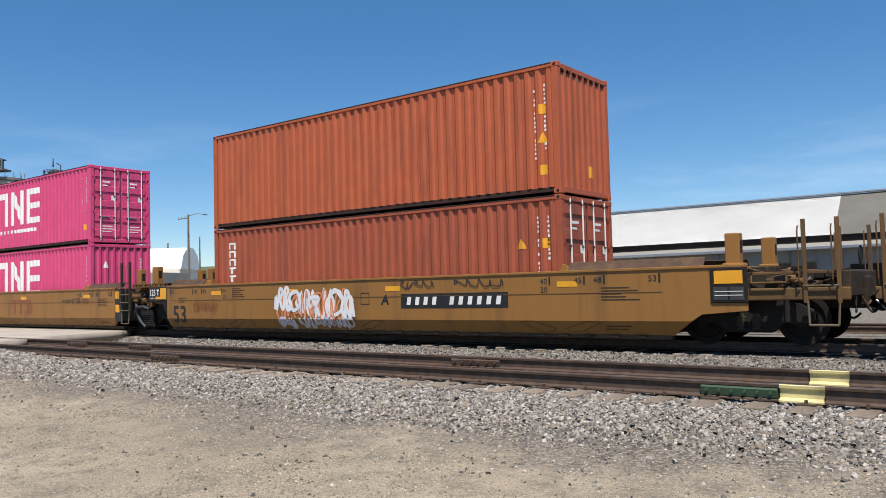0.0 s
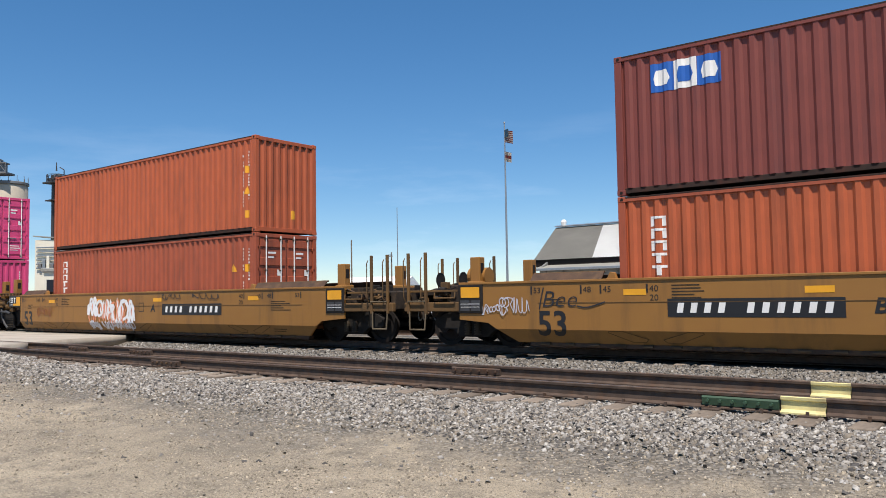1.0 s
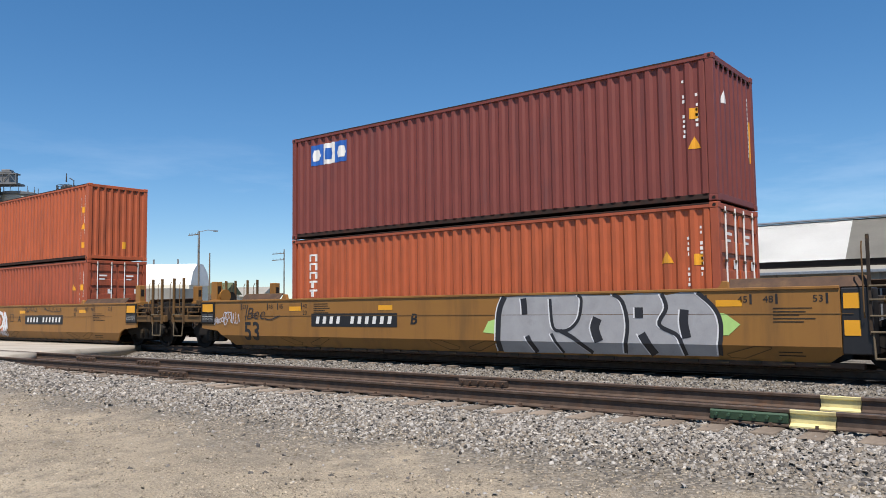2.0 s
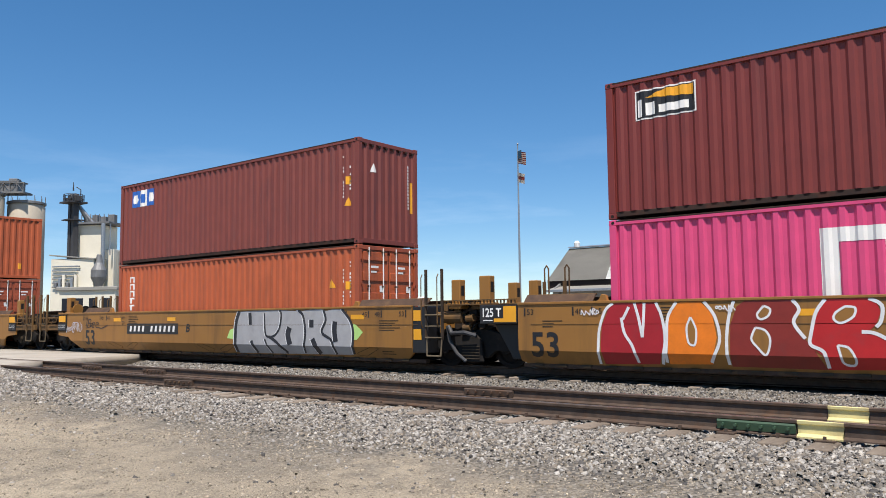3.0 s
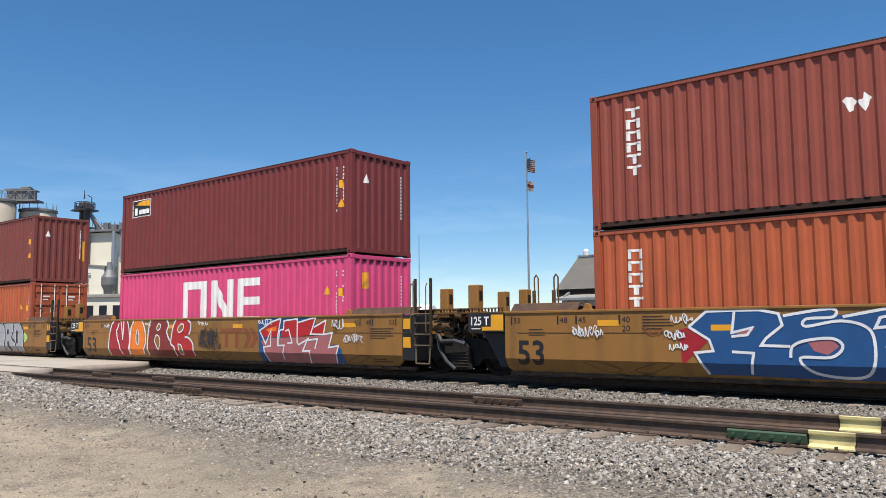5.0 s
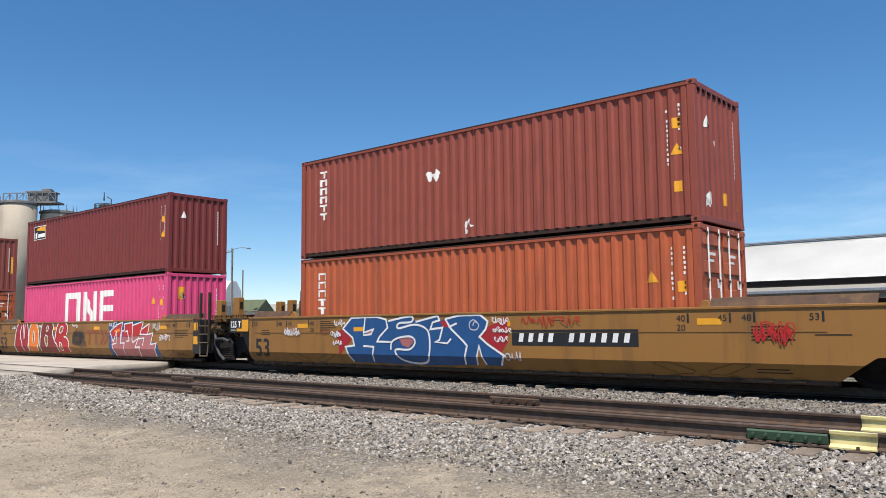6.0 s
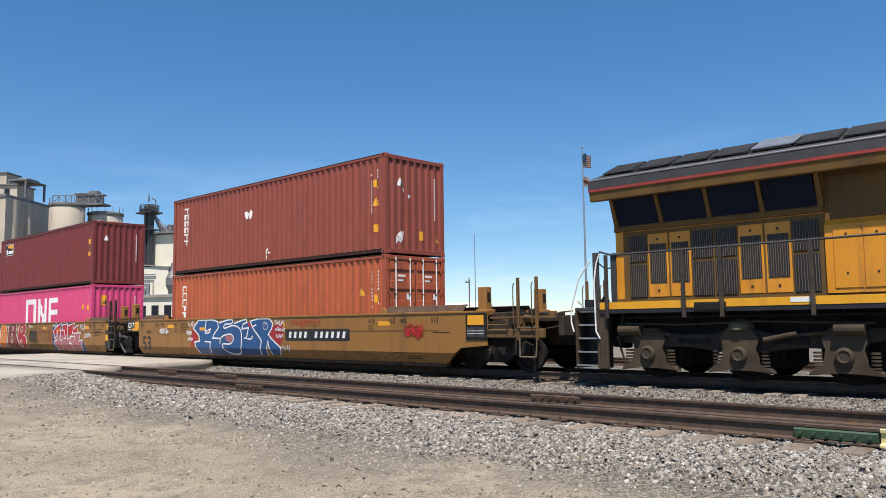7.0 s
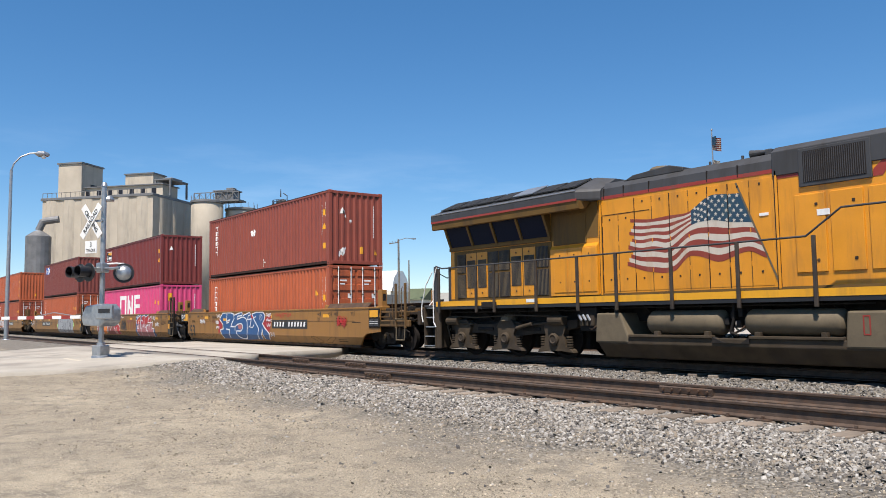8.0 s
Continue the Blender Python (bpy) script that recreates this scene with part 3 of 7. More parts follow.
def scuff(cx, cz, r, seed):
    """A ragged bare patch in (x, z)."""
    g = random.Random(seed)
    k = 11
    return [(cx + r * g.uniform(0.35, 1.1) * math.cos(math.tau * i / k), cz + r * g.uniform(0.4, 1.5) * math.sin(math.tau * i / k)) for i in range(k)]


for i, (x, z, r) in enumerate(((-7.1, 1.85, 0.12), (-6.85, 1.83, 0.13), (-5.85, 0.42, 0.17))):
    on_side(u1_top, flat([scuff(x, z, r, i)]), "white", "scuff", "pale scraped patch")
on_side(u1_top, flat([scuff(-5.84, 0.4, 0.11, 9)]), "brown", "scuff").location.y = -0.003
for i, (x, z, r) in enumerate(((0.66, 2.05, 0.07), (0.74, 1.9, 0.06), (0.98, 1.72, 0.08), (0.50, 0.45, 0.13), (0.62, 0.52, 0.13), (0.72, 0.62, 0.07))):
    on_end(u1_top, flat([scuff(x, z, r, i + 20)]), "white", "scuff", "pale scraped patch")
on_end(u1_top, flat([rect(1.4, 1.54, 0.45, 0.72)]), "yellow_mark", "warning_sticker")
on_end(u1_top, flat([[(2.05, 0.42), (2.22, 0.42), (2.08, 0.66)]]), "yellow_mark", "warning_sticker")
on_end(u2_low, flat([rect(0.45, 0.68, 1.95, 2.4)]), "yellow_mark", "warning_sticker")
on_end(u4_top, flat([rect(1.4, 1.54, 0.45, 0.72)]), "yellow_mark", "warning_sticker")
on_end(u3_top, flat([rect(2.15, 2.24, 1.0, 1.9)]), "yellow_mark", "height_mark")
# ---- well cars ----
CREASE, SILL_TOP, SILL_BOTTOM = 0.42, 1.45, 0.13
CAR_Y, CAR_W = 14.76, 2.96


def sill_y(x, z):
    """Depth of the car's side: upright above, leaning inwards below the crease."""
    return 0.0 if z >= CREASE else 0.17 * (CREASE - z) / (CREASE - SILL_BOTTOM)


def plate(poly, thick=0.06):
    own = laid(flat([poly]), sill_y, (), (CREASE,))
    g = bmesh.ops.extrude_face_region(own, geom=own.faces[:])
    for v in [e for e in g["geom"] if isinstance(e, bmesh.types.BMVert)]:
        v.co.y += thick
    bmesh.ops.recalc_face_normals(own, faces=own.faces[:])
    return own


def on_sill(t, own, material, name, label="", up=0.005):
    o = part(name, laid(own, lambda x, z: sill_y(x, z) - up, (), (CREASE,)), material, t, label)
    return o


def mirrored(own):
    own.transform(Matrix.Diagonal((1, -1, 1, 1)))
    own.transform(Matrix.Translation((0, CAR_W, 0)))
    bmesh.ops.reverse_faces(own, faces=own.faces[:])
    return own


wheel_parts = []


def wheelset_mesh(r, gauge_y):
    bm = rod((0, -gauge_y - 0.3, 0), (0, gauge_y + 0.3, 0), 0.08, None, 12)
    for s in (-1, 1):
        prof = [(0.1, -0.09), (0.16, -0.08), (0.17, -0.02), (r - 0.09, -0.01), (r - 0.06, -0.07), (r, -0.07), (r, 0.05), (r + 0.03, 0.055), (r + 0.03, 0.08), (r - 0.07, 0.08), (r - 0.1, 0.03), (0.15, 0.03), (0.1, 0.06)]
        own = lathe(prof, 28, "y")
        own.transform(Matrix.Translation((0, s * gauge_y, 0)) @ Matrix.Diagonal((1, -s * -1, 1, 1)))
        join(own, bm)
        for k in range(3):
            a = math.tau * k / 3
            rod((0.1 * math.cos(a), s * (gauge_y + 0.29), 0.1 * math.sin(a)), (0.1 * math.cos(a), s * (gauge_y + 0.32), 0.1 * math.sin(a)), 0.02, None, 6, bm)
        rod((0, s * (gauge_y + 0.2), 0), (0, s * (gauge_y + 0.3), 0), 0.15, None, 14, bm)
    return bm


def freight_truck(parent, x):
    """Two axles, cast side frames with spring nests, a bolster; parts of the car."""
    mid = CAR_W / 2
    truck = part("truck", box(-0.2, 0.2, 0.5, CAR_W - 0.5, 0.45, 0.75, None, 0.03), "under", parent, "black grimy freight truck")
    truck.location.x = x
    prof = [(-1.12, 0.62), (-1.12, 0.42), (-0.98, 0.36), (-0.78, 0.36), (-0.62, 0.40), (-0.40, 0.20), (0.40, 0.20), (0.62, 0.40), (0.78, 0.36),
            (0.98, 0.36), (1.12, 0.42), (1.12, 0.62), (0.85, 0.74), (0.45, 0.86), (-0.45, 0.86), (-0.85, 0.74)]
    for y in (0.40, CAR_W - 0.56):
        part("side_frame", prism(prof, y, y + 0.16, "y", None, 0.02), "under", truck, "cast black side frame")
    for dx in (-0.14, 0.14):
        bm = bmesh.new()
        for k in range(5):
            own = bmesh.new()
            bmesh.ops.create_cone(own, cap_ends=True, segments=14, radius1=0.085, radius2=0.085, depth=0.035)
            own.transform(Matrix.Translation((dx, 0.375, 0.27 + k * 0.055)))
            join(own, bm)
        rod((dx, 0.375, 0.25), (dx, 0.375, 0.55), 0.05, None, 10, bm)
        part("spring_nest", bm, "truck_grey", truck, "dusty coil springs")
    part("brake_beam", pipe([(-1.2, 0.7, 0.4), (-1.3, 0.7, 0.55), (-1.3, CAR_W - 0.7, 0.55), (-1.2, CAR_W - 0.7, 0.4)], 0.03, 6), "under", truck)
    for dx in (-0.89, 0.89):
        w = part("wheelset", wheelset_mesh(0.44, 0.755), "wheel", truck, "worn steel wheelset")
        wheel_parts.append((w, (dx, mid, 0.44), 0.44))
    return truck


def cage_post(parent, x, y, top=2.07, w=0.26):
    """A container guide post: a folded plate with a dark slot."""
    bm = box(x - w / 2, x + w / 2, y, y + 0.22, 1.35, top, None, 0.02)
    box(x - w * 0.7, x + w * 0.7, y - 0.03, y + 0.3, 1.35, 1.5, bm, 0.02)
    p = part("guide_post", bm, "car_yellow", parent, "tan folded-steel container guide post")
    part("slot", box(x + w / 2 - 0.01, x + w / 2 + 0.003, y + 0.05, y + 0.17, top - 0.38, top - 0.14), "dark_gap", p)


def rack(parent, x0, x1, y, z0, z1, rungs, stirrup=True, w=0.034, mat="car_yellow"):
    """Climbing irons: two channel posts, rungs between them, a stirrup step below."""
    s = 1 if y > 1 else -1
    for x in (x0, x1):
        bm = box(x - w, x + w, y - 0.02, y + 0.04, z0, z1, None, 0.008)
        box(x - w, x - w + 0.02, y + 0.03, y + 0.08, z0, z1, bm)
        q = part("ladder_post", bm, mat, parent, "tan channel ladder post")
        part("grab_iron", pipe([(x - 0.08, y - 0.03, z1 - 0.12), (x - 0.08, y - 0.08, z1 - 0.2), (x - 0.08, y - 0.08, z0 + 0.4), (x - 0.08, y - 0.02, z0 + 0.3)], 0.013, 6), "car_dirty_shaded", q)
    for z in rungs:
        part("rung", rod((x0, y - 0.03, z), (x1, y - 0.03, z), 0.016, None, 6), "tank_tan", parent)
    if stirrup:
        part("stirrup", pipe([(x0 + 0.03, y, z0 + 0.05), (x0 + 0.05, y - 0.02, z0 - 0.38), (x1 - 0.03, y - 0.02, z0 - 0.38), (x1, y, z0 + 0.05)], 0.02, 6), "tank_tan", parent)


def hoses(parent, x, y, z, seed):
    g = random.Random(seed)
    for k in range(4):
        a = Vector((x + g.uniform(-0.35, 0.2), y + g.uniform(0, 0.5), z + g.uniform(0, 0.25)))
        b = Vector((x + g.uniform(0, 0.5), y + g.uniform(0, 0.5), z + g.uniform(-0.2, 0.2)))
        pts = [a.lerp(b, i / 6) + Vector((0, -0.1, -0.22)) * math.sin(math.pi * i / 6) for i in range(7)]
        part("air_hose", pipe(pts, 0.022, 6), ("under", "galv", "rail_lip", "under")[k], parent)


def clutter(parent, x0, x1, seed):
    """Brake valves, rods and brackets heaped round the articulated joint."""
    g = random.Random(seed * 3 + 1)
    for k in range(16):
        x, y, z = g.uniform(x0, x1), g.uniform(0.12, 0.75), g.uniform(0.82, 1.42)
        mat = g.choice(("deck_grime", "car_dirty_shaded", "rail_lip", "under", "car_dirty_shaded"))
        if k % 3 == 0:
            part("brake_valve", rod((x - 0.1, y, z), (x + 0.1, y, z + g.uniform(-0.05, 0.05)), g.uniform(0.04, 0.09), None, 12), mat, parent)
        elif k % 3 == 1:
            part("bracket", box(x - g.uniform(0.04, 0.12), x + g.uniform(0.04, 0.12), y, y + 0.12, z - g.uniform(0.03, 0.1), z + g.uniform(0.03, 0.1), None, 0.012), mat, parent)
        else:
            part("brake_rod", rod((x - 0.2, y, z), (x + 0.2, y - 0.03, z + g.uniform(-0.25, 0.2)), 0.018, None, 6), mat, parent)


def hard_line(points, w):
    """A sprayed line with sharp corners, one unbroken band."""
    own = bmesh.new()
    last = None
    for i, q in enumerate(points):
        a, b = points[max(i - 1, 0)], points[min(i + 1, len(points) - 1)]
        d0 = Vector((q[0] - a[0], q[1] - a[1])).normalized() if i else None
        d1 = Vector((b[0] - q[0], b[1] - q[1])).normalized() if i < len(points) - 1 else None
        d0, d1 = d0 or d1, d1 or d0
        m = Vector((-d0.y - d1.y, d0.x + d1.x))
        m = m.normalized() if m.length > 0.2 else Vector((-d0.y, d0.x))
        k = w / 2 / max(0.45, m.dot(Vector((-d0.y, d0.x))))
        pair = [own.verts.new((q[0] + m.x * k, -0.0006 * i, q[1] + m.y * k)), own.verts.new((q[0] - m.x * k, -0.0006 * i, q[1] - m.y * k))]
        if last:
            own.faces.new((last[0], last[1], pair[1], pair[0]))
        last = pair
    return own


def size_marks(t, xs, flip):
    for x, s in xs:
        on_sill(t, flat([rect(x - 0.02, x + 0.02, 1.17, 1.35)]), "black", "size_mark")
        w = on_sill(t, words(s, 0.17, x + (0.05 if flip else -0.05), 1.2, 0, 0, 1.1, "LEFT" if flip else "RIGHT"), "black", "size_number")


def stencil_lines(t, x, z, n, w, seed, pitch=0.06):
    g = random.Random(seed)
    for k in range(n):
        on_sill(t, flat([rect(x, x + w * g.uniform(0.5, 1), z - k * pitch, z - k * pitch + 0.02)]), "deck_grime", "stencil_line")


def number_board(t, x, seed):
    """Black board with a plain white bar for each character."""
    on_sill(t, flat([rect(x, x + 3.13, 0.70, 1.05)]), "black", "number_board", "black stencil board")
    for k in (0, 1, 2, 3, 5, 6, 7, 8, 9, 10):
        a = x + 0.18 + k * 0.262
        on_sill(t, flat([[(a, 0.78), (a + 0.12, 0.78), (a + 0.155, 0.97), (a + 0.035, 0.97)]]), "white", "character_bar", "", 0.008)


def well_car(u, left, right, seed):
    t = thing("well_car", {"artic": "weathered ochre articulated well car with graffiti",
                           "platform": "weathered ochre end well car with a platform"}[right if right == "platform" else left] , "rail car", "well cars")
    moving.append((t, UNIT[u], CAR_Y, TRAIN_RAIL))
    rims = []
    poly = []
    if left == "artic":
        poly += [(-14.33, SILL_TOP), (-14.33, 0.2), (-14.2, SILL_BOTTOM)]
    else:
        poly += [(-16.1, SILL_TOP), (-16.1, 0.62), (-15.3, 0.55), (-14.6, SILL_BOTTOM)]
    if right == "artic":
        poly += [(1.85, SILL_BOTTOM), (2.1, 0.3), (2.1, SILL_TOP)]
    else:
        poly += [(2.42, SILL_BOTTOM), (3.05, 0.55), (3.9, 0.62), (3.9, SILL_TOP)]
    for far in (False, True):
        own = plate(poly)
        part("side_sill", mirrored(own) if far else own, "car_yellow", t)
        own = box(-14.3, 2.4, 0.16, 0.34, 0.05, 0.14, None, 0.01)
        part("bottom_chord", mirrored(own) if far else own, "rail_lip", t, "rust-brown bottom chord")
        own = box(poly[0][0], poly[-1][0] - 0.004, -0.025, 0.14, SILL_TOP - 0.035, SILL_TOP + 0.02, None, 0.01)
        part("top_chord", mirrored(own) if far else own, "car_yellow", t)
    # seams, raised outlines and straps
    part("seam", box(-14.0, 2.3, -0.008, 0.0, 0.985, 0.995), "car_dirty_shaded", t)
    for x, d in ((-0.95, 1), (0.95, -1), (-12.35, 1), (-10.4, -1), (-6.9, 1), (-5.0, -1)):
        if x in ((-6.9, -5.0), (-0.95, -12.35, -10.4), (-0.95,), (), ())[u]:
            continue  # hidden under thick spray paint
        pts = [(x, 0.40), (x + d * 0.3, 0.405), (x + d * 0.82, 0.25), (x + d * 0.76, 0.19), (x + d * 0.5, 0.18), (x, 0.37)]
        part("lightening_pad", plate(pts, -0.012), "car_yellow", t)
        rims.append(pts + pts[:1])
    for k in range(28):
        x = -14.0 + k * 0.58
        part("chord_clip", box(x, x + 0.22, 0.12, 0.16, 0.09, 0.13), "truck_grey", t)
    # floor of the well and cross beams
    for x in (-13.4, -10.0, -6.1, -2.2, 1.6):
        part("cross_beam", box(x - 0.15, x + 0.15, 0.2, CAR_W - 0.2, 0.06, 0.22, None, 0.02), "under", t)
    part("well_floor", box(-12.5, 0.3, 0.3, 0.75, 0.10, 0.2), "under", t)
    part("well_floor", box(-12.5, 0.3, CAR_W - 0.75, CAR_W - 0.3, 0.10, 0.2), "under", t)
    # sloped end shelves
    for a, b in (((0.2, 2.55) if right == "artic" else (0.2, 3.1)), (-14.2, -12.5)):
        for y, s in ((0.02, 1), (CAR_W - 0.02, -1)):
            prof = [(y, SILL_TOP + 0.0), (y + s * 0.02, SILL_TOP), (y + s * 0.2, SILL_TOP + 0.17), (y + s * 0.17, SILL_TOP + 0.18)]
            part("end_shelf", prism(prof, a, b), "rail_lip", t, "dark brown sloped shelf")
        part("shelf_edge", box(a, b, 0.19, 0.25, SILL_TOP + 0.15, SILL_TOP + 0.19, None, 0.01), "car_dirty_shaded", t)
        part("end_bulkhead", box(a if a > 0 else b - 0.2, (a if a > 0 else b - 0.2) + 0.1, 0.2, CAR_W - 0.2, 0.3, 1.45, None, 0.01), "car_dirty_shaded", t)
        part("end_deck", box(a + 0.1, b, 0.3, CAR_W - 0.3, 1.15, 1.3, None, 0.02), "deck_grime", t)
    for x in (0.08, -12.32):
        for y in (0.03, CAR_W - 0.15):
            part("twist_guide", prism([(x - 0.12, SILL_TOP), (x + 0.16, SILL_TOP), (x + 0.12, SILL_TOP + 0.14), (x + 0.02, SILL_TOP + 0.16), (x - 0.02, SILL_TOP + 0.05)], y, y + 0.1, "y", None, 0.01), "car_yellow", t)
    # marks
    for pts in rims:
        on_sill(t, hard_line(pts, 0.016), "car_dirty_shaded", "pad_edge", "", 0.0125)
    size_marks(t, ((1.9 if right == "artic" else 2.25, "53"), (1.07, "48"), (0.62, "45"), (-0.2, "40")), False)
    on_sill(t, words("20", 0.17, -0.25, 1.02, 0, 0, 1.1, "RIGHT"), "black", "size_number")
    size_marks(t, ((-14.15, "53"), (-12.95, "48"), (-12.5, "45"), (-11.5, "40")), True)
    on_sill(t, words("20", 0.17, -11.45, 1.02, 0, 0, 1.1), "black", "size_number")
    on_sill(t, words("53", 0.74, -14.02, 0.30, 0, 0.014, 1.02), "black", "size_number", "large stencilled number")
    for x in (-0.02, -4.9, -8.6, -12.0):
        on_sill(t, flat([rect(x, x + 0.48, 1.13, 1.25)]), "yellow_mark", "reflector_strip")
    stencil_lines(t, 1.0, 1.08, 5, 0.85, seed)
    stencil_lines(t, 1.05, 0.30, 2, 0.8, seed + 1)
    stencil_lines(t, -13.7, 1.05, 3, 0.5, seed + 2)
    stencil_lines(t, -11.0, 1.3, 5, 0.7, seed + 3)
    # ends
    if right == "platform":
        platform(t, 1, seed, 5.95 if u == 0 else 5.45)
    else:
        part("end_box", box(2.11, 2.6, 0.004, 0.5, 0.3, 1.43, None, 0.02), "black", t, "black end box with yellow squares")
        for z in (1.08, 0.62):
            o = part("yellow_square", box(2.15, 2.4, -0.004, 0.006, z, z + 0.26), "yellow_mark", t)
        rack(t, 2.56, 3.06, -0.02, 0.62, 2.32, (0.68, 0.95, 1.22, 1.45), True, 0.026, "deck_grime")
        for y in (0.15, CAR_W - 0.4):
            cage_post(t, 3.35, y, 2.05, 0.26)
        part("articulated_connector", box(2.7, 3.6, 0.9, CAR_W - 0.9, 0.7, 1.3, None, 0.05), "deck_grime", t)
        clutter(t, 2.75, 3.75, seed)
        part("brake_cylinder", rod((2.9, 0.25, 1.15), (3.5, 0.25, 1.15), 0.13, None, 14), "car_dirty_shaded", t)
        hoses(t, 3.5, 0.2, 1.1, seed)
        g = random.Random(seed)
        for k in range(5):
            x = 2.8 + 0.18 * k
            part("pipe_bracket", box(x, x + 0.14, 0.3 + 0.15 * g.random(), 0.6, 1.3, 1.45 + 0.12 * g.random(), None, 0.015), ("car_dirty_shaded", "under")[k % 2], t)
    if left == "platform":
        platform(t, -1, seed)
    else:
        part("end_box", box(-15.38, -14.36, 0.0, 0.5, 1.0, 1.43, None, 0.015), "black", t, "black end box with white stencil")
        o = on_sill(t, words("125 T", 0.275, -15.33, 1.165, 0, 0.006, 0.84), "white", "load_number", "white stencil")
        part("yellow_square", box(-14.72, -14.38, -0.005, 0.0, 1.04, 1.4), "yellow_mark", t)
        brace = prism([(-15.2, 1.0), (-14.36, 1.0), (-14.36, 0.2), (-14.7, 0.2)], 0.34, 0.6, "y", None, 0.02)
        part("end_brace", brace, "black", t, "black sloping brace")
        part("small_sticker", box(-14.55, -14.38, 0.325, 0.338, 0.66, 0.86), "yellow_mark", t)
        cage_post(t, -15.42, 0.25, 2.12, 0.3)
        cage_post(t, -15.48, CAR_W - 0.5, 2.08, 0.26)
        for x in (-15.37, -14.77):
            loop = part("grab_loop", pipe([(x, CAR_W - 0.1, 1.4), (x, CAR_W - 0.1, 2.38), (x + 0.06, CAR_W - 0.1, 2.46), (x + 0.12, CAR_W - 0.1, 2.38), (x + 0.12, CAR_W - 0.1, 1.4)], 0.02, 6), "car_dirty_shaded", t, "hairpin grab iron")
            part("loop_post", box(x - 0.06, x + 0.02, CAR_W - 0.12, CAR_W - 0.06, 1.3, 2.05), "car_dirty_shaded", loop)
        part("articulated_connector", box(-16.0, -14.3, 0.9, CAR_W - 0.9, 0.7, 1.25, None, 0.05), "deck_grime", t)
        clutter(t, -16.3, -15.45, seed + 8)
        part("spring_pot", lathe([(0.16, 1.2), (0.2, 1.25), (0.2, 1.4), (0.1, 1.5)], 14), "car_dirty_shaded", t).location = (-15.4, 0.5, 0)
        freight_truck(t, -15.85)
        deck = part("step_grating", box(-16.5, -14.4, 0.10, 0.62, 1.445, 1.46), "under", t, "tan open step grating")
        for k in range(22):
            x = -16.48 + 0.095 * k
            part("grating_bar", box(x, x + 0.035, 0.075, 0.10, 1.44, 1.56), ("car_dirty_shaded", "car_yellow", "deck_grime")[k % 3], deck)
        for z in (1.44, 1.54):
            part("grating_edge", box(-16.5, -14.4, 0.062, 0.078, z, z + 0.025), "car_dirty_shaded", deck)
        part("sticker_leg", box(-14.98, -14.722, -0.005, 0.0, 1.04, 1.125), "yellow_mark", t)
        part("load_mark", box(-15.28, -15.02, -0.005, 0.0, 1.07, 1.09), "white", t)
        part("brake_pipe", pipe([(-16.45, 0.2, 0.95), (-16.3, 0.12, 0.78), (-15.9, 0.12, 0.80), (-15.6, 0.16, 0.72)], 0.05, 8), "loco_grey", t, "dusty grey brake pipe")
        part("brake_lever", pipe([(-16.5, 0.22, 0.95), (-16.42, 0.2, 0.6), (-16.2, 0.2, 0.3), (-15.95, 0.22, 0.12)], 0.045, 8), "loco_grey", t)
        # guard plate with slots before the axle
        bm = prism([(-16.35, 0.85), (-15.85, 0.9), (-15.55, 0.6), (-15.5, 0.12), (-16.0, 0.1), (-16.3, 0.3)], 0.28, 0.36, "y", None, 0.02)
        part("slotted_guard", bm, "under", t)
        for k in range(5):
            part("guard_bar", box(-16.1, -15.6, 0.255, 0.285, 0.18 + 0.07 * k, 0.2 + 0.07 * k), "truck_grey", t)
        for k in range(6):
            x = -15.9 + 0.2 * k
            part("pipe_bracket", box(x, x + 0.15, 0.35, 0.62, 1.25, 1.42 + 0.03 * (k % 3), None, 0.015), ("car_dirty_shaded", "under", "car_yellow")[k % 3], t)
    return t


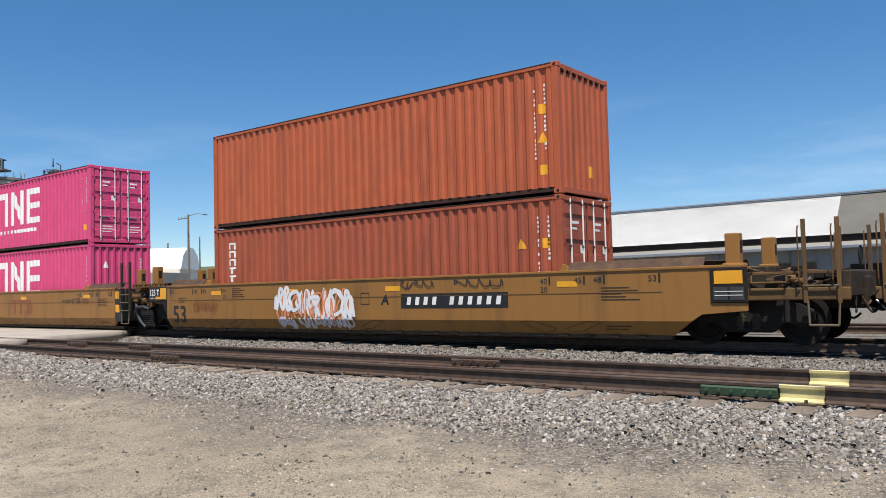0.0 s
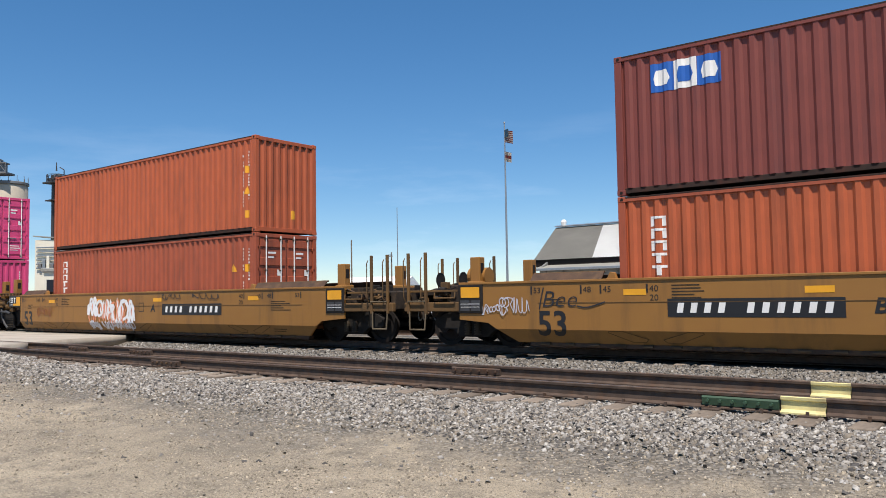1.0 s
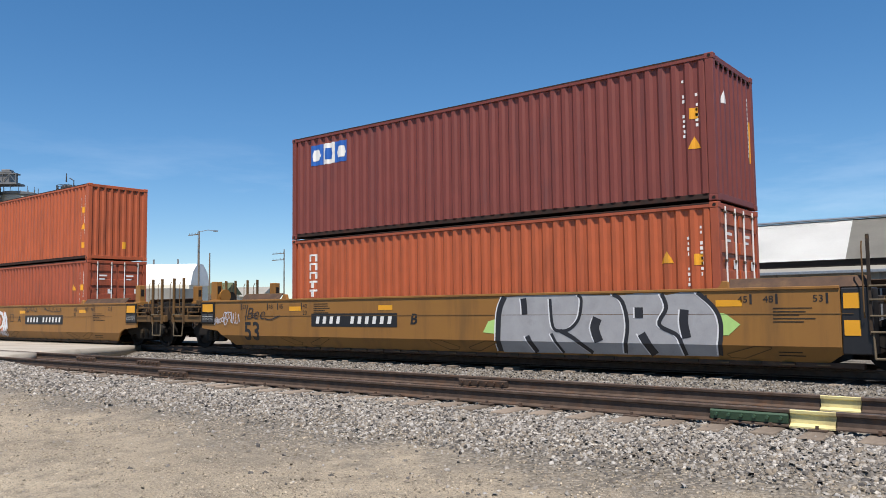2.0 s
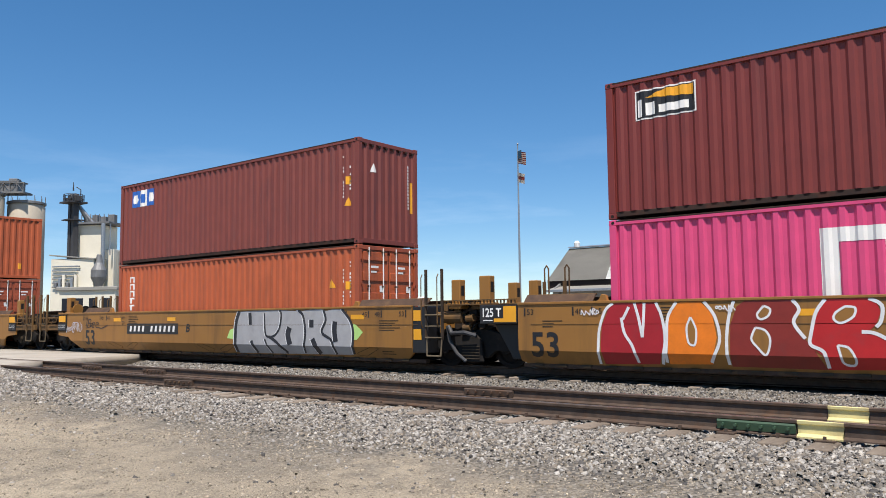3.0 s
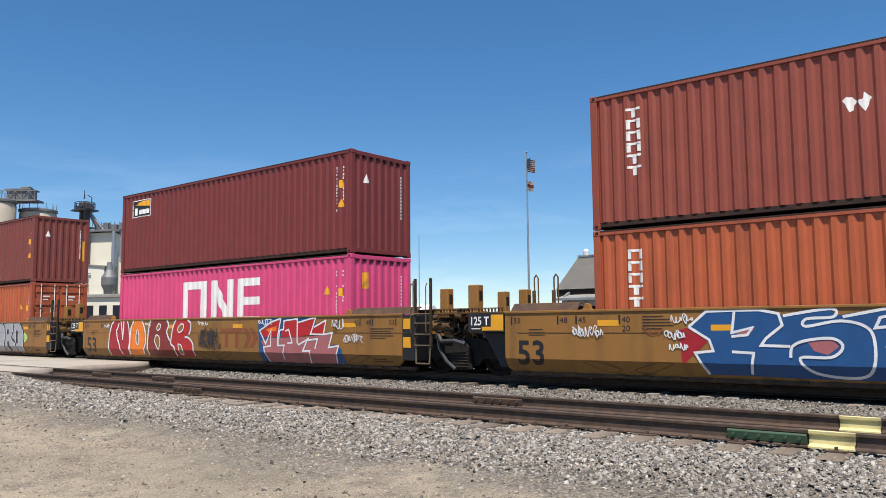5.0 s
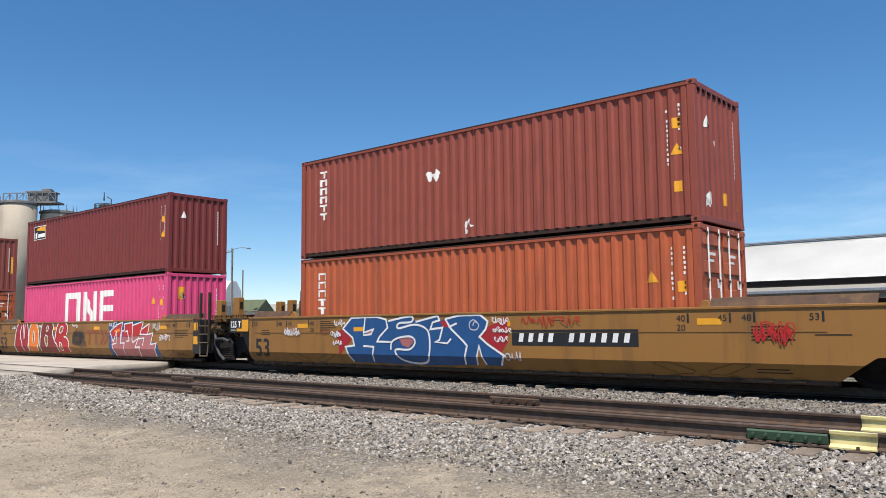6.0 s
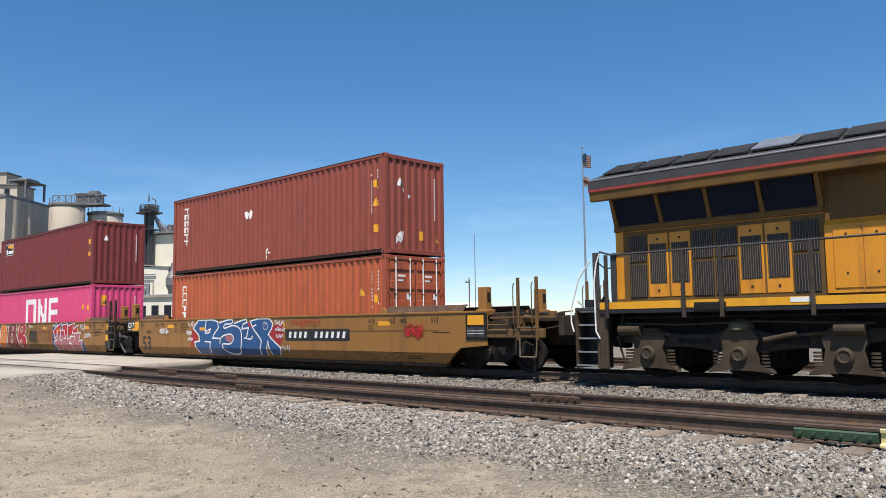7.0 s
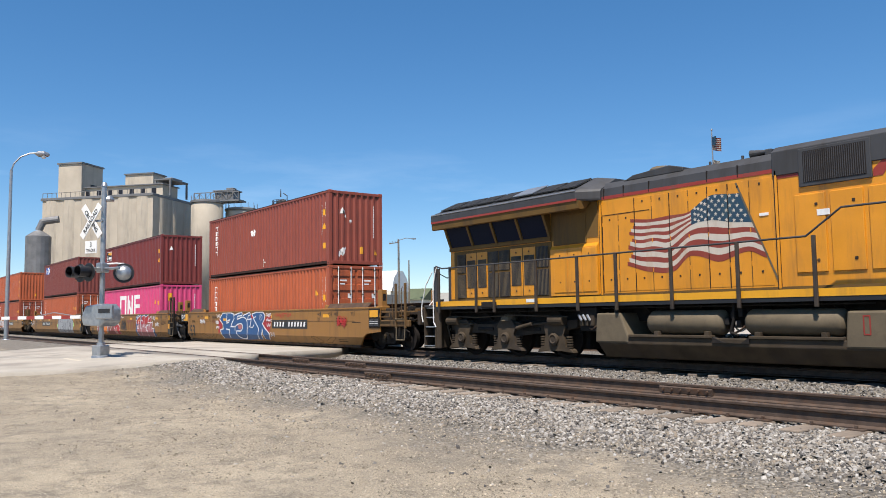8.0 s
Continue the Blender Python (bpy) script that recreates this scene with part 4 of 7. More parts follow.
def platform(t, s, seed, end=5.45):
    """End platform over a truck: deck, side beams, sign panel, guide posts, climbing irons, coupler."""
    def X(x):
        return x if s > 0 else -12.192 - x

    def bx(name, x0, x1, *rest, mat="deck_grime", label="", bevel=0.02):
        a, b = sorted((X(x0), X(x1)))
        return part(name, box(a, b, *rest, None, bevel), mat, t, label)
    bx("sign_panel", 3.24, 3.92, -0.03, 0.02, 0.76, 1.42, mat="under", label="framed sign panel with an orange block")
    bx("panel_block", 3.32, 3.84, -0.036, -0.028, 1.12, 1.36, mat="yellow_mark", bevel=0)
    for k, (x0, x1) in enumerate(((3.3, 3.56), (3.6, 3.86))):
        bx("panel_field", x0, x1, -0.036, -0.028, 0.82, 1.06, mat="loco_grey", bevel=0)
    for z in (0.9, 0.97):
        bx("panel_line", 3.32, 3.84, -0.042, -0.034, z, z + 0.012, mat="white", bevel=0)
    bx("deck_plate", 2.5, end + 0.1, 0.55, CAR_W - 0.55, 1.18, 1.32)
    bx("draft_sill", 3.4, end + 0.2, 1.15, CAR_W - 1.15, 0.62, 1.2)
    bx("body_bolster", 3.55, 4.05, 0.3, CAR_W - 0.3, 0.85, 1.2)
    bx("end_hood", 3.9, 4.35, 0.25, CAR_W - 0.25, 0.95, 1.42)
    for y in (0.0, CAR_W - 0.12):
        bx("side_beam", 3.9, 5.6, y, y + 0.12, 0.80, 1.02, mat="car_dirty_shaded")
    bx("end_beam", end, end + 0.15, 0.1, CAR_W - 0.1, 0.85, 1.3)
    for y in (0.2, CAR_W - 0.45):
        cage_post(t, X(3.6), y, 2.06, 0.27)
    for y in (-0.02, CAR_W - 0.05):
        a, b = sorted((X(4.9), X(5.44)))
        # these posts take the darker paint, so their shade is in the colour
        rack(t, a, b, y, 0.75, 2.22, (1.05,) if y < 1 else (), y < 1, 0.034, "car_dirty_shaded")
    part("brake_wheel", lathe([(0.19, -0.012), (0.205, 0.0), (0.19, 0.012), (0.18, 0.0)], 20, "x"), "under", t).location = (X(end - 0.05), 2.2, 1.6)
    part("coupler", prism([(X(end + 0.2), 0.62), (X(end + 0.2), 0.86), (X(end + 0.42), 0.9), (X(end + 0.5), 0.75), (X(end + 0.42), 0.55)], CAR_W / 2 - 0.16, CAR_W / 2 + 0.16, "y", None, 0.03), "under", t, "black knuckle coupler")
    freight_truck(t, X(3.8))
    hoses(t, X(4.5), 0.5, 1.15, seed + 5)
    hoses(t, X(end), 1.0, 0.7, seed + 6)
    clutter(t, *sorted((X(4.15), X(end))), seed + 11)
    clutter(t, *sorted((X(4.0), X(4.8))), seed + 13)
    part("grab_iron", pipe([(X(4.0), -0.05, 1.25), (X(4.0), -0.07, 1.12), (X(4.6), -0.07, 1.12), (X(4.6), -0.05, 1.25)], 0.016, 6), "car_dirty_shaded", t)
    bx("deck_edge", 4.0, end, 0.02, 0.06, 1.26, 1.31, mat="car_dirty_shaded", bevel=0.008)
    for k in range(4):
        x = 4.1 + 0.22 * k
        bx("valve_box", x, x + 0.16, 0.55, 0.8, 1.28, 1.42 + 0.06 * (k % 2), mat="under")
    if s < 0:
        part("brake_reservoir", rod((X(3.9), 0.5, 1.62), (X(3.4), 0.5, 1.62), 0.2, None, 18), "car_yellow", t, "tan air reservoir")


c1 = well_car(0, "artic", "platform", 10)
c2 = well_car(1, "artic", "artic", 20)
c3 = well_car(2, "platform", "artic", 30)
c4 = well_car(3, "artic", "platform", 40)
c5 = well_car(4, "artic", "artic", 50)

# ---- lettering and graffiti on the cars ----
for nm, c in dict(spray_red=(0.36, 0.012, 0.02), spray_red2=(0.46, 0.014, 0.016), spray_brown=(0.22, 0.022, 0.015), spray_orange=(0.80, 0.20, 0.01), spray_silver=(0.36, 0.36, 0.37),
                  spray_blue=(0.012, 0.075, 0.22), spray_rose=(0.40, 0.13, 0.13), spray_lime=(0.45, 0.70, 0.22), spray_black=(0.02, 0.02, 0.025),
                  spray_white=(0.75, 0.75, 0.76), logo_brown=(0.24, 0.065, 0.02), spray_pale=(0.55, 0.55, 0.6), spray_peach=(0.7, 0.25, 0.12)).items():
    M[nm] = surf(nm, c, tuple(v * 0.82 for v in c), 3, 0.5, 0, 0.03, 30, tuple(v * 0.6 + 0.02 for v in c), 0.2)


def clipped(own, z0=SILL_BOTTOM + 0.005, z1=SILL_TOP - 0.04):
    for co, no in (((0, 0, z0), (0, 0, -1)), ((0, 0, z1), (0, 0, 1))):
        bmesh.ops.bisect_plane(own, geom=own.verts[:] + own.edges[:] + own.faces[:], plane_co=co, plane_no=no, clear_outer=True)
    return own


def ribbon(points, w):
    """One unbroken sprayed line: a smooth band of width w through the points in (x, z)."""
    fine = []
    p = [points[0]] + list(points) + [points[-1]]
    for a, b, c, d in zip(p, p[1:], p[2:], p[3:]):
        for k in range(5):
            u = k / 5
            fine.append(tuple(0.5 * (2 * b[i] + (c[i] - a[i]) * u + (2 * a[i] - 5 * b[i] + 4 * c[i] - d[i]) * u * u + (3 * b[i] - a[i] - 3 * c[i] + d[i]) * u ** 3) for i in (0, 1)))
    fine.append(points[-1])
    own = bmesh.new()
    last = None
    for i, q in enumerate(fine):
        a, b = fine[max(i - 1, 0)], fine[min(i + 1, len(fine) - 1)]
        d = math.hypot(b[0] - a[0], b[1] - a[1]) or 1
        nx, nz = -(b[1] - a[1]) / d * w / 2, (b[0] - a[0]) / d * w / 2
        pair = [own.verts.new((q[0] + nx, -0.0001 * i, q[1] + nz)), own.verts.new((q[0] - nx, -0.0001 * i, q[1] - nz))]
        if last:
            own.faces.new((last[0], last[1], pair[1], pair[0]))
        last = pair
    return own


def scribble(t, x0, x1, z0, z1, material, name, seed, n=9, w=0.025):
    """A quick tag that nobody can read: one restless line."""
    g = random.Random(seed)
    pts, x, step = [], x0, (x1 - x0) / n
    while x < x1:
        kind = g.random()
        top, low = z1 - g.uniform(0, 0.35) * (z1 - z0), z0 + g.uniform(0, 0.35) * (z1 - z0)
        if kind < 0.45:
            pts += [(x, low), (x + step * 0.15, top), (x + step * g.uniform(0.2, 0.9), low)]
        elif kind < 0.75:
            r = (top - low) * g.uniform(0.25, 0.5)
            pts += [(x + r * math.cos(a) * 0.8, (top + low) / 2 + r * math.sin(a)) for a in (2.4, 1.0, -0.4, -1.9, -3.4, -4.6)]
        else:
            pts += [(x, top), (x + step * 0.7, top - 0.1 * (top - low)), (x + step * 0.1, (top + low) / 2), (x + step * 0.8, low)]
        x += step * g.uniform(0.7, 1.5)
    return on_sill(t, ribbon(pts, w), material, name, "", 0.012)


# second car: four red and orange letters, the worn company mark, a rose and blue piece
def bubble_letters(t):
    """Four bulging red and orange letters with white edges."""
    for paint_name, pts in (("spray_red", ((-12.29, 0.17), (-12.32, 0.56), (-12.28, 0.96), (-12.11, 1.33), (-11.97, 1.41), (-11.12, 1.41), (-10.98, 1.12), (-10.95, 0.58), (-11.1, 0.2))),
                            ("spray_orange", ((-10.89, 0.21), (-10.88, 0.58), (-10.89, 1.04), (-10.75, 1.35), (-10.59, 1.41), (-10.21, 1.41), (-9.99, 1.19), (-9.92, 0.74), (-10.04, 0.23))),
                            ("spray_brown", ((-9.69, 0.2), (-9.68, 0.59), (-9.66, 0.97), (-9.53, 1.31), (-9.38, 1.41), (-8.56, 1.41), (-8.45, 1.26), (-8.53, 1.04), (-8.55, 0.93), (-8.39, 0.75), (-8.21, 0.5), (-8.05, 0.19))),
                            ("spray_red2", ((-8.05, 0.19), (-8.1, 0.44), (-8.29, 0.58), (-8.25, 0.9), (-8.14, 1.26), (-7.98, 1.41), (-7.26, 1.41), (-7.18, 1.18), (-7.26, 0.97), (-7.37, 0.86), (-7.11, 0.77), (-6.96, 0.56), (-6.98, 0.22)))):
        on_sill(t, flat([list(pts)]), paint_name, "graffiti_letter", "", 0.008)
    for pts in (((-10.41, 1.12), (-10.31, 0.89), (-10.33, 0.62), (-10.4, 0.59), (-10.47, 0.66), (-10.49, 0.92)),
                ((-9.05, 1.31), (-8.94, 1.25), (-8.98, 1.13), (-9.11, 1.07), (-9.17, 1.16)),
                ((-9.21, 0.92), (-9.04, 0.87), (-8.96, 0.69), (-9.04, 0.43), (-9.19, 0.57), (-9.29, 0.72)),
                ((-7.71, 1.28), (-7.56, 1.25), (-7.6, 1.1), (-7.79, 1), (-7.9, 1.07), (-7.86, 1.18)),
                ((-7.86, 0.62), (-7.69, 0.58), (-7.59, 0.39), (-7.63, 0.28), (-7.78, 0.31), (-7.82, 0.45))):
        on_sill(t, flat([list(pts)]), "car_yellow", "letter_hole", "", 0.010)
        on_sill(t, ribbon(list(pts) + [pts[0]], 0.04), "spray_white", "graffiti_edge", "", 0.012)
    for pts in (((-12.39, 0.17), (-12.37, 0.56), (-12.33, 0.91), (-12.19, 1.27), (-12.02, 1.41)),
                ((-11.1, 1.41), (-10.98, 1.12), (-10.93, 0.66), (-11.03, 0.2)),
                ((-11.55, 1.41), (-11.47, 1.12), (-11.4, 0.73)),
                ((-11.34, 1.41), (-11.36, 1.12), (-11.4, 0.73)),
                ((-11.84, 1.12), (-11.78, 0.81), (-11.61, 0.54), (-11.53, 0.22)),
                ((-11.67, 1.33), (-11.81, 1.08)),
                ((-10.68, 1.41), (-10.86, 1.12), (-10.9, 0.66), (-10.94, 0.24)),
                ((-10.14, 1.41), (-9.94, 1.12), (-9.87, 0.67), (-10.06, 0.26)),
                ((-9.58, 1.41), (-9.68, 1.12), (-9.74, 0.67), (-9.73, 0.23)),
                ((-8.56, 1.41), (-8.45, 1.24), (-8.55, 1.01), (-8.37, 0.73)),
                ((-8.02, 1.41), (-8.18, 1.18), (-8.27, 0.83), (-8.29, 0.63), (-8.08, 0.5), (-8.03, 0.22)),
                ((-7.35, 1.41), (-7.16, 1.29), (-7.18, 1.04), (-7.26, 0.93)),
                ((-7.48, 0.85), (-7.26, 0.82), (-7.02, 0.63), (-6.98, 0.24))):
        on_sill(t, ribbon(list(pts), 0.06), "spray_white", "graffiti_edge", "", 0.012)


bubble_letters(c2)
for seed, (a, b, z) in enumerate(((-12.75, -12.3, 1.25), (-9.9, -9.55, 1.3), (-6.75, -6.2, 1.3))):
    scribble(c2, a, b, z - 0.08, z + 0.06, "spray_white", "graffiti_tag", seed + 60, 5, 0.02)
scribble(c2, -6.7, -5.6, 0.55, 1.1, "spray_black", "graffiti_scrawl", 71, 14, 0.02)
scribble(c2, -6.6, -5.5, 0.45, 0.8, "spray_black", "graffiti_scrawl", 72, 12, 0.02)
scribble(c2, -6.5, -5.7, 0.8, 1.15, "spray_black", "graffiti_scrawl", 73, 12, 0.02)


def company_mark(t, x):
    on_sill(t, flat([rect(x, x + 1.05, 0.98, 1.12), rect(x + 0.2, x + 0.36, 0.55, 0.98), rect(x + 0.72, x + 0.88, 0.55, 0.98)]), "logo_brown", "company_mark", "faded red-brown block mark", 0.007)
    for k in (0, 1):
        a = x + 1.12 + 0.3 * k
        on_sill(t, flat([[(a, 1.12), (a + 0.2, 1.12), (a + 0.42, 0.835), (a + 0.22, 0.835)], [(a, 0.55), (a + 0.2, 0.55), (a + 0.42, 0.835), (a + 0.22, 0.835)]]), "logo_brown", "company_mark", "", 0.007)


company_mark(c2, -5.5)
company_mark(c5, -5.7)


def jagged_piece(t):
    """Angular rose letters with white edges on a blue cloud."""
    for pts in (((-3.59, 0.14), (-3.63, 0.8), (-3.66, 1.31), (-3.08, 1.42), (-2.26, 1.42), (-1.12, 1.42), (-1.12, 1.14), (-2, 0.86), (-3.08, 0.63), (-3.27, 0.15)),
                ((-0.55, 0.62), (-0.33, 0.68), (-0.08, 0.55), (0, 0.18), (-0.36, 0.14))):
        on_sill(t, flat([list(pts)]), "spray_blue", "graffiti_cloud", "", 0.006)
    on_sill(t, flat([list(((-3.25, 0.15), (-3.38, 0.57), (-3.5, 0.74), (-3.08, 0.84), (-1.88, 0.86), (-0.79, 0.92), (-0.46, 0.96), (-0.58, 0.59), (-0.22, 0.63), (-0.37, 0.16), (-1.74, 0.14)))]), "spray_rose", "graffiti_letter", "", 0.009)
    for pts in (((-3.51, 1.05), (-3.04, 1.28), (-2.62, 1.38), (-2.73, 0.87), (-3.41, 0.86)),
                ((-2.53, 1.06), (-2.44, 1.32), (-1.91, 1.35), (-1.9, 0.88), (-2.6, 0.86)),
                ((-1.86, 1.26), (-1.12, 1.42), (-1.2, 1.13), (-0.72, 1.32), (-0.81, 0.95), (-1.31, 0.94), (-1.86, 0.87))):
        on_sill(t, flat([list(pts)]), "spray_red2", "graffiti_letter", "", 0.0105)
    on_sill(t, flat([list(((-3.27, 1.09), (-2.8, 1.18), (-2.8, 1.05), (-3.18, 1.01)))]), "spray_orange", "graffiti_fill", "", 0.012)
    for line in (((-3.25, 0.15), (-3.38, 0.57), (-3.06, 0.61), (-3.04, 1.06), (-3.29, 0.67), (-3.57, 1.05), (-3.04, 1.3), (-2.6, 1.4), (-2.73, 0.91), (-2.73, 0.62), (-2.44, 0.63), (-2.54, 0.22)),
                 ((-2.65, 1.07), (-2.48, 1.08), (-2.46, 1.33), (-1.88, 1.38), (-1.88, 0.74), (-1.81, 0.65), (-1.37, 0.84)),
                 ((-2.65, 1.07), (-2.72, 0.62)),
                 ((-2.4, 1.04), (-2.25, 1.08), (-2.1, 0.71), (-2.3, 0.69)),
                 ((-1.88, 1.27), (-1.1, 1.42)),
                 ((-1.1, 1.42), (-1.32, 0.95), (-0.79, 0.94)),
                 ((-0.79, 0.94), (-0.69, 1.33)),
                 ((-0.69, 1.33), (-1.18, 1.14)),
                 ((-0.79, 0.94), (-0.43, 0.99), (-0.58, 0.59), (-0.19, 0.64), (-0.37, 0.16)),
                 ((-1.44, 0.14), (-1.34, 0.49), (-1.64, 0.48), (-1.46, 0.78), (-1.03, 0.82), (-1.13, 0.54))):
        on_sill(t, hard_line(line, 0.045), "spray_white", "graffiti_edge", "", 0.0135)


jagged_piece(c2)
scribble(c2, -3.6, -3.0, 1.2, 1.4, "spray_white", "graffiti_tag", 81, 6, 0.025)
scribble(c2, -0.45, 0.05, 1.1, 1.38, "spray_white", "graffiti_tag", 82, 5, 0.025)
scribble(c2, 0.05, 0.7, 0.7, 0.95, "spray_white", "graffiti_tag", 83, 6, 0.02)
# first car: blue piece, red scrawls, a white tag


def blue_piece(t):
    """Interlocked blue letters with white edges over patches of red."""
    for pts in (((-5.06, 1.12), (-4.51, 1.35), (-4.49, 0.82), (-4.68, 0.53), (-5.02, 0.74), (-5.25, 0.89)),
                ((-10.26, 1.04), (-10.05, 1.09), (-9.69, 0.83), (-9.89, 0.65), (-10.19, 0.38))):
        on_sill(t, flat([list(pts)]), "spray_red", "graffiti_cloud", "", 0.006)
    on_sill(t, flat([[(-10.05, 1.1), (-9.7, 1.39), (-9.2, 1.41), (-8.62, 1.41), (-8.31, 1.29), (-7.52, 1.41), (-7.47, 1.28), (-6.6, 1.41), (-6.56, 1.29), (-6.36, 1.32),
                      (-5.89, 1.41), (-5.25, 1.41), (-5.07, 1.25), (-5.12, 1.07), (-5.31, 0.89), (-5.06, 0.71), (-4.6, 0.46), (-4.75, 0.22), (-5.18, 0.22), (-5.33, 0.66),
                      (-5.45, 0.22), (-6.89, 0.18), (-7.91, 0.18), (-8.92, 0.2), (-9.71, 0.2), (-9.96, 0.6), (-9.6, 0.65), (-9.66, 0.87)]]), "spray_blue", "graffiti_letter", "", 0.009)
    for pts, mat in ((((-7.92, 0.83), (-7.51, 0.87), (-7.42, 0.75), (-7.6, 0.61), (-7.82, 0.67)), "spray_rose"),
                     (((-9.15, 0.98), (-8.81, 1.07), (-8.95, 0.93)), "spray_rose"), (((-6.53, 1.27), (-6.35, 1.29), (-6.22, 1.12), (-6.43, 1.12)), "spray_red"),
                     (((-9.62, 1.14), (-9.24, 1.14), (-9.24, 1.03), (-9.62, 1.03)), "yellow_mark")):
        on_sill(t, flat([list(pts)]), mat, "letter_hole", "", 0.011)
    for line in (((-10.05, 1.1), (-9.66, 0.86), (-9.59, 0.65), (-9.94, 0.61), (-9.71, 0.21)),
                 ((-10.05, 1.1), (-9.7, 1.39), (-9.17, 1.4), (-8.72, 1.4), (-8.39, 1.33), (-8.33, 1.12), (-8.62, 0.89), (-8.71, 0.76), (-8.21, 0.75)),
                 ((-9.17, 1.39), (-9.23, 0.99), (-8.86, 1.08), (-8.95, 0.95), (-9.24, 0.92)), ((-9.24, 0.64), (-8.85, 0.62), (-8.92, 0.23)),
                 ((-7.34, 1.26), (-6.6, 1.4), (-6.55, 1.29), (-6.77, 1.24), (-6.85, 1.07), (-6.45, 1.11), (-6.55, 0.81), (-6.68, 0.76), (-6.3, 0.73), (-6.18, 0.84)),
                 ((-6.36, 1.32), (-5.89, 1.4), (-5.28, 1.4), (-5.06, 1.25), (-5.12, 1.07), (-5.31, 0.89), (-5.06, 0.71), (-4.6, 0.46), (-4.75, 0.23)),
                 ((-6.36, 1.32), (-6.18, 1.08), (-5.81, 0.79), (-5.69, 0.68), (-5.81, 0.23)), ((-5.45, 0.22), (-5.33, 0.68), (-5.18, 0.24)), ((-6.26, 1.12), (-6.0, 1.21))):
        on_sill(t, hard_line(line, 0.05), "spray_white", "graffiti_edge", "", 0.0135)
    on_sill(t, ribbon([(-8.31, 1.29), (-7.52, 1.4), (-7.49, 1.26), (-7.92, 1.23), (-7.94, 1.1), (-7.38, 1.19), (-6.98, 1.08), (-6.87, 0.81), (-6.92, 0.37), (-7.2, 0.22),
                       (-7.82, 0.29), (-8.05, 0.55), (-7.55, 0.57), (-7.36, 0.75), (-7.51, 0.89), (-7.92, 0.86), (-8.17, 0.75), (-8.21, 0.55)], 0.05), "spray_white", "graffiti_edge", "", 0.0135)
    on_sill(t, ribbon([(-5.37, 1.23), (-5.49, 1.29), (-5.61, 1.21), (-5.57, 1.07), (-5.39, 1.06), (-5.33, 1.18), (-5.45, 1.24), (-5.5, 1.15)], 0.025), "spray_pale", "graffiti_edge", "", 0.0135)


blue_piece(c1)
for k, (a, b, z0, z1, m, n) in enumerate(((-10.4, -9.95, 1.15, 1.36, "spray_white", 6), (-10.5, -10.1, 0.85, 1.05, "spray_white", 6), (-10.45, -10.05, 0.65, 0.8, "spray_white", 6), (-4.95, -4.42, 1.18, 1.36, "spray_white", 6),
                                          (-4.92, -4.44, 0.96, 1.12, "spray_white", 6), (-4.88, -4.46, 0.76, 0.9, "spray_white", 6), (-4.5, -4.1, 0.35, 0.6, "spray_pale", 5), (-4.1, -2.6, 1.12, 1.38, "spray_red2", 10), (1.05, 1.75, 0.8, 1.2, "spray_red2", 13),
                                          (1.1, 1.7, 0.75, 1.1, "spray_red2", 9), (-12.6, -11.9, 0.85, 1.15, "spray_white", 9), (-11.0, -10.5, 0.95, 1.1, "logo_brown", 4))):
    scribble(c1, a, b, z0, z1, m, "graffiti_tag", k + 100, n, 0.02)
number_board(c1, -4.38, 1)
stencil_lines(c1, 2.1, 0.93, 1, 0.9, 7, 0.05)
# third car: silver bubble letters with thin dark rims and lime glow
on_sill(c3, flat([[(-5.35, 0.6), (-5.2, 0.85), (-4.8, 0.95), (-4.8, 0.55)], [(-0.2, 0.6), (-0.2, 1.05), (0.15, 1.0), (0.42, 0.8), (0.2, 0.6)]]), "spray_lime", "graffiti_glow", "", 0.006)


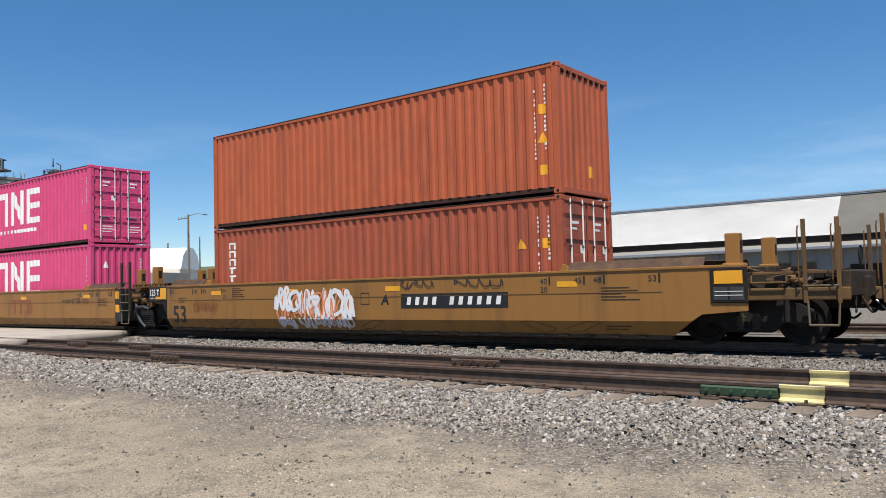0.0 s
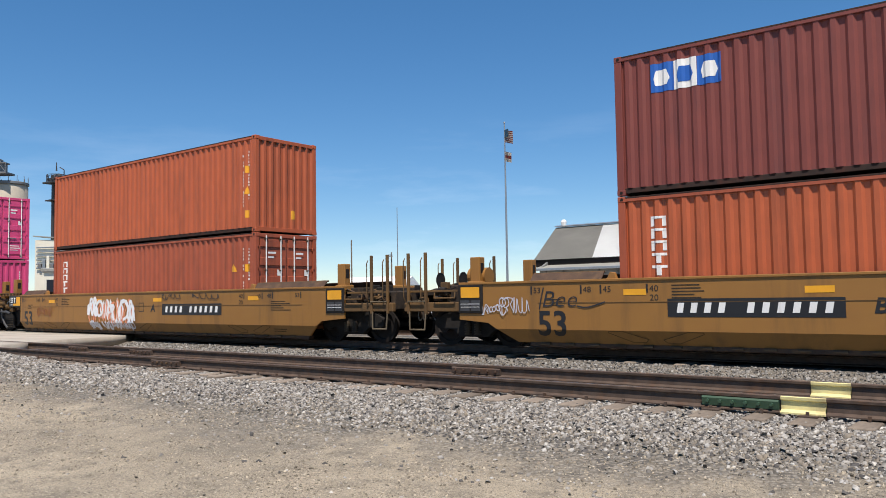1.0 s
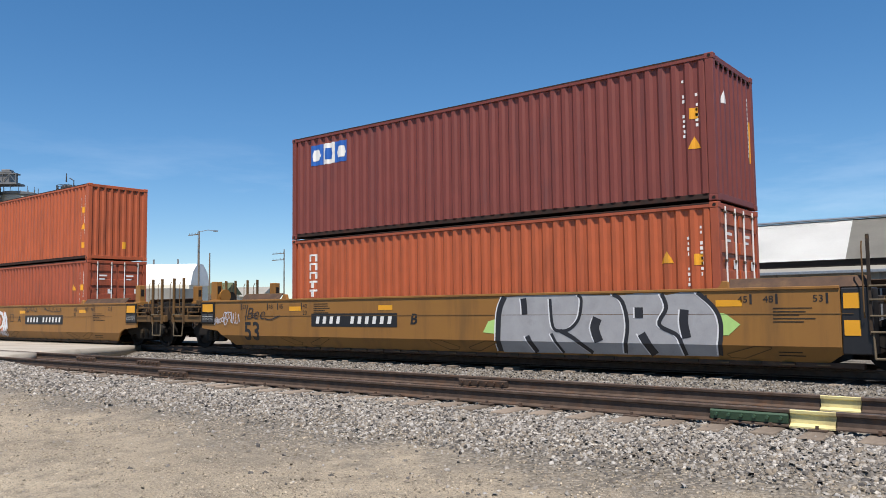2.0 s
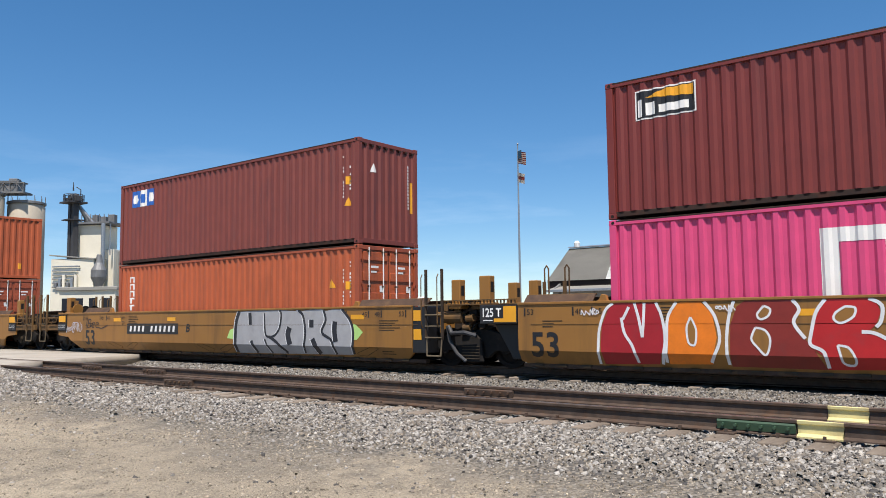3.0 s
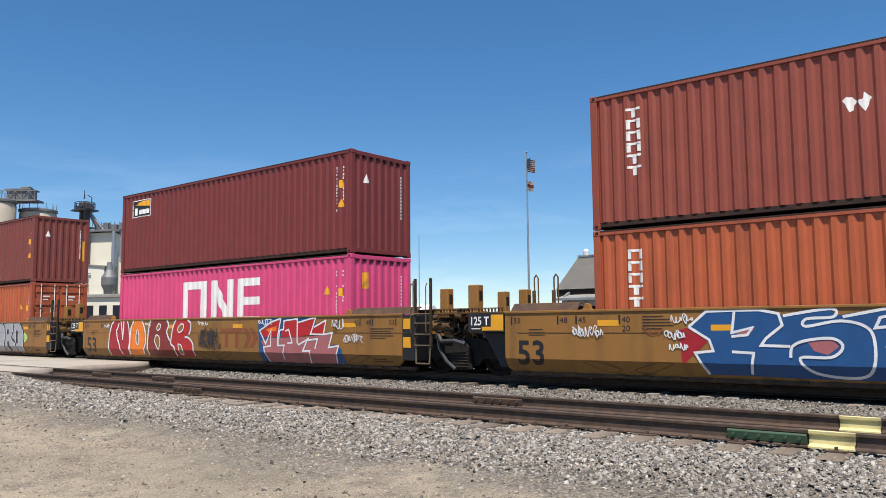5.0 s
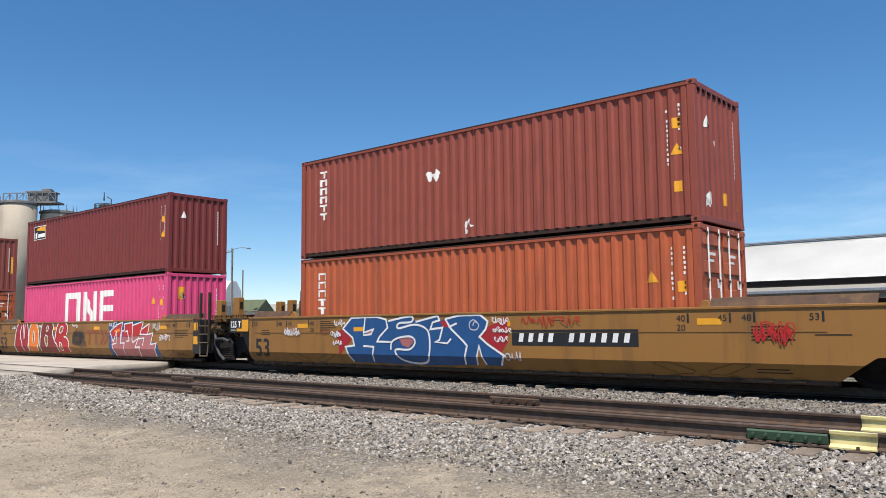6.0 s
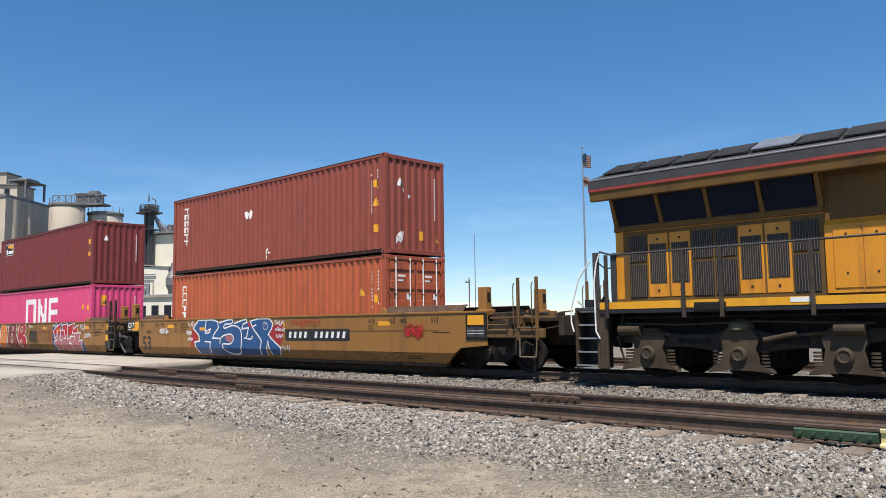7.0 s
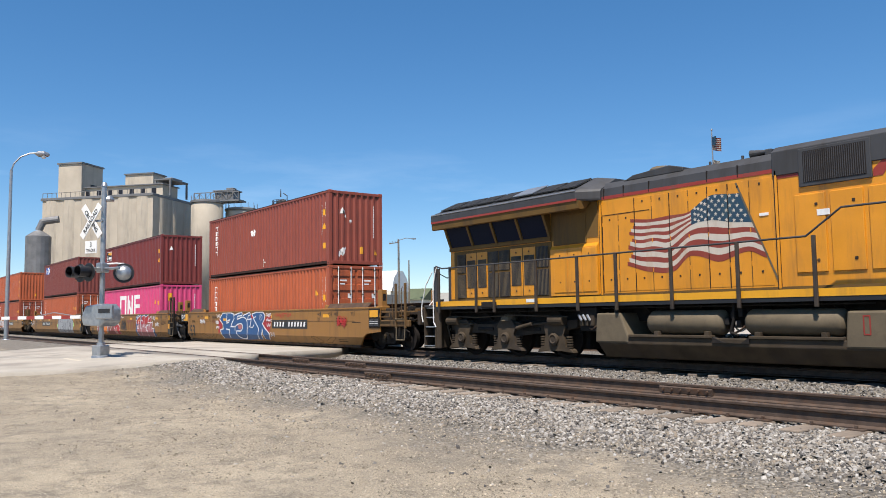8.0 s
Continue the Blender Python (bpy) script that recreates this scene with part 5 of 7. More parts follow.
def silver_piece(t):
    """Puffed silver letters, parted by black lines with white glints."""
    on_sill(t, flat([[(-4.88, 0.16), (-4.96, 0.8), (-4.79, 1.38), (-4.32, 1.41), (-2.86, 1.41), (-1.97, 1.37), (-1.59, 1.41), (-1.13, 1.41), (-0.97, 1.36), (-0.69, 1.41),
                      (-0.33, 1.40), (-0.05, 1.11), (0.04, 0.67), (-0.03, 0.2)]]), "spray_silver", "graffiti_letter", "", 0.007)
    for w, pts in ((0.10, ((-4.74, 1.4), (-4.9, 1.03), (-4.95, 0.18))), (0.11, ((-4.25, 1.35), (-4.23, 1.2), (-4.22, 1.0))), (0.09, ((-4.17, 0.53), (-4.1, 0.4), (-3.99, 0.18))),
                   (0.05, ((-3.57, 1.33), (-3.52, 0.75), (-3.33, 0.65), (-3.1, 0.7), (-2.89, 0.92), (-2.82, 1.29), (-2.9, 1.4))), (0.07, ((-3.33, 0.65), (-3.01, 0.49), (-2.64, 0.2))),
                   (0.05, ((-3.56, 0.59), (-3.45, 0.4), (-3.33, 0.18))), (0.15, ((-2.46, 0.92), (-2.53, 0.71), (-2.44, 0.44))), (0.06, ((-2.1, 1.4), (-1.89, 1.23), (-1.8, 0.76), (-1.9, 0.21))),
                   (0.13, ((-1.55, 1.13), (-1.55, 1.02), (-1.55, 0.92))), (0.06, ((-1.07, 1.39), (-0.98, 1.12), (-1.13, 0.79), (-0.76, 0.57), (-0.65, 0.2))),
                   (0.13, ((-1.51, 0.61), (-1.4, 0.42), (-1.28, 0.2))), (0.13, ((-0.62, 1.08), (-0.64, 0.82), (-0.59, 0.54))), (0.06, ((-0.36, 1.4), (-0.05, 1.11), (0.07, 0.77), (0.01, 0.22)))):
        on_sill(t, ribbon(list(pts), w * 1.35), "spray_black", "graffiti_outline", "", 0.011)
        on_sill(t, ribbon([(x - w * 0.67 - 0.02, z) for x, z in pts], 0.03), "spray_white", "graffiti_edge", "", 0.0095)


silver_piece(c3)
number_board(c3, -11.09, 2)
on_sill(c3, words("B", 0.36, -7.55, 0.78, 0.2, 0.01, 1.1), "black", "end_letter")
scribble(c3, -15.45, -14.75, 0.72, 0.98, "spray_pale", "graffiti_tag", 131, 8, 0.02)
scribble(c3, -14.9, -14.15, 0.78, 1.2, "spray_pale", "graffiti_tag", 133, 8, 0.02)
on_sill(c3, ribbon([(-13.84, 1.32), (-13.9, 1.1), (-13.95, 0.86)], 0.03), "spray_black", "graffiti_tag", "", 0.012)
on_sill(c3, words("Bee", 0.5, -13.92, 0.9, 0.25, -0.006, 1.15), "spray_black", "graffiti_tag", "", 0.012)
on_sill(c3, ribbon([(-13.05, 0.92), (-12.8, 0.89), (-12.4, 1.0)], 0.03), "spray_black", "graffiti_tag", "", 0.012)
# fourth car: white and peach piece, dark scrawls
number_board(c4, -4.39, 3)
on_sill(c4, words("A", 0.34, -5.05, 0.80, 0.15, 0.01, 1.1), "black", "end_letter")
for i, (s, x) in enumerate((("M", -9.0), ("K", -8.15), ("B", -7.5), ("8", -6.8))):
    scribble(c4, x - 0.05, x + 0.85, 0.42, 1.28, "spray_white", "graffiti_letter", 190 + i, 5, 0.10)
    scribble(c4, x, x + 0.8, 0.36, 1.2, "spray_peach", "graffiti_edge", 180 + i, 4, 0.05)
    scribble(c4, x + 0.05, x + 0.75, 0.18, 0.5, "spray_pale", "graffiti_tag", 170 + i, 7, 0.05)
for k, (a, b) in enumerate(((-4.4, -3.3), (-2.7, -1.3))):
    scribble(c4, a, b, 1.18, 1.38, "spray_black", "graffiti_tag", 140 + k, 6, 0.025)
scribble(c4, -12.9, -11.7, 0.6, 1.0, "logo_brown", "graffiti_tag", 150, 9, 0.02)
scribble(c5, -1.5, 0.6, 0.9, 1.15, "spray_black", "graffiti_tag", 151, 9, 0.02)
on_sill(c4, flat([rect(-5.75, -5.73, 0.8, 1.1), rect(-5.47, -5.45, 0.8, 1.1), rect(-5.75, -5.45, 1.08, 1.1), rect(-5.75, -5.45, 0.8, 0.82)]), "black", "stencil_frame")
# ---- locomotive ----
LY, LW = 14.72, 3.04
HY = 0.48


def on_hood(t, own, material, name, label="", up=0.008):
    return part(name, laid(own, lambda x, z: HY - up), material, t, label)


def locomotive():
    t = thing("locomotive", "yellow and grey diesel locomotive with a painted flag", "locomotive")
    moving.append((t, 0.0, LY, TRAIN_RAIL))
    back = LW - HY
    # frame, walkway and stripe
    part("underframe", box(6.9, 28.2, 0.62, LW - 0.62, 0.95, 1.40, None, 0.02), "under", t, "black underframe")
    part("walkway", box(6.55, 28.4, 0.0, LW, 1.40, 1.47, None, 0.01), "loco_grey", t)
    for y in (-0.012, LW + 0.0):
        part("sill_stripe", box(7.15, 28.2, y, y + 0.012, 1.42, 1.57), "sill_yellow", t, "yellow sill stripe")
        part("sill_lower", box(7.15, 28.2, y + 0.002, y + 0.01, 1.33, 1.40), "black", t)
    for k in range(14):
        x = 7.6 + k * 1.45
        part("walkway_bracket", prism([(0.06, 1.40), (0.62, 1.40), (0.62, 1.0)], x, x + 0.03), "under", t)
    part("air_pipe", pipe([(7.5, 0.3, 1.24), (12.6, 0.3, 1.24), (12.9, 0.34, 1.1)], 0.025, 8), "under", t)
    part("air_pipe", pipe([(13.6, 0.2, 1.28), (20.0, 0.2, 1.28)], 0.02, 8), "under", t)
    part("reflective_mark", box(11.15, 11.55, -0.018, -0.010, 1.47, 1.56), "white", t)
    part("jack_pad", box(9.3, 9.95, -0.03, 0.05, 1.35, 1.52, None, 0.02), "under", t)
    # hood: body, shoulders and roof
    body = [(HY, 1.47), (HY, 4.02), (HY + 0.02, 4.25), (HY + 0.2, 4.42), (back - 0.2, 4.42), (back - 0.02, 4.25), (back, 4.02), (back, 1.47)]
    part("long_hood", prism(body[:2] + body[-2:], 7.3, 22.6), "loco_yellow", t, "yellow hood sides")
    part("hood_roof", prism([(HY - 0.004, 4.06)] + body[2:6] + [(back + 0.004, 4.06)], 13.3, 18.0), "loco_grey", t, "grey hood roof")
    for y in (HY - 0.01, back):
        part("red_stripe", box(13.3, 18.0, y, y + 0.01, 3.98, 4.06), "loco_red", t)
    # equipment section with its louvre
    part("equipment_hood", prism([(HY - 0.03, 3.9), (HY - 0.03, 4.4), (HY + 0.15, 4.52), (back - 0.15, 4.52), (back + 0.03, 4.4), (back + 0.03, 3.9)], 18.0, 22.6, "x", None, 0.015), "loco_grey", t, "grey raised roof section")
    part("louvre_box", box(18.57, 19.97, HY - 0.045, HY + 0.05, 3.6, 4.36, None, 0.01), "loco_grey", t)
    lou = part("louvre", box(18.67, 19.88, HY - 0.052, HY - 0.03, 3.68, 4.30), "dark_gap", t, "dark slatted louvre")
    for k in range(30):
        x = 18.69 + k * 0.04
        part("slat", box(x, x + 0.014, HY - 0.062, HY - 0.05, 3.69, 4.29), "loco_grey", lou)
    on_hood(t, flat([[(19.98, 3.75), (20.25, 4.0), (22.5, 4.0), (22.5, 3.92), (20.35, 3.92), (20.15, 3.62), (19.98, 3.62)]]), "loco_red", "red_stripe")
    on_hood(t, flat([rect(18.06, 18.55, 3.84, 3.92)]), "loco_red", "red_stripe")
    # radiator section with its wide eaves
    eave = [(0.0, 3.98), (-0.02, 4.02), (-0.02, 4.20), (0.06, 4.27), (0.85, 4.60), (LW - 0.85, 4.60), (LW - 0.06, 4.27), (LW + 0.02, 4.20), (LW + 0.02, 4.02), (LW, 3.98)]
    bm = bmesh.new()
    rings = []
    for x, k, dz in ((6.95, 1.0, -0.06), (7.5, 1.0, 0.05), (13.0, 1.0, 0.05), (13.45, 0.72, -0.02)):
        rings.append([bm.verts.new((x, LW / 2 + (y - LW / 2) * k, z + (dz if z > 4.3 else 0))) for y, z in eave])
    bm.faces.new(rings[0])
    bm.faces.new(rings[-1])
    for a, b in zip(rings, rings[1:]):
        for i in range(len(eave)):
            bm.faces.new((a[i], a[(i + 1) % len(eave)], b[(i + 1) % len(eave)], b[i]))
    bmesh.ops.recalc_face_normals(bm, faces=bm.faces[:])
    part("radiator_roof", bm, "loco_grey", t, "dark grey radiator roof with wide eaves")
    part("roof_edge", rod((6.97, -0.01, 4.235), (13.0, -0.01, 4.235), 0.022, None, 8), "galv", t, "bright worn roof edge")
    part("red_stripe", box(6.96, 13.05, -0.03, -0.018, 3.98, 4.035), "loco_red", t)
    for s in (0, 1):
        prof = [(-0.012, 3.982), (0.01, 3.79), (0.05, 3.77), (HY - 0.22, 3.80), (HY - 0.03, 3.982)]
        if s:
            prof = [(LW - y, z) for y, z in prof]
        # soffit colour carries dirt and the eave's own shade
        part("eave_soffit", prism(prof, 6.97, 13.1), "loco_dirty_shaded", t, "sooty yellow lower edge of the eaves, shade in its colour")
    for k in range(7):
        x = 7.2 + k * 0.82
        for y0, y1, z0, z1 in ((0.16, 0.8, 4.345, 4.625), (LW - 0.8, LW - 0.16, 4.625, 4.345)):
            bm = bmesh.new()
            v = [bm.verts.new(p) for p in ((x, y0, z0 + 0.012), (x + 0.77, y0, z0 + 0.012), (x + 0.77, y1, z1 + 0.012), (x, y1, z1 + 0.012))]
            bm.faces.new(v)
            bmesh.ops.solidify(bm, geom=bm.faces[:], thickness=0.02)
            gr = part("radiator_grille", bm, "grille", t, "grey ribbed radiator grille")
            for i in range(9 if y0 < 1 else 0):
                a, b = y0 + (y1 - y0) * (i + 0.5) / 9, z0 + (z1 - z0) * (i + 0.5) / 9
                part("grille_rib", rod((x + 0.02, a, b + 0.03), (x + 0.75, a, b + 0.03), 0.014, None, 6), "loco_grey", gr)
    part("roof_panel", prism([(0.18, 4.40), (0.78, 4.66), (0.78, 4.685), (0.18, 4.425)], 10.5, 11.3), "galv", t, "bright bare roof panel")
    # dark screens under the eaves, leaning out at the top
    def lean(y0, y1, x0, x1, z0=3.2, z1=3.84, bevel=0.0):
        k = 0.26 * (z1 - z0) / 0.64
        return prism([(HY + y0 - k, z1), (HY + y1 - k, z1), (HY + y1, z0), (HY + y0, z0)], x0, x1, "x", None, bevel)
    # walls below the eaves: soot, with the overhang's shade painted in
    part("upper_backing", prism([(HY - 0.25, 3.88), (HY + 0.02, 3.88), (HY + 0.02, 3.12), (HY - 0.01, 3.12)], 7.3, 11.64), "loco_dirty_shaded", t, "sooty sloping wall behind the screens, eave shade in its colour")
    for k in range(4):
        x = 7.38 + k * 1.06
        part("upper_screen", lean(-0.045, 0.03, x + 0.06, x + 1.0, 3.22, 3.82, 0.008), "navy_screen", t, "blue-black intake screen")
        part("screen_frame", lean(-0.075, 0.02, x - 0.03, x + 0.05), "loco_dirty_shaded", t)
    part("screen_frame", lean(-0.075, 0.02, 11.6, 11.68), "loco_dirty_shaded", t)
    part("hood_base", box(7.32, 22.6, HY - 0.016, HY + 0.02, 1.47, 1.64), "loco_dirty_shaded", t, "dirty base of the hood")
    part("screen_rail", box(7.3, 11.66, HY - 0.06, HY + 0.02, 3.10, 3.20, None, 0.01), "loco_dirty_shaded", t)
    part("upper_wall", box(11.66, 13.3, HY - 0.012, HY + 0.02, 3.08, 3.98), "loco_dirty_shaded", t, "sooty yellow wall under the eaves, their shade in its colour")
    part("upper_cover", box(11.75, 12.9, HY - 0.03, HY + 0.02, 2.95, 3.75, None, 0.012), "loco_dirty_shaded", t)
    part("shoulder", prism([(HY - 0.06, 1.62), (HY - 0.06, 2.85), (HY + 0.01, 2.95), (HY + 0.01, 1.62)], 11.66, 13.3), "loco_yellow", t)
    # doors and vents below them
    x = 7.62
    for kind, w in (("v", 0.44), ("d", 0.50), ("d", 0.50), ("v", 0.48), ("v", 0.48), ("d", 0.52), ("d", 0.52), ("v", 0.5)):
        a, b = x + 0.03, x + w - 0.01
        if kind == "v":
            for z0, z1 in ((1.66, 2.36), (2.42, 2.98)):
                g = part("vent_screen", box(a, b, HY - 0.035, HY + 0.02, z0, z1, None, 0.006), "glass_dark", t, "dark vent screen")
                for i in range(9):
                    xx = a + 0.02 + (b - a - 0.05) * i / 8
                    part("screen_bar", box(xx, xx + 0.012, HY - 0.043, HY - 0.034, z0 + 0.01, z1 - 0.01), "tank_tan", g)
        else:
            d = part("hood_door", box(a, b, HY - 0.03, HY + 0.02, 1.66, 3.0, None, 0.01), "loco_yellow", t, "yellow hood door with a vent")
            g = part("door_vent", box(a + 0.04, b - 0.04, HY - 0.037, HY - 0.02, 1.95, 2.78), "glass_dark", d)
            for i in range(9):
                xx = a + 0.05 + (b - a - 0.12) * i / 8
                part("vent_bar", box(xx, xx + 0.014, HY - 0.044, HY - 0.036, 1.96, 2.77), "tank_tan", d)
            for z in (1.8, 2.88):
                part("latch", box((a + b) / 2 - 0.022, (a + b) / 2 + 0.022, HY - 0.042, HY - 0.025, z - 0.022, z + 0.022, None, 0.006), "deck_grime", d)
        x += w
    part("vent_frame", box(7.5, 11.66, HY - 0.02, HY + 0.02, 1.58, 3.08), "loco_dirty_shaded", t)
    for k in range(3):
        a = 11.8 + k * 0.5
        d = part("hood_door", box(a, a + 0.47, HY - 0.075, HY, 1.7, 2.82, None, 0.01), "loco_yellow", t, "plain yellow hood door")
        for z in (1.95, 2.65):
            part("latch", box(a + 0.2, a + 0.24, HY - 0.083, HY - 0.07, z, z + 0.04, None, 0.006), "deck_grime", d)
    # engine doors
    for k in range(9):
        a = 13.45 + k * 0.502
        top = 3.55 if k < 2 else 3.9
        d = part("hood_door", box(a, a + 0.485, HY - 0.006, HY + 0.02, 1.68, top, None, 0.004), "loco_yellow", t, "tall yellow engine door")
        for z in (1.95, top - 0.12):
            part("latch", box(a + 0.21, a + 0.255, HY - 0.018, HY - 0.004, z, z + 0.045, None, 0.006), "deck_grime", d)
        part("door_gap", box(a - 0.016, a + (0.004 if k % 2 else -0.004), HY - (0.018 if k in (0, 2, 4, 6, 7) else 0.009), HY + 0.01, 1.66, top), "dark_gap" if k in (0, 2, 4, 6, 7) else "loco_dirty_shaded", d)
        for z in (2.1, 2.8, top - 0.25):
            part("hinge", rod((a, HY - 0.008, z), (a, HY - 0.008, z + 0.1), 0.012, None, 6), "loco_yellow", d)
    for x0 in (13.36, 18.04):
        part("door_seam", box(x0 - 0.02, x0 - 0.004, HY - 0.02, HY + 0.01, 1.6, 4.0), "dark_gap", t)
        part("door_post", box(x0, x0 + 0.05, HY - 0.03, HY + 0.02, 1.6, 4.02, None, 0.008), "loco_yellow", t)
        part("door_seam", box(x0 + 0.052, x0 + 0.062, HY - 0.004, HY + 0.01, 1.6, 4.0), "dark_gap", t)
    for k in range(6):
        a = 18.44 + k * 0.72
        d = part("equipment_door", box(a, a + 0.62, HY - 0.03, HY + 0.02, 1.9, 3.45, None, 0.012), "loco_yellow", t, "yellow equipment cabinet door")
        for z in (2.1, 3.2):
            part("latch", box(a + 0.42, a + 0.48, HY - 0.042, HY - 0.028, z, z + 0.06, None, 0.008), "deck_grime", d)
    part("data_plate", box(18.9, 19.15, HY - 0.036, HY - 0.028, 3.0, 3.12), "white", t)
    part("data_plate", box(17.68, 17.88, HY - 0.02, HY - 0.008, 3.12, 3.18), "white", t)
    # roof fittings
    part("exhaust_stack", lathe([(0.32, 4.4), (0.32, 4.62), (0.26, 4.68), (0.24, 4.5)], 20), "tank_tan", t, "squat sooty exhaust stack").location = (14.75, LW / 2 - 0.3, 0)
    part("roof_hatch", prism([(14.0, 4.38), (14.3, 4.5), (15.35, 4.58), (15.75, 4.48), (15.75, 4.38)], HY + 0.15, back - 0.15, "y", None, 0.02), "loco_grey", t)
    horn = part("air_horn", rod((17.55, LW / 2 - 0.6, 4.5), (17.75, LW / 2 - 0.6, 4.5), 0.02, None, 8), "loco_grey", t, "grey air horn")
    for y, a in ((-0.68, 0.42), (-0.58, 0.36), (-0.5, 0.3)):
        part("trumpet", rod((17.75, LW / 2 + y, 4.52), (17.75 - a, LW / 2 + y, 4.52), 0.03, 0.09, 12), "loco_grey", horn)
    part("horn_bracket", box(17.68, 17.84, LW / 2 - 0.75, LW / 2 - 0.45, 4.38, 4.56, None, 0.02), "loco_grey", t)
    for x in (8.5, 10.5, 12.2, 16.4, 17.2):
        part("lifting_eye", rod((x, HY + 0.25, 4.4), (x, HY + 0.25, 4.5), 0.03, None, 6), "loco_grey", t)
    # rear end, posts and handrails
    for x, y in ((7.02, 0.06), (7.2, 0.5), (7.02, LW - 0.1), (7.2, LW - 0.5)):
        part("end_post", box(x - 0.07, x + 0.07, y, y + 0.06, 1.47, 2.66, None, 0.01), "loco_grey", t)
    part("number_box", box(7.24, 7.32, HY + 0.1, HY + 0.5, 3.3, 3.6, None, 0.02), "black", t)
    rail_pts = [(7.2, -0.04, 2.66), (7.5, -0.04, 2.57), (18.9, -0.04, 2.57), (19.6, -0.04, 3.05), (21.5, -0.04, 3.05)]
    part("handrail", pipe(rail_pts, 0.021, 8), "loco_grey", t, "grey pipe handrail")
    for x in (7.35, 9.1, 9.88, 11.55, 13.02, 14.25, 15.81, 17.44, 19.05, 20.9):
        part("handrail_post", box(x - 0.038, x + 0.038, -0.07, -0.014, 1.22, 2.58, None, 0.01), "post_brown", t)
    part("end_chain", pipe([(7.0, 0.1, 2.5), (6.95, 0.6, 2.32), (7.0, 1.1, 2.45)], 0.015, 6), "under", t)
    # steps
    for x in (6.50, 7.06):
        part("step_side", prism([(x, 0.16), (x + 0.05, 0.16), (x + 0.05, 1.47), (x, 1.47)], 0.0, 0.55, "y", None, 0.01), "truck_grey", t)
    part("step_skirt", box(7.1, 7.3, 0.02, 0.1, 0.15, 1.4, None, 0.02), "truck_grey", t)
    for k in range(5):
        z = 0.2 + 0.29 * k
        part("step_tread", box(6.52, 7.08, 0.0 + 0.02 * k, 0.32, z, z + 0.035, None, 0.006), "deck_grime", t)
        part("tread_edge", box(6.53, 7.07, -0.012 + 0.02 * k, 0.018 + 0.02 * k, z + 0.006, z + 0.04), "galv", t, "worn bright tread edge")
        part("step_riser", box(6.55, 7.06, 0.33, 0.36, z, z + 0.29), "black", t)
    part("step_handrail", pipe([(6.48, -0.02, 0.95), (6.42, -0.02, 1.15), (6.42, -0.02, 1.45), (6.62, 0.0, 2.1), (6.9, 0.05, 2.5)], 0.017, 8), "white", t, "white step handrail")
    part("step_handrail", pipe([(7.14, -0.02, 0.8), (7.06, -0.04, 0.95), (7.04, -0.04, 2.0), (7.08, 0.0, 2.4), (7.16, 0.02, 2.62)], 0.017, 8), "white", t, "white step handrail")
    part("uncoupling_lever", pipe([(6.35, 0.2, 1.35), (6.1, 0.7, 1.65), (6.15, 0.9, 1.5)], 0.016, 6), "white", t)
    part("end_plate", box(6.9, 7.0, 0.3, LW - 0.3, 0.75, 1.4, None, 0.02), "loco_grey", t)
    part("rear_coupler", prism([(6.2, 0.62), (6.2, 0.86), (6.95, 0.9), (6.95, 0.55)], LW / 2 - 0.16, LW / 2 + 0.16, "y", None, 0.03), "under", t)
    hoses(t, 6.6, 0.8, 0.85, 9)
    # trucks
    for first in (8.15, 20.9):
        mid = first + 1.92
        tr = part("truck", box(mid - 2.4, mid + 2.4, 0.6, LW - 0.6, 0.62, 0.98, None, 0.03), "under", t, "three-axle truck")
        for y in (0.30, LW - 0.48):
            prof = [(-2.55, 0.70), (-2.55, 0.92), (-2.2, 0.98), (-1.6, 0.98), (-1.3, 0.86), (-0.6, 0.86), (-0.3, 0.98), (0.3, 0.98), (0.6, 0.86), (1.3, 0.86), (1.6, 0.98), (2.2, 0.98),
                    (2.6, 1.0), (2.6, 0.8), (2.2, 0.72), (1.5, 0.62), (1.1, 0.66), (0.5, 0.56), (-0.5, 0.56), (-1.1, 0.66), (-1.5, 0.62), (-2.2, 0.70)]
            part("side_frame", prism([(mid + a, z) for a, z in prof], y, y + 0.18, "y", None, 0.02), "truck_dark", tr, "grimy cast side frame")
        for dx in (-1.92, 0.0, 1.88):
            x = mid + dx
            ped = [(x - 0.64, 0.15), (x - 0.60, 0.23), (x - 0.36, 0.32), (x - 0.30, 0.62), (x - 0.40, 0.80), (x - 0.22, 1.02), (x + 0.22, 1.02), (x + 0.40, 0.80), (x + 0.30, 0.62), (x + 0.36, 0.32), (x + 0.60, 0.23), (x + 0.64, 0.15), (x + 0.2, 0.20), (x - 0.2, 0.20)]
            part("axle_box", prism(ped, 0.2, 0.4, "y", None, 0.02), "truck_grey", tr, "dusty axle box")
            part("bearing_cap", lathe([(0.16, 0.0), (0.16, -0.05), (0.11, -0.08), (0.08, -0.06)], 18, "y"), "truck_grey", tr).location = (x, 0.2, 0.5)
            part("traction_motor", box(x - 0.55, x + 0.62, 0.85, LW - 0.85, 0.22, 0.8, None, 0.06), "under", tr)
            for sx in (-0.47, 0.47):
                bm = bmesh.new()
                for k in range(5):
                    rod((x + sx, 0.28, 0.28 + 0.065 * k), (x + sx, 0.28, 0.315 + 0.065 * k), 0.085, None, 12, bm)
                part("coil_spring", bm, "truck_grey", tr)
            w = part("wheelset", wheelset_mesh(0.52, 0.755), "wheel", tr, "worn steel wheelset")
            wheel_parts.append((w, (x, LW / 2, 0.52), 0.52))
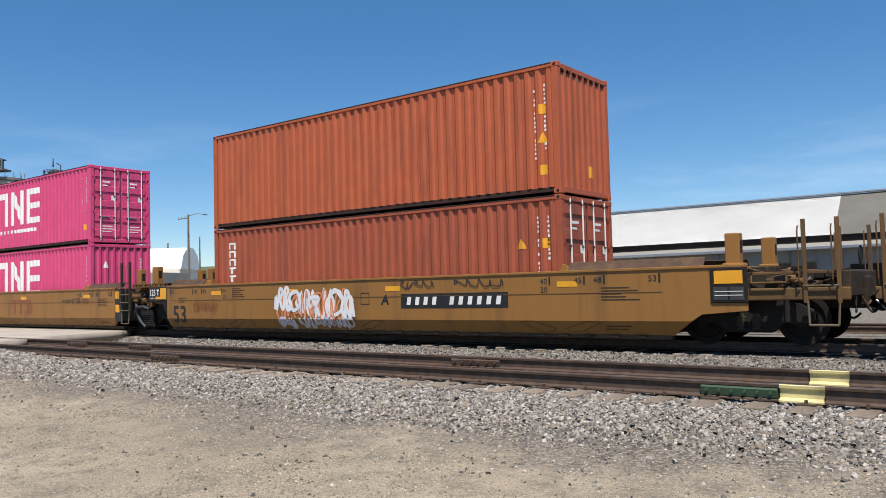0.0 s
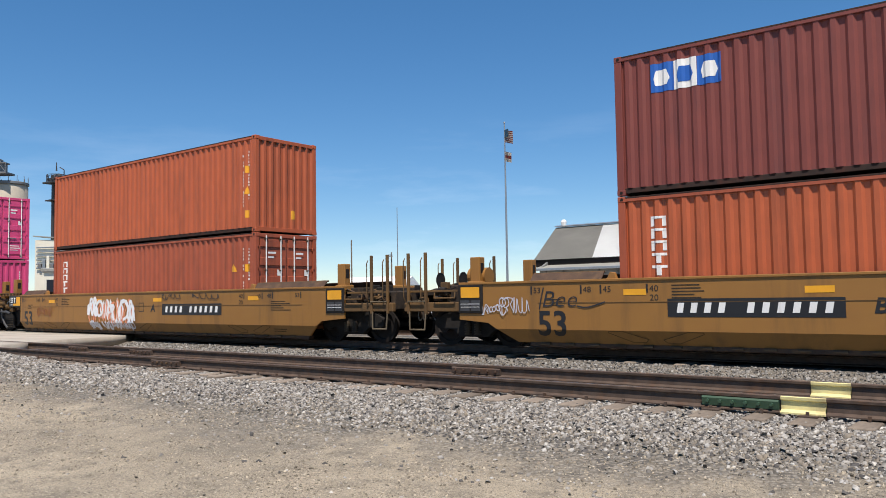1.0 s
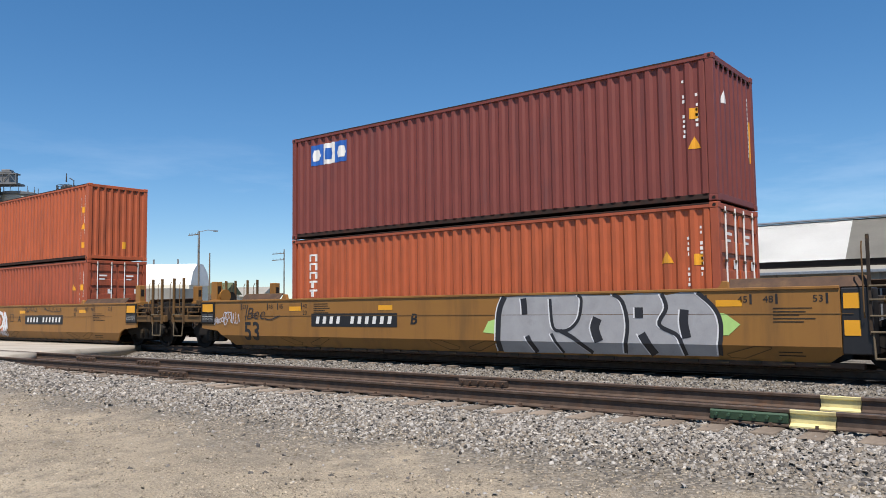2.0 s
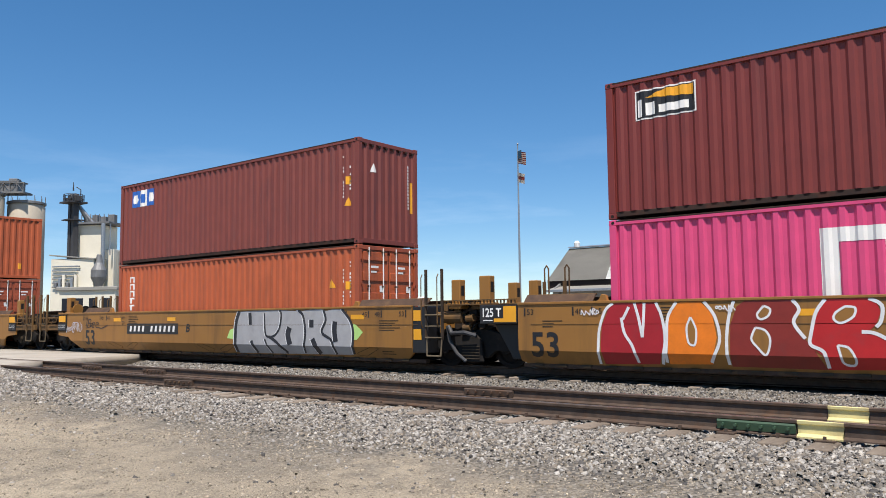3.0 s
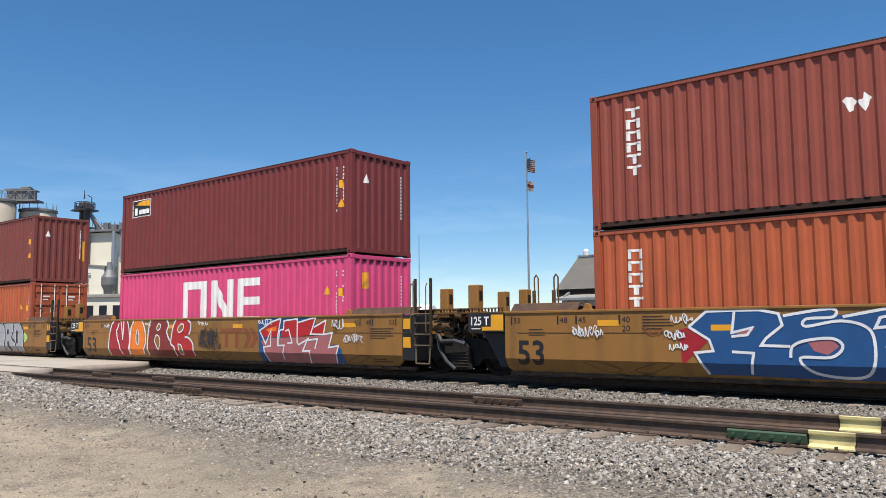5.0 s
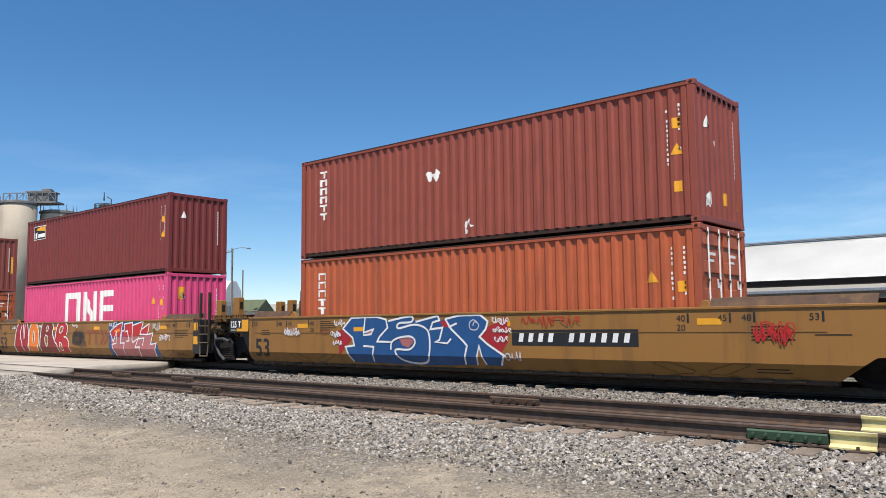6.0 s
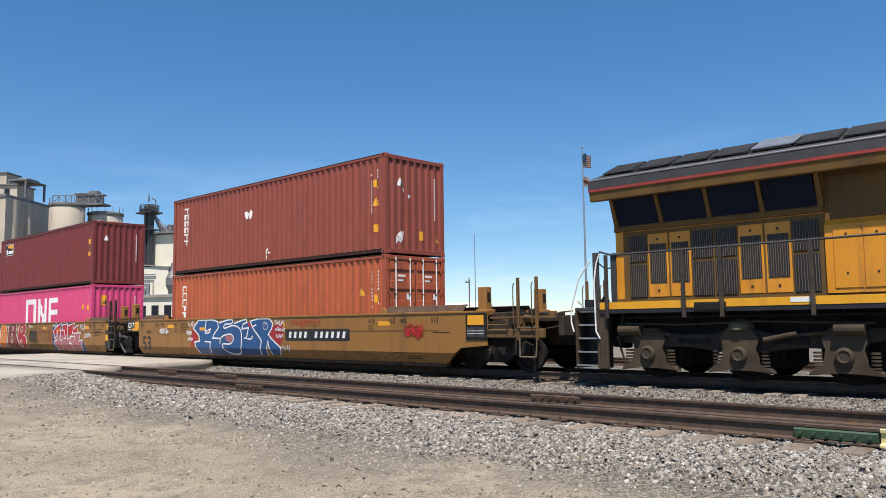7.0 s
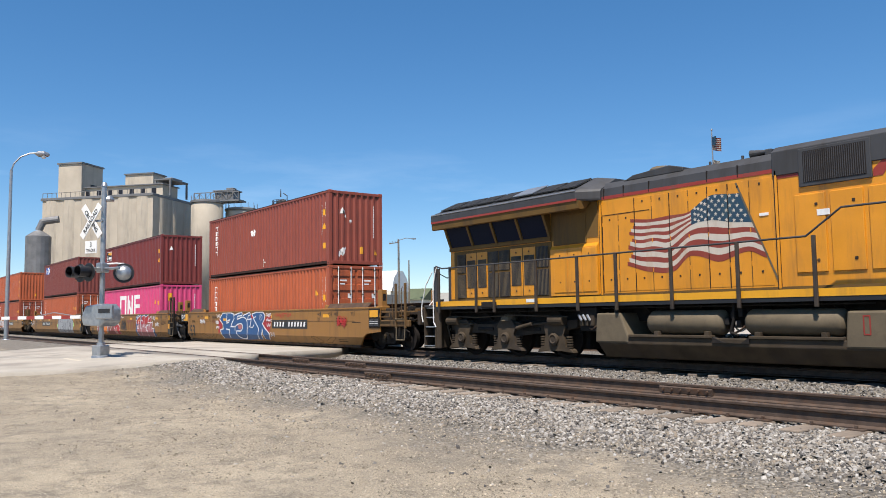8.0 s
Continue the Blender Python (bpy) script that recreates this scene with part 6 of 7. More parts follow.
        for dx in (-2.3, 2.0):
            part("brake_cylinder", rod((mid + dx - 0.25, 0.18, 0.98), (mid + dx + 0.25, 0.18, 0.98), 0.12, None, 14), "truck_grey", tr)
            part("brake_rod", rod((mid + dx, 0.2, 0.94), (mid + dx + (0.9 if dx < 0 else -0.9), 0.2, 0.88), 0.03, None, 8), "truck_grey", tr)
        for dx in (-0.95, 0.95):
            # black box on the frame's face imitates a shaded hollow
            part("frame_cavity", box(mid + dx - 0.34, mid + dx + 0.34, 0.27, 0.31, 0.70, 0.80, None, 0.02), "under", tr, "dark raised patch for the shade of a frame hollow")
        part("brake_pipe", pipe([(mid - 2.4, 0.16, 1.12), (mid - 1.2, 0.15, 1.08), (mid + 0.4, 0.15, 1.13), (mid + 2.4, 0.16, 1.08)], 0.018, 6), "truck_grey", tr)
        part("sand_pipe", pipe([(mid - 2.5, 0.25, 1.3), (mid - 2.62, 0.2, 0.8), (mid - 2.5, 0.3, 0.2)], 0.022, 6), "truck_grey", tr)
        part("frame_dome", lathe([(0.26, 0.98), (0.22, 1.10), (0.10, 1.17), (0.02, 1.18)], 14), "tank_tan", tr, "dusty tan spring cap").location = (mid, 0.36, 0)
        part("damper", rod((mid + 0.5, 0.16, 0.78), (mid + 1.1, 0.16, 0.9), 0.05, None, 10), "truck_grey", tr)
    # seams of the grey roof panels
    for x in (13.5, 14.12, 14.88, 16.45, 17.2):
        part("roof_seam", box(x, x + 0.022, HY - 0.012, HY + 0.03, 4.0, 4.26), "dark_gap", t)
    part("door_seam", box(13.45, 14.88, HY - 0.012, HY + 0.01, 3.57, 3.585), "dark_gap", t)
    # tank, air reservoirs and boxes
    low = [(0.02, 0.60), (0.02, 0.43), (0.30, 0.10), (LW - 0.30, 0.10), (LW - 0.02, 0.43), (LW - 0.02, 0.60)]
    part("fuel_tank", prism(low, 13.6, 20.45, "x", None, 0.02), "truck_grey", t, "dusty brown fuel tank")
    for ends in ([(13.52, 0.45), (13.58, 1.16), (14.3, 1.16), (14.52, 0.62), (14.52, 0.45)], [(19.52, 0.45), (19.58, 1.14), (20.42, 1.14), (20.5, 0.45)]):
        part("tank_end", prism(ends, 0.0, LW, "y", None, 0.04), "tank_tan", t, "dusty tan raised end of the tank")
    for a, b in ((14.54, 16.75), (17.6, 19.5)):
        part("tank_shelf", box(a, b, -0.02, 0.5, 0.595, 0.655, None, 0.012), "truck_grey", t)
    part("tank_notch", prism([(16.75, 0.5), (16.75, 0.63), (17.0, 0.52), (17.4, 0.50), (17.6, 0.63), (17.6, 0.5)], -0.005, 0.4, "y"), "under", t)
    for x, z in ((16.98, 0.95), (17.12, 1.08), (17.25, 0.9), (17.3, 1.12)):
        part("valve", box(x, x + 0.1, 0.12, 0.3, z - 0.08, z + 0.08, None, 0.02), "under", t)
    part("valve_pipe", pipe([(17.2, 0.15, 1.36), (17.2, 0.12, 1.0), (17.12, 0.12, 0.72), (17.3, 0.12, 0.66)], 0.03, 8), "under", t)
    for k in range(3):
        part("chain_light", rod((12.98 + 0.14 * k, 0.02, 1.12), (13.08 + 0.14 * k, 0.02, 0.98), 0.03, None, 8), "galv", t)
    for a, b in ((14.97, 16.97), (17.43, 19.49)):
        cy = lathe([(0.05, a), (0.2, a + 0.03), (0.27, a + 0.12), (0.27, b - 0.12), (0.2, b - 0.03), (0.05, b)], 22, "x")
        p = part("air_reservoir", cy, "tank_tan", t, "dusty tan air reservoir", True)
        p.location = (0, 0.3, 0.93)
        for x in (a + 0.35, b - 0.35):
            part("reservoir_strap", box(x - 0.06, x + 0.06, 0.0, 0.12, 0.6, 0.74, None, 0.01), "truck_grey", t)
    part("tank_mark", laid(flat([rect(19.86, 19.885, 0.70, 1.06), rect(19.97, 19.995, 0.70, 1.06), rect(19.885, 19.97, 0.70, 0.725), rect(19.885, 19.97, 1.035, 1.06)]), lambda x, z: -0.006), "loco_red", t)
    part("valve_cabinet", box(12.95, 13.5, 0.1, 0.5, 0.72, 1.3, None, 0.02), "under", t)
    for k in range(3):
        part("valve", box(12.98 + 0.17 * k, 13.1 + 0.17 * k, 0.04, 0.12, 0.85, 1.1, None, 0.015), "truck_grey", t)
    part("filler_cap", lathe([(0.07, 0), (0.07, 0.12), (0.05, 0.14)], 14), "truck_grey", t).location = (14.05, 0.2, 1.16)
    hoses(t, 17.1, 0.15, 0.85, 12)
    hoses(t, 13.2, 0.1, 0.95, 13)
    # plain cab that closes the far end
    part("cab", box(22.6, 26.2, 0.1, LW - 0.1, 1.47, 4.5, None, 0.05), "loco_yellow", t)
    part("nose", box(26.2, 28.0, 0.6, LW - 0.6, 1.47, 3.2, None, 0.1), "loco_yellow", t)
    flag_on_hood(t)
    return t


def flag_on_hood(t):
    """A waving flag painted on the doors: thirteen rippling stripes, a starred blue field, a slanted pole."""
    x0, xc, x1 = 14.2, 16.03, 18.0
    fine = np.linspace(13.9, 18.3, 89)

    def curve(xs, zs):
        raw = np.interp(fine, xs, zs)
        soft = np.convolve(np.pad(raw, 3, "edge"), np.ones(7) / 7, "valid")
        return lambda x: float(np.interp(x, fine, soft))
    top = curve((14.2, 14.9, 15.5, 15.95, 16.1, 16.5, 17.2, 18.0), (3.42, 3.34, 3.38, 3.37, 3.46, 3.72, 3.66, 3.6))
    foot = curve((14.2, 14.7, 15.3, 15.65, 15.85, 16.2, 16.7, 17.2, 17.45, 17.8), (2.30, 2.13, 2.05, 2.1, 2.42, 2.4, 2.2, 2.38, 2.44, 2.22))
    middle = curve((14.2, 14.6, 15.0, 15.4, 15.8, 16.1, 16.6, 17.0, 17.5, 18.0), (2.90, 2.78, 2.84, 2.72, 2.98, 3.14, 3.16, 3.06, 3.02, 2.86))

    def level(x, f):
        cut = 7 / 13
        if f < cut:
            return top(x) + (middle(x) - top(x)) * f / cut
        return middle(x) + (foot(x) - middle(x)) * (f - cut) / (1 - cut)
    M["flag_red"] = paint("faded_flag_red", (0.24, 0.042, 0.025), 0.45, (0.30, 0.16, 0.09), 0.25)
    M["flag_white"] = paint("faded_flag_white", (0.56, 0.50, 0.42), 0.45, (0.40, 0.28, 0.17), 0.35)
    M["flag_blue"] = paint("flag_blue", (0.016, 0.05, 0.085), 0.45, (0.04, 0.10, 0.12), 0.25)
    pole = Vector((17.17, 0, 3.88)), Vector((18.02, 0, 1.80))
    run = pole[1] - pole[0]

    def band(a, b, lo, hi):
        pts = list(np.linspace(a, b, 46))
        quads = [[(p, level(p, hi)), (q, level(q, hi)), (q, level(q, lo)), (p, level(p, lo))] for p, q in zip(pts, pts[1:])]
        own = flat(quads)
        # nothing flies past the pole
        bmesh.ops.bisect_plane(own, geom=own.verts[:] + own.edges[:] + own.faces[:], plane_co=pole[0], plane_no=(-run.z, 0, run.x), clear_outer=True)
        return own
    for k in range(13):
        start = x0 + 0.05 * ((k * 7) % 4) + 0.12 * (1 - k / 12)
        on_hood(t, band(start, 17.8, k / 13, (k + 1) / 13), "flag_white" if k % 2 else "flag_red", "flag_stripe", "", 0.0105)
    on_hood(t, band(xc, 17.9, 0.0, 7 / 13), "flag_blue", "flag_field", "dark blue starred field", 0.0125)
    for r in range(6):
        for c in range(9):
            x = xc + 0.1 + c * 0.175 + (0.087 if r % 2 else 0)
            z = level(x, (0.07 + 0.172 * r) * 7 / 13)
            if x > 17.08 + (3.88 - z) * 0.41:
                continue
            s = 0.05
            star = [(x + s * (1 if i % 2 == 0 else 0.45) * math.sin(math.tau * i / 10), z + s * (1 if i % 2 == 0 else 0.45) * math.cos(math.tau * i / 10)) for i in range(10)]
            on_hood(t, flat([star]), "flag_white", "flag_star", "", 0.0145)
    on_hood(t, flat(stroke([(17.17, 3.88), (18.02, 1.80)], 0.04)), "tank_tan", "flag_pole", "", 0.015)


locomotive()
# ---- buildings behind ----


def grain_elevator():
    t = thing("grain_elevator", "tall weathered concrete grain elevator with rounded bins", "building", m=pose(-143.1, 45.0, 0, 0, 0, 39.7))
    # front face runs along -x from the corner at the origin; depth runs along +y
    L, Dp, Ht = 22.5, 13.5, 23.4
    part("bin_block", box(-L, 0.3, -0.5, Dp, 0, Ht), "concrete", t)
    for k in range(6):
        x = -L + (k + 0.5) * L / 6
        part("bin", lathe([(L / 12 + 0.12, 0), (L / 12 + 0.12, Ht - 0.1)], 28), "concrete", t, "rounded concrete bin").location = (x, 1.1, 0)
    for k in range(3):
        part("bin", lathe([(1.4, 0), (1.4, Ht - 0.12)], 24), "concrete", t).location = (-0.75, 2.3 + 4.2 * k, 0)
    part("roof_slab", box(-L - 0.3, 0.4, -0.7, Dp + 0.3, Ht, Ht + 0.5, None, 0.05), "steel_far", t)
    g = part("gallery", box(-L + 5.5, 0.0, 3.0, 8.0, Ht + 0.5, Ht + 2.6, None, 0.05), "concrete", t, "roof gallery")
    for k in range(7):
        x = -L + 6.5 + k * 2.3
        part("window", box(x, x + 0.9, 2.93, 3.02, Ht + 1.0, Ht + 2.0), "glass_dark", g)
    part("gallery_roof", box(-L + 5.3, 0.2, 2.7, 8.3, Ht + 2.6, Ht + 2.8), "steel_far", t)
    h = part("headhouse", box(-L + 1.2, -L + 6.2, 2.0, 8.2, Ht, Ht + 7.2, None, 0.06), "concrete", t, "tall headhouse")
    part("window", box(-L + 6.19, -L + 6.26, 4.6, 6.4, Ht + 2.2, Ht + 3.6), "glass_dark", h)
    part("cornice", box(-L + 1.0, -L + 6.4, 1.8, 8.4, Ht + 7.2, Ht + 7.5), "steel_far", h)
    part("penthouse", box(-9.5, -3.6, 5.5, 9.5, Ht + 2.8, Ht + 5.2, None, 0.05), "concrete", t)
    part("penthouse_roof", box(-9.7, -3.4, 5.3, 9.7, Ht + 5.2, Ht + 5.45), "steel_far", t)
    part("loader_frame", box(-1.8, 1.6, 3.0, 9.0, Ht + 3.4, Ht + 3.65), "steel_far", t)
    for x, y in ((-1.6, 3.2), (1.4, 3.2), (-1.6, 8.8), (1.4, 8.8)):
        part("frame_leg", box(x - 0.15, x + 0.15, y - 0.15, y + 0.15, Ht + 0.5, Ht + 3.4), "steel_far", t)
    part("loader_head", box(-1.0, 1.0, 4.5, 8.0, Ht + 3.7, Ht + 4.1, None, 0.1), "steel_far", t)
    for k in range(24):
        x = -L + k * L / 23
        part("railing_post", rod((x, -0.5, Ht + 0.5), (x, -0.5, Ht + 1.4), 0.05, None, 5), "steel_far", t)
    part("railing", rod((-L, -0.5, Ht + 1.4), (0, -0.5, Ht + 1.4), 0.05, None, 5), "steel_far", t)


def far_silo(x, y, r, h, label):
    t = thing("silo", label, "silo", "concrete silos", m=pose(x, y, 0))
    part("drum", lathe([(r, 0), (r, h - 0.4), (r - 0.2, h)], 36), "concrete", t, "", True)
    part("rim", lathe([(r + 0.15, h), (r + 0.15, h + 0.35), (r - 0.3, h + 0.5)], 36), "steel_far", t)
    for k in range(14):
        a = math.tau * k / 14
        part("railing_post", rod((r * math.cos(a), r * math.sin(a), h + 0.4), (r * math.cos(a), r * math.sin(a), h + 1.4), 0.05, None, 5), "steel_far", t)


grain_elevator()
far_silo(-140.0, 53.8, 2.85, 22.3, "pale concrete silo beside the grain elevator")
far_silo(-139.0, 60.0, 2.9, 21.2, "pale concrete silo with a railed roof")
b = thing("silo_gallery", "steel conveyor gallery bridging the silo tops", "gallery", m=pose(-141.0, 53.0, 22.6, 0, 0, 39.7))
part("deck", box(-1.5, 7.5, 0, 3.0, 0.0, 0.3), "steel_far", b)
part("housing", box(2.6, 6.4, 0.2, 2.8, 0.3, 1.9, None, 0.05), "steel_far", b)
for k in range(9):
    part("truss_post", rod((-1.4 + 1.1 * k, 0.05, 0.3), (-1.4 + 1.1 * k, 0.05, 1.7), 0.07, None, 6), "steel_far", b)
    if k < 8:
        part("truss_brace", rod((-1.4 + 1.1 * k, 0.05, 0.3 + 1.4 * (k % 2)), (-0.3 + 1.1 * k, 0.05, 1.7 - 1.4 * (k % 2)), 0.05, None, 6), "steel_far", b)
part("truss_rail", box(-1.5, 7.5, 0.0, 0.12, 1.65, 1.8), "steel_far", b)
part("housing_roof", box(2.3, 6.7, 0.0, 3.0, 1.9, 2.1), "steel_far", b)
part("loader_head", box(4.6, 6.0, 0.8, 2.2, 2.1, 2.6, None, 0.08), "steel_far", b)
b = thing("dust_hopper", "grey steel dust hopper on the elevator's side", "hopper", m=pose(-147.6, 27.4, 0))
part("bin", lathe([(0.9, 0), (2.0, 3.0), (2.0, 15.6), (0.6, 16.6)], 20), "steel_far", b)
part("duct", pipe([(0, 0, 16.6), (0.3, 0.6, 18.2), (1.4, 2.8, 18.6)], 0.6, 12), "steel_far", b)


def leg_tower():
    t = thing("elevator_leg", "dark steel bucket elevator leg with a platform head", "tower", m=pose(-107.8, 52.8, 0))
    for x in (-0.5, 0.5):
        part("leg_casing", box(x - 0.32, x + 0.32, -0.35, 0.35, 0, 18.2), "loco_grey", t)
    part("platform", box(-1.35, 1.35, -1.35, 1.35, 17.6, 17.8), "loco_grey", t)
    for x in (-0.5, 0.5):
        part("head", lathe([(0.42, -0.35), (0.5, 0.0), (0.42, 0.35)], 16, "y"), "loco_grey", t).location = (x, 0, 18.5)
    for z in (18.2, 18.8):
        part("railing", pipe([(1.3 * math.cos(math.tau * k / 12), 1.3 * math.sin(math.tau * k / 12), z) for k in range(13)], 0.04, 5), "loco_grey", t)
    part("drive_guard", box(0.75, 1.5, -0.5, 0.4, 17.8, 18.6, None, 0.05), "loco_grey", t)
    part("davit", pipe([(0.9, 0.5, 17.8), (0.9, 0.5, 19.5), (0.3, 0.2, 19.9)], 0.07, 6), "loco_grey", t)
    part("lower_platform", box(-1.1, 1.1, -1.1, 1.1, 15.2, 15.35), "loco_grey", t)
    part("motor", box(-1.6, -0.9, -0.4, 0.4, 17.8, 18.5, None, 0.05), "loco_grey", t)
    part("mast", rod((-0.2, 0, 19.4), (-0.2, 0, 20.6), 0.12, 0.05, 6), "loco_grey", t)
    for k in range(12):
        a = math.tau * k / 12
        part("railing_post", rod((1.3 * math.cos(a), 1.3 * math.sin(a), 17.8), (1.3 * math.cos(a), 1.3 * math.sin(a), 18.8), 0.05, None, 5), "loco_grey", t)
    for k, (x, y) in enumerate(((1.5, 2.4), (2.6, 3.4), (0.8, 3.6))):
        part("spout", rod((0.3, 0.4, 17.6), (x, y, 13.8 - k), 0.2, None, 8), "galv", t)


leg_tower()


def cream_plant():
    t = thing("feed_mill", "cream-painted mill buildings with pipes and platforms", "building", m=pose(-105.4, 56.0, 0, 0, 0, 28.0))
    part("main_block", box(-3.2, 0.5, -1.2, 2.4, 0, 14.6, None, 0.04), "cream", t)
    part("top_platform", box(-3.7, 2.0, -1.9, 2.8, 14.7, 14.95), "steel_far", t)
    for k in range(9):
        x = -3.6 + k * 0.68
        part("platform_post", rod((x, -1.8, 14.95), (x, -1.8, 16.0), 0.06, None, 5), "steel_far", t)
    for k in range(4):
        part("roof_fan", box(-3.2 + k * 1.3, -2.4 + k * 1.3, 0.0, 0.8, 14.95, 15.9 + 0.25 * (k % 2), None, 0.05), "steel_far", t)
    part("downpipe", rod((1.1, -1.8, 8.0), (1.1, -1.8, 14.7), 0.28, None, 10), "galv", t)
    part("downpipe", rod((1.9, -1.4, 10.4), (1.9, -1.4, 14.7), 0.1, None, 8), "galv", t)
    part("annex", box(0.5, 2.0, -0.6, 3.2, 0, 11.2, None, 0.04), "cream", t)
    part("annex_back", box(2.0, 3.2, 0.4, 3.4, 0, 11.0, None, 0.04), "shed_wall", t)
    part("lower_block", box(-5.4, 1.0, -3.6, -1.2, 0, 9.8, None, 0.04), "cream", t, "cream lower block with a dark eave")
    part("lower_roof", prism([(-5.6, 10.4), (1.2, 9.8), (1.2, 9.65), (-5.6, 10.25)], -3.8, -1.0, "y"), "grey_roof", t)
    part("cyclone", lathe([(0.3, 5.6), (1.0, 7.2), (1.0, 8.2), (0.5, 9.2), (0.3, 10.3)], 18), "steel_far", t).location = (1.4, -3.0, 0)
    part("canopy", box(-3.4, 5.6, -5.2, -2.8, 5.4, 5.9, None, 0.08), "grey_roof", t)
    part("canopy_wall", box(-3.0, 5.2, -4.9, -3.0, 0, 5.4), "cream", t)
    for k in range(4):
        x = -2.6 + k * 2.0
        part("bay_opening", box(x, x + 1.1, -4.96, -4.88, 1.0, 4.4), "glass_dark", t)
    for k in range(6):
        z = 6.0 + 0.55 * k
        part("valve_stack", box(-4.6 + 0.6 * k, -4.2 + 0.6 * k, -4.0, -3.7, 5.9, 6.6 + 0.5 * (k % 3), None, 0.04), ("steel_far", "galv", "cream")[k % 3], t)
        part("pipe_run", rod((-5.0, -3.8, z), (-2.4 + 0.3 * k, -3.8, z), 0.1, None, 6), "galv", t)
    part("low_wing", box(4.4, 12.0, -1.0, 6.0, 0, 4.5, None, 0.04), "grey_roof", t)


cream_plant()


def white_store(x, y, w, d, h, rz, label):
    t = thing("storage_building", label, "building", m=pose(x, y, 0, 0, 0, rz))
    part("wall", box(-w / 2, w / 2, 0, d, 0, h * 0.62), "cream", t)
    prof = [(0, h * 0.62), (d * 0.12, h * 0.86), (d * 0.35, h), (d * 0.65, h), (d * 0.88, h * 0.86), (d, h * 0.62)]
    part("roof", prism(prof, -w / 2 - 0.2, w / 2 + 0.2), "white_roof", t, "rounded white metal roof")
    for k in range(2):
        x0 = -w / 2 + 2.0 + k * w / 2.4
        part("vent", rod((x0, d * 0.5, h), (x0, d * 0.5, h + 0.8), 0.12, None, 6), "steel_far", t)


white_store(-102.8, 64.0, 9.0, 7.0, 8.3, 33, "white round-roofed storage building behind the yard")


def shed():
    """Long low metal shed; its ridge runs along the tracks. The middle of the roof is new white sheet."""
    t = thing("shed", "long metal shed with a grey and white roof", "building", m=pose(0, 0, 0))
    yr, ye, yb = 70.0, 60.0, 80.0
    zr, ze = 8.15, 3.75
    a, b = -39.85, 26.0

    def slab(x0, x1, y0, z0, y1, z1, mat, lean0=0.0, lean1=0.0, up=0.0, label=""):
        bm = bmesh.new()
        v = [bm.verts.new(p) for p in ((x0 + lean0, y0, z0 + up), (x1 + lean1, y0, z0 + up), (x1, y1, z1 + up), (x0, y1, z1 + up))]
        bm.faces.new(v)
        bmesh.ops.solidify(bm, geom=bm.faces[:], thickness=0.12)
        bmesh.ops.recalc_face_normals(bm, faces=bm.faces[:])
        return part("roof_slope", bm, mat, t, label)
    low = 4.55
    slab(a, -34.6, ye + 1.6, low, yr, zr, "grey_roof", 2.4, 3.0, label="weathered grey roof sheets")
    slab(-34.6, -13.4, ye + 1.6, low, yr, zr, "white_roof", 3.0, 1.0, label="new white roof sheets")
    slab(-13.4, b, ye + 1.6, low, yr, zr, "grey_roof", 1.0, 0.0, label="weathered grey roof sheets")
    slab(a, b, yb, ze, yr, zr, "grey_roof")
    part("ridge_cap", prism([(yr - 0.4, zr + 0.06), (yr, zr + 0.2), (yr + 0.4, zr + 0.06)], a, b), "galv", t)
    part("eave_shadow_gap", box(a + 2.4, b, ye + 1.75, ye + 2.0, 3.9, 4.6), "dark_gap", t)
    part("lower_eave", prism([(ye, 3.55), (ye, 3.7), (ye + 2.0, 4.1), (ye + 2.0, 3.95)], a + 3.3, b), "grey_roof", t)
    part("gutter", box(a + 3.3, b, ye - 0.15, ye, 3.5, 3.72, None, 0.03), "galv", t)
    part("front_wall", box(a + 3.6, b, ye + 0.6, ye + 0.8, 0, 3.6), "shed_wall", t)
    bm = prism([(ye + 0.8, 0), (ye + 0.8, 3.9), (yr, zr - 0.1), (yb - 0.6, 3.9), (yb - 0.6, 0)], a + 3.6, a + 3.8)
    part("gable_wall", bm, "shed_wall", t)
    for k in range(36):
        x = a + 4.2 + k * 1.7
        part("wall_post", box(x, x + 0.12, ye + 0.5, ye + 0.6, 0, 3.5), "steel_far", t)
    for k in range(10):
        x = a + 7 + k * 5.4
        part("opening", box(x, x + 2.6, ye + 0.55, ye + 0.62, 0.4, 2.4), "dark_gap", t, "dark open bay")
    part("roof_vent", lathe([(0.25, 0), (0.3, 0.4), (0.15, 0.6)], 12), "white", t).location = (a + 0.9, yr, zr + 0.15)
    part("roof_vent", lathe([(0.3, 0), (0.4, 0.4), (0.15, 0.7)], 12), "steel_far", t).location = (-9.0, yr, zr + 0.15)


shed()


def shop(x, y, w, d, h, rz, mat, label):
    t = thing("low_building", label, "building", m=pose(x, y, 0, 0, 0, rz))
    part("wall", box(-w / 2, w / 2, 0, d, 0, h), "cream", t)
    part("roof", prism([(-0.4, h), (d / 2, h * 1.5), (d + 0.4, h)], -w / 2 - 0.4, w / 2 + 0.4), mat, t)
    for k in range(3):
        part("window", box(-w / 2 + 1 + k * w / 3.5, -w / 2 + 2 + k * w / 3.5, -0.05, 0.02, h * 0.4, h * 0.8), "glass_dark", t)


shop(-118, 81, 9, 7, 4.2, 30, "far_green", "low house with an olive roof beyond the yard")
shop(-150, 112, 14, 9, 4.5, 25, "grey_roof", "low grey-roofed building far beyond the tracks")
shop(-120, 128, 16, 9, 4.0, 20, "white_roof", "low white-roofed building far beyond the tracks")


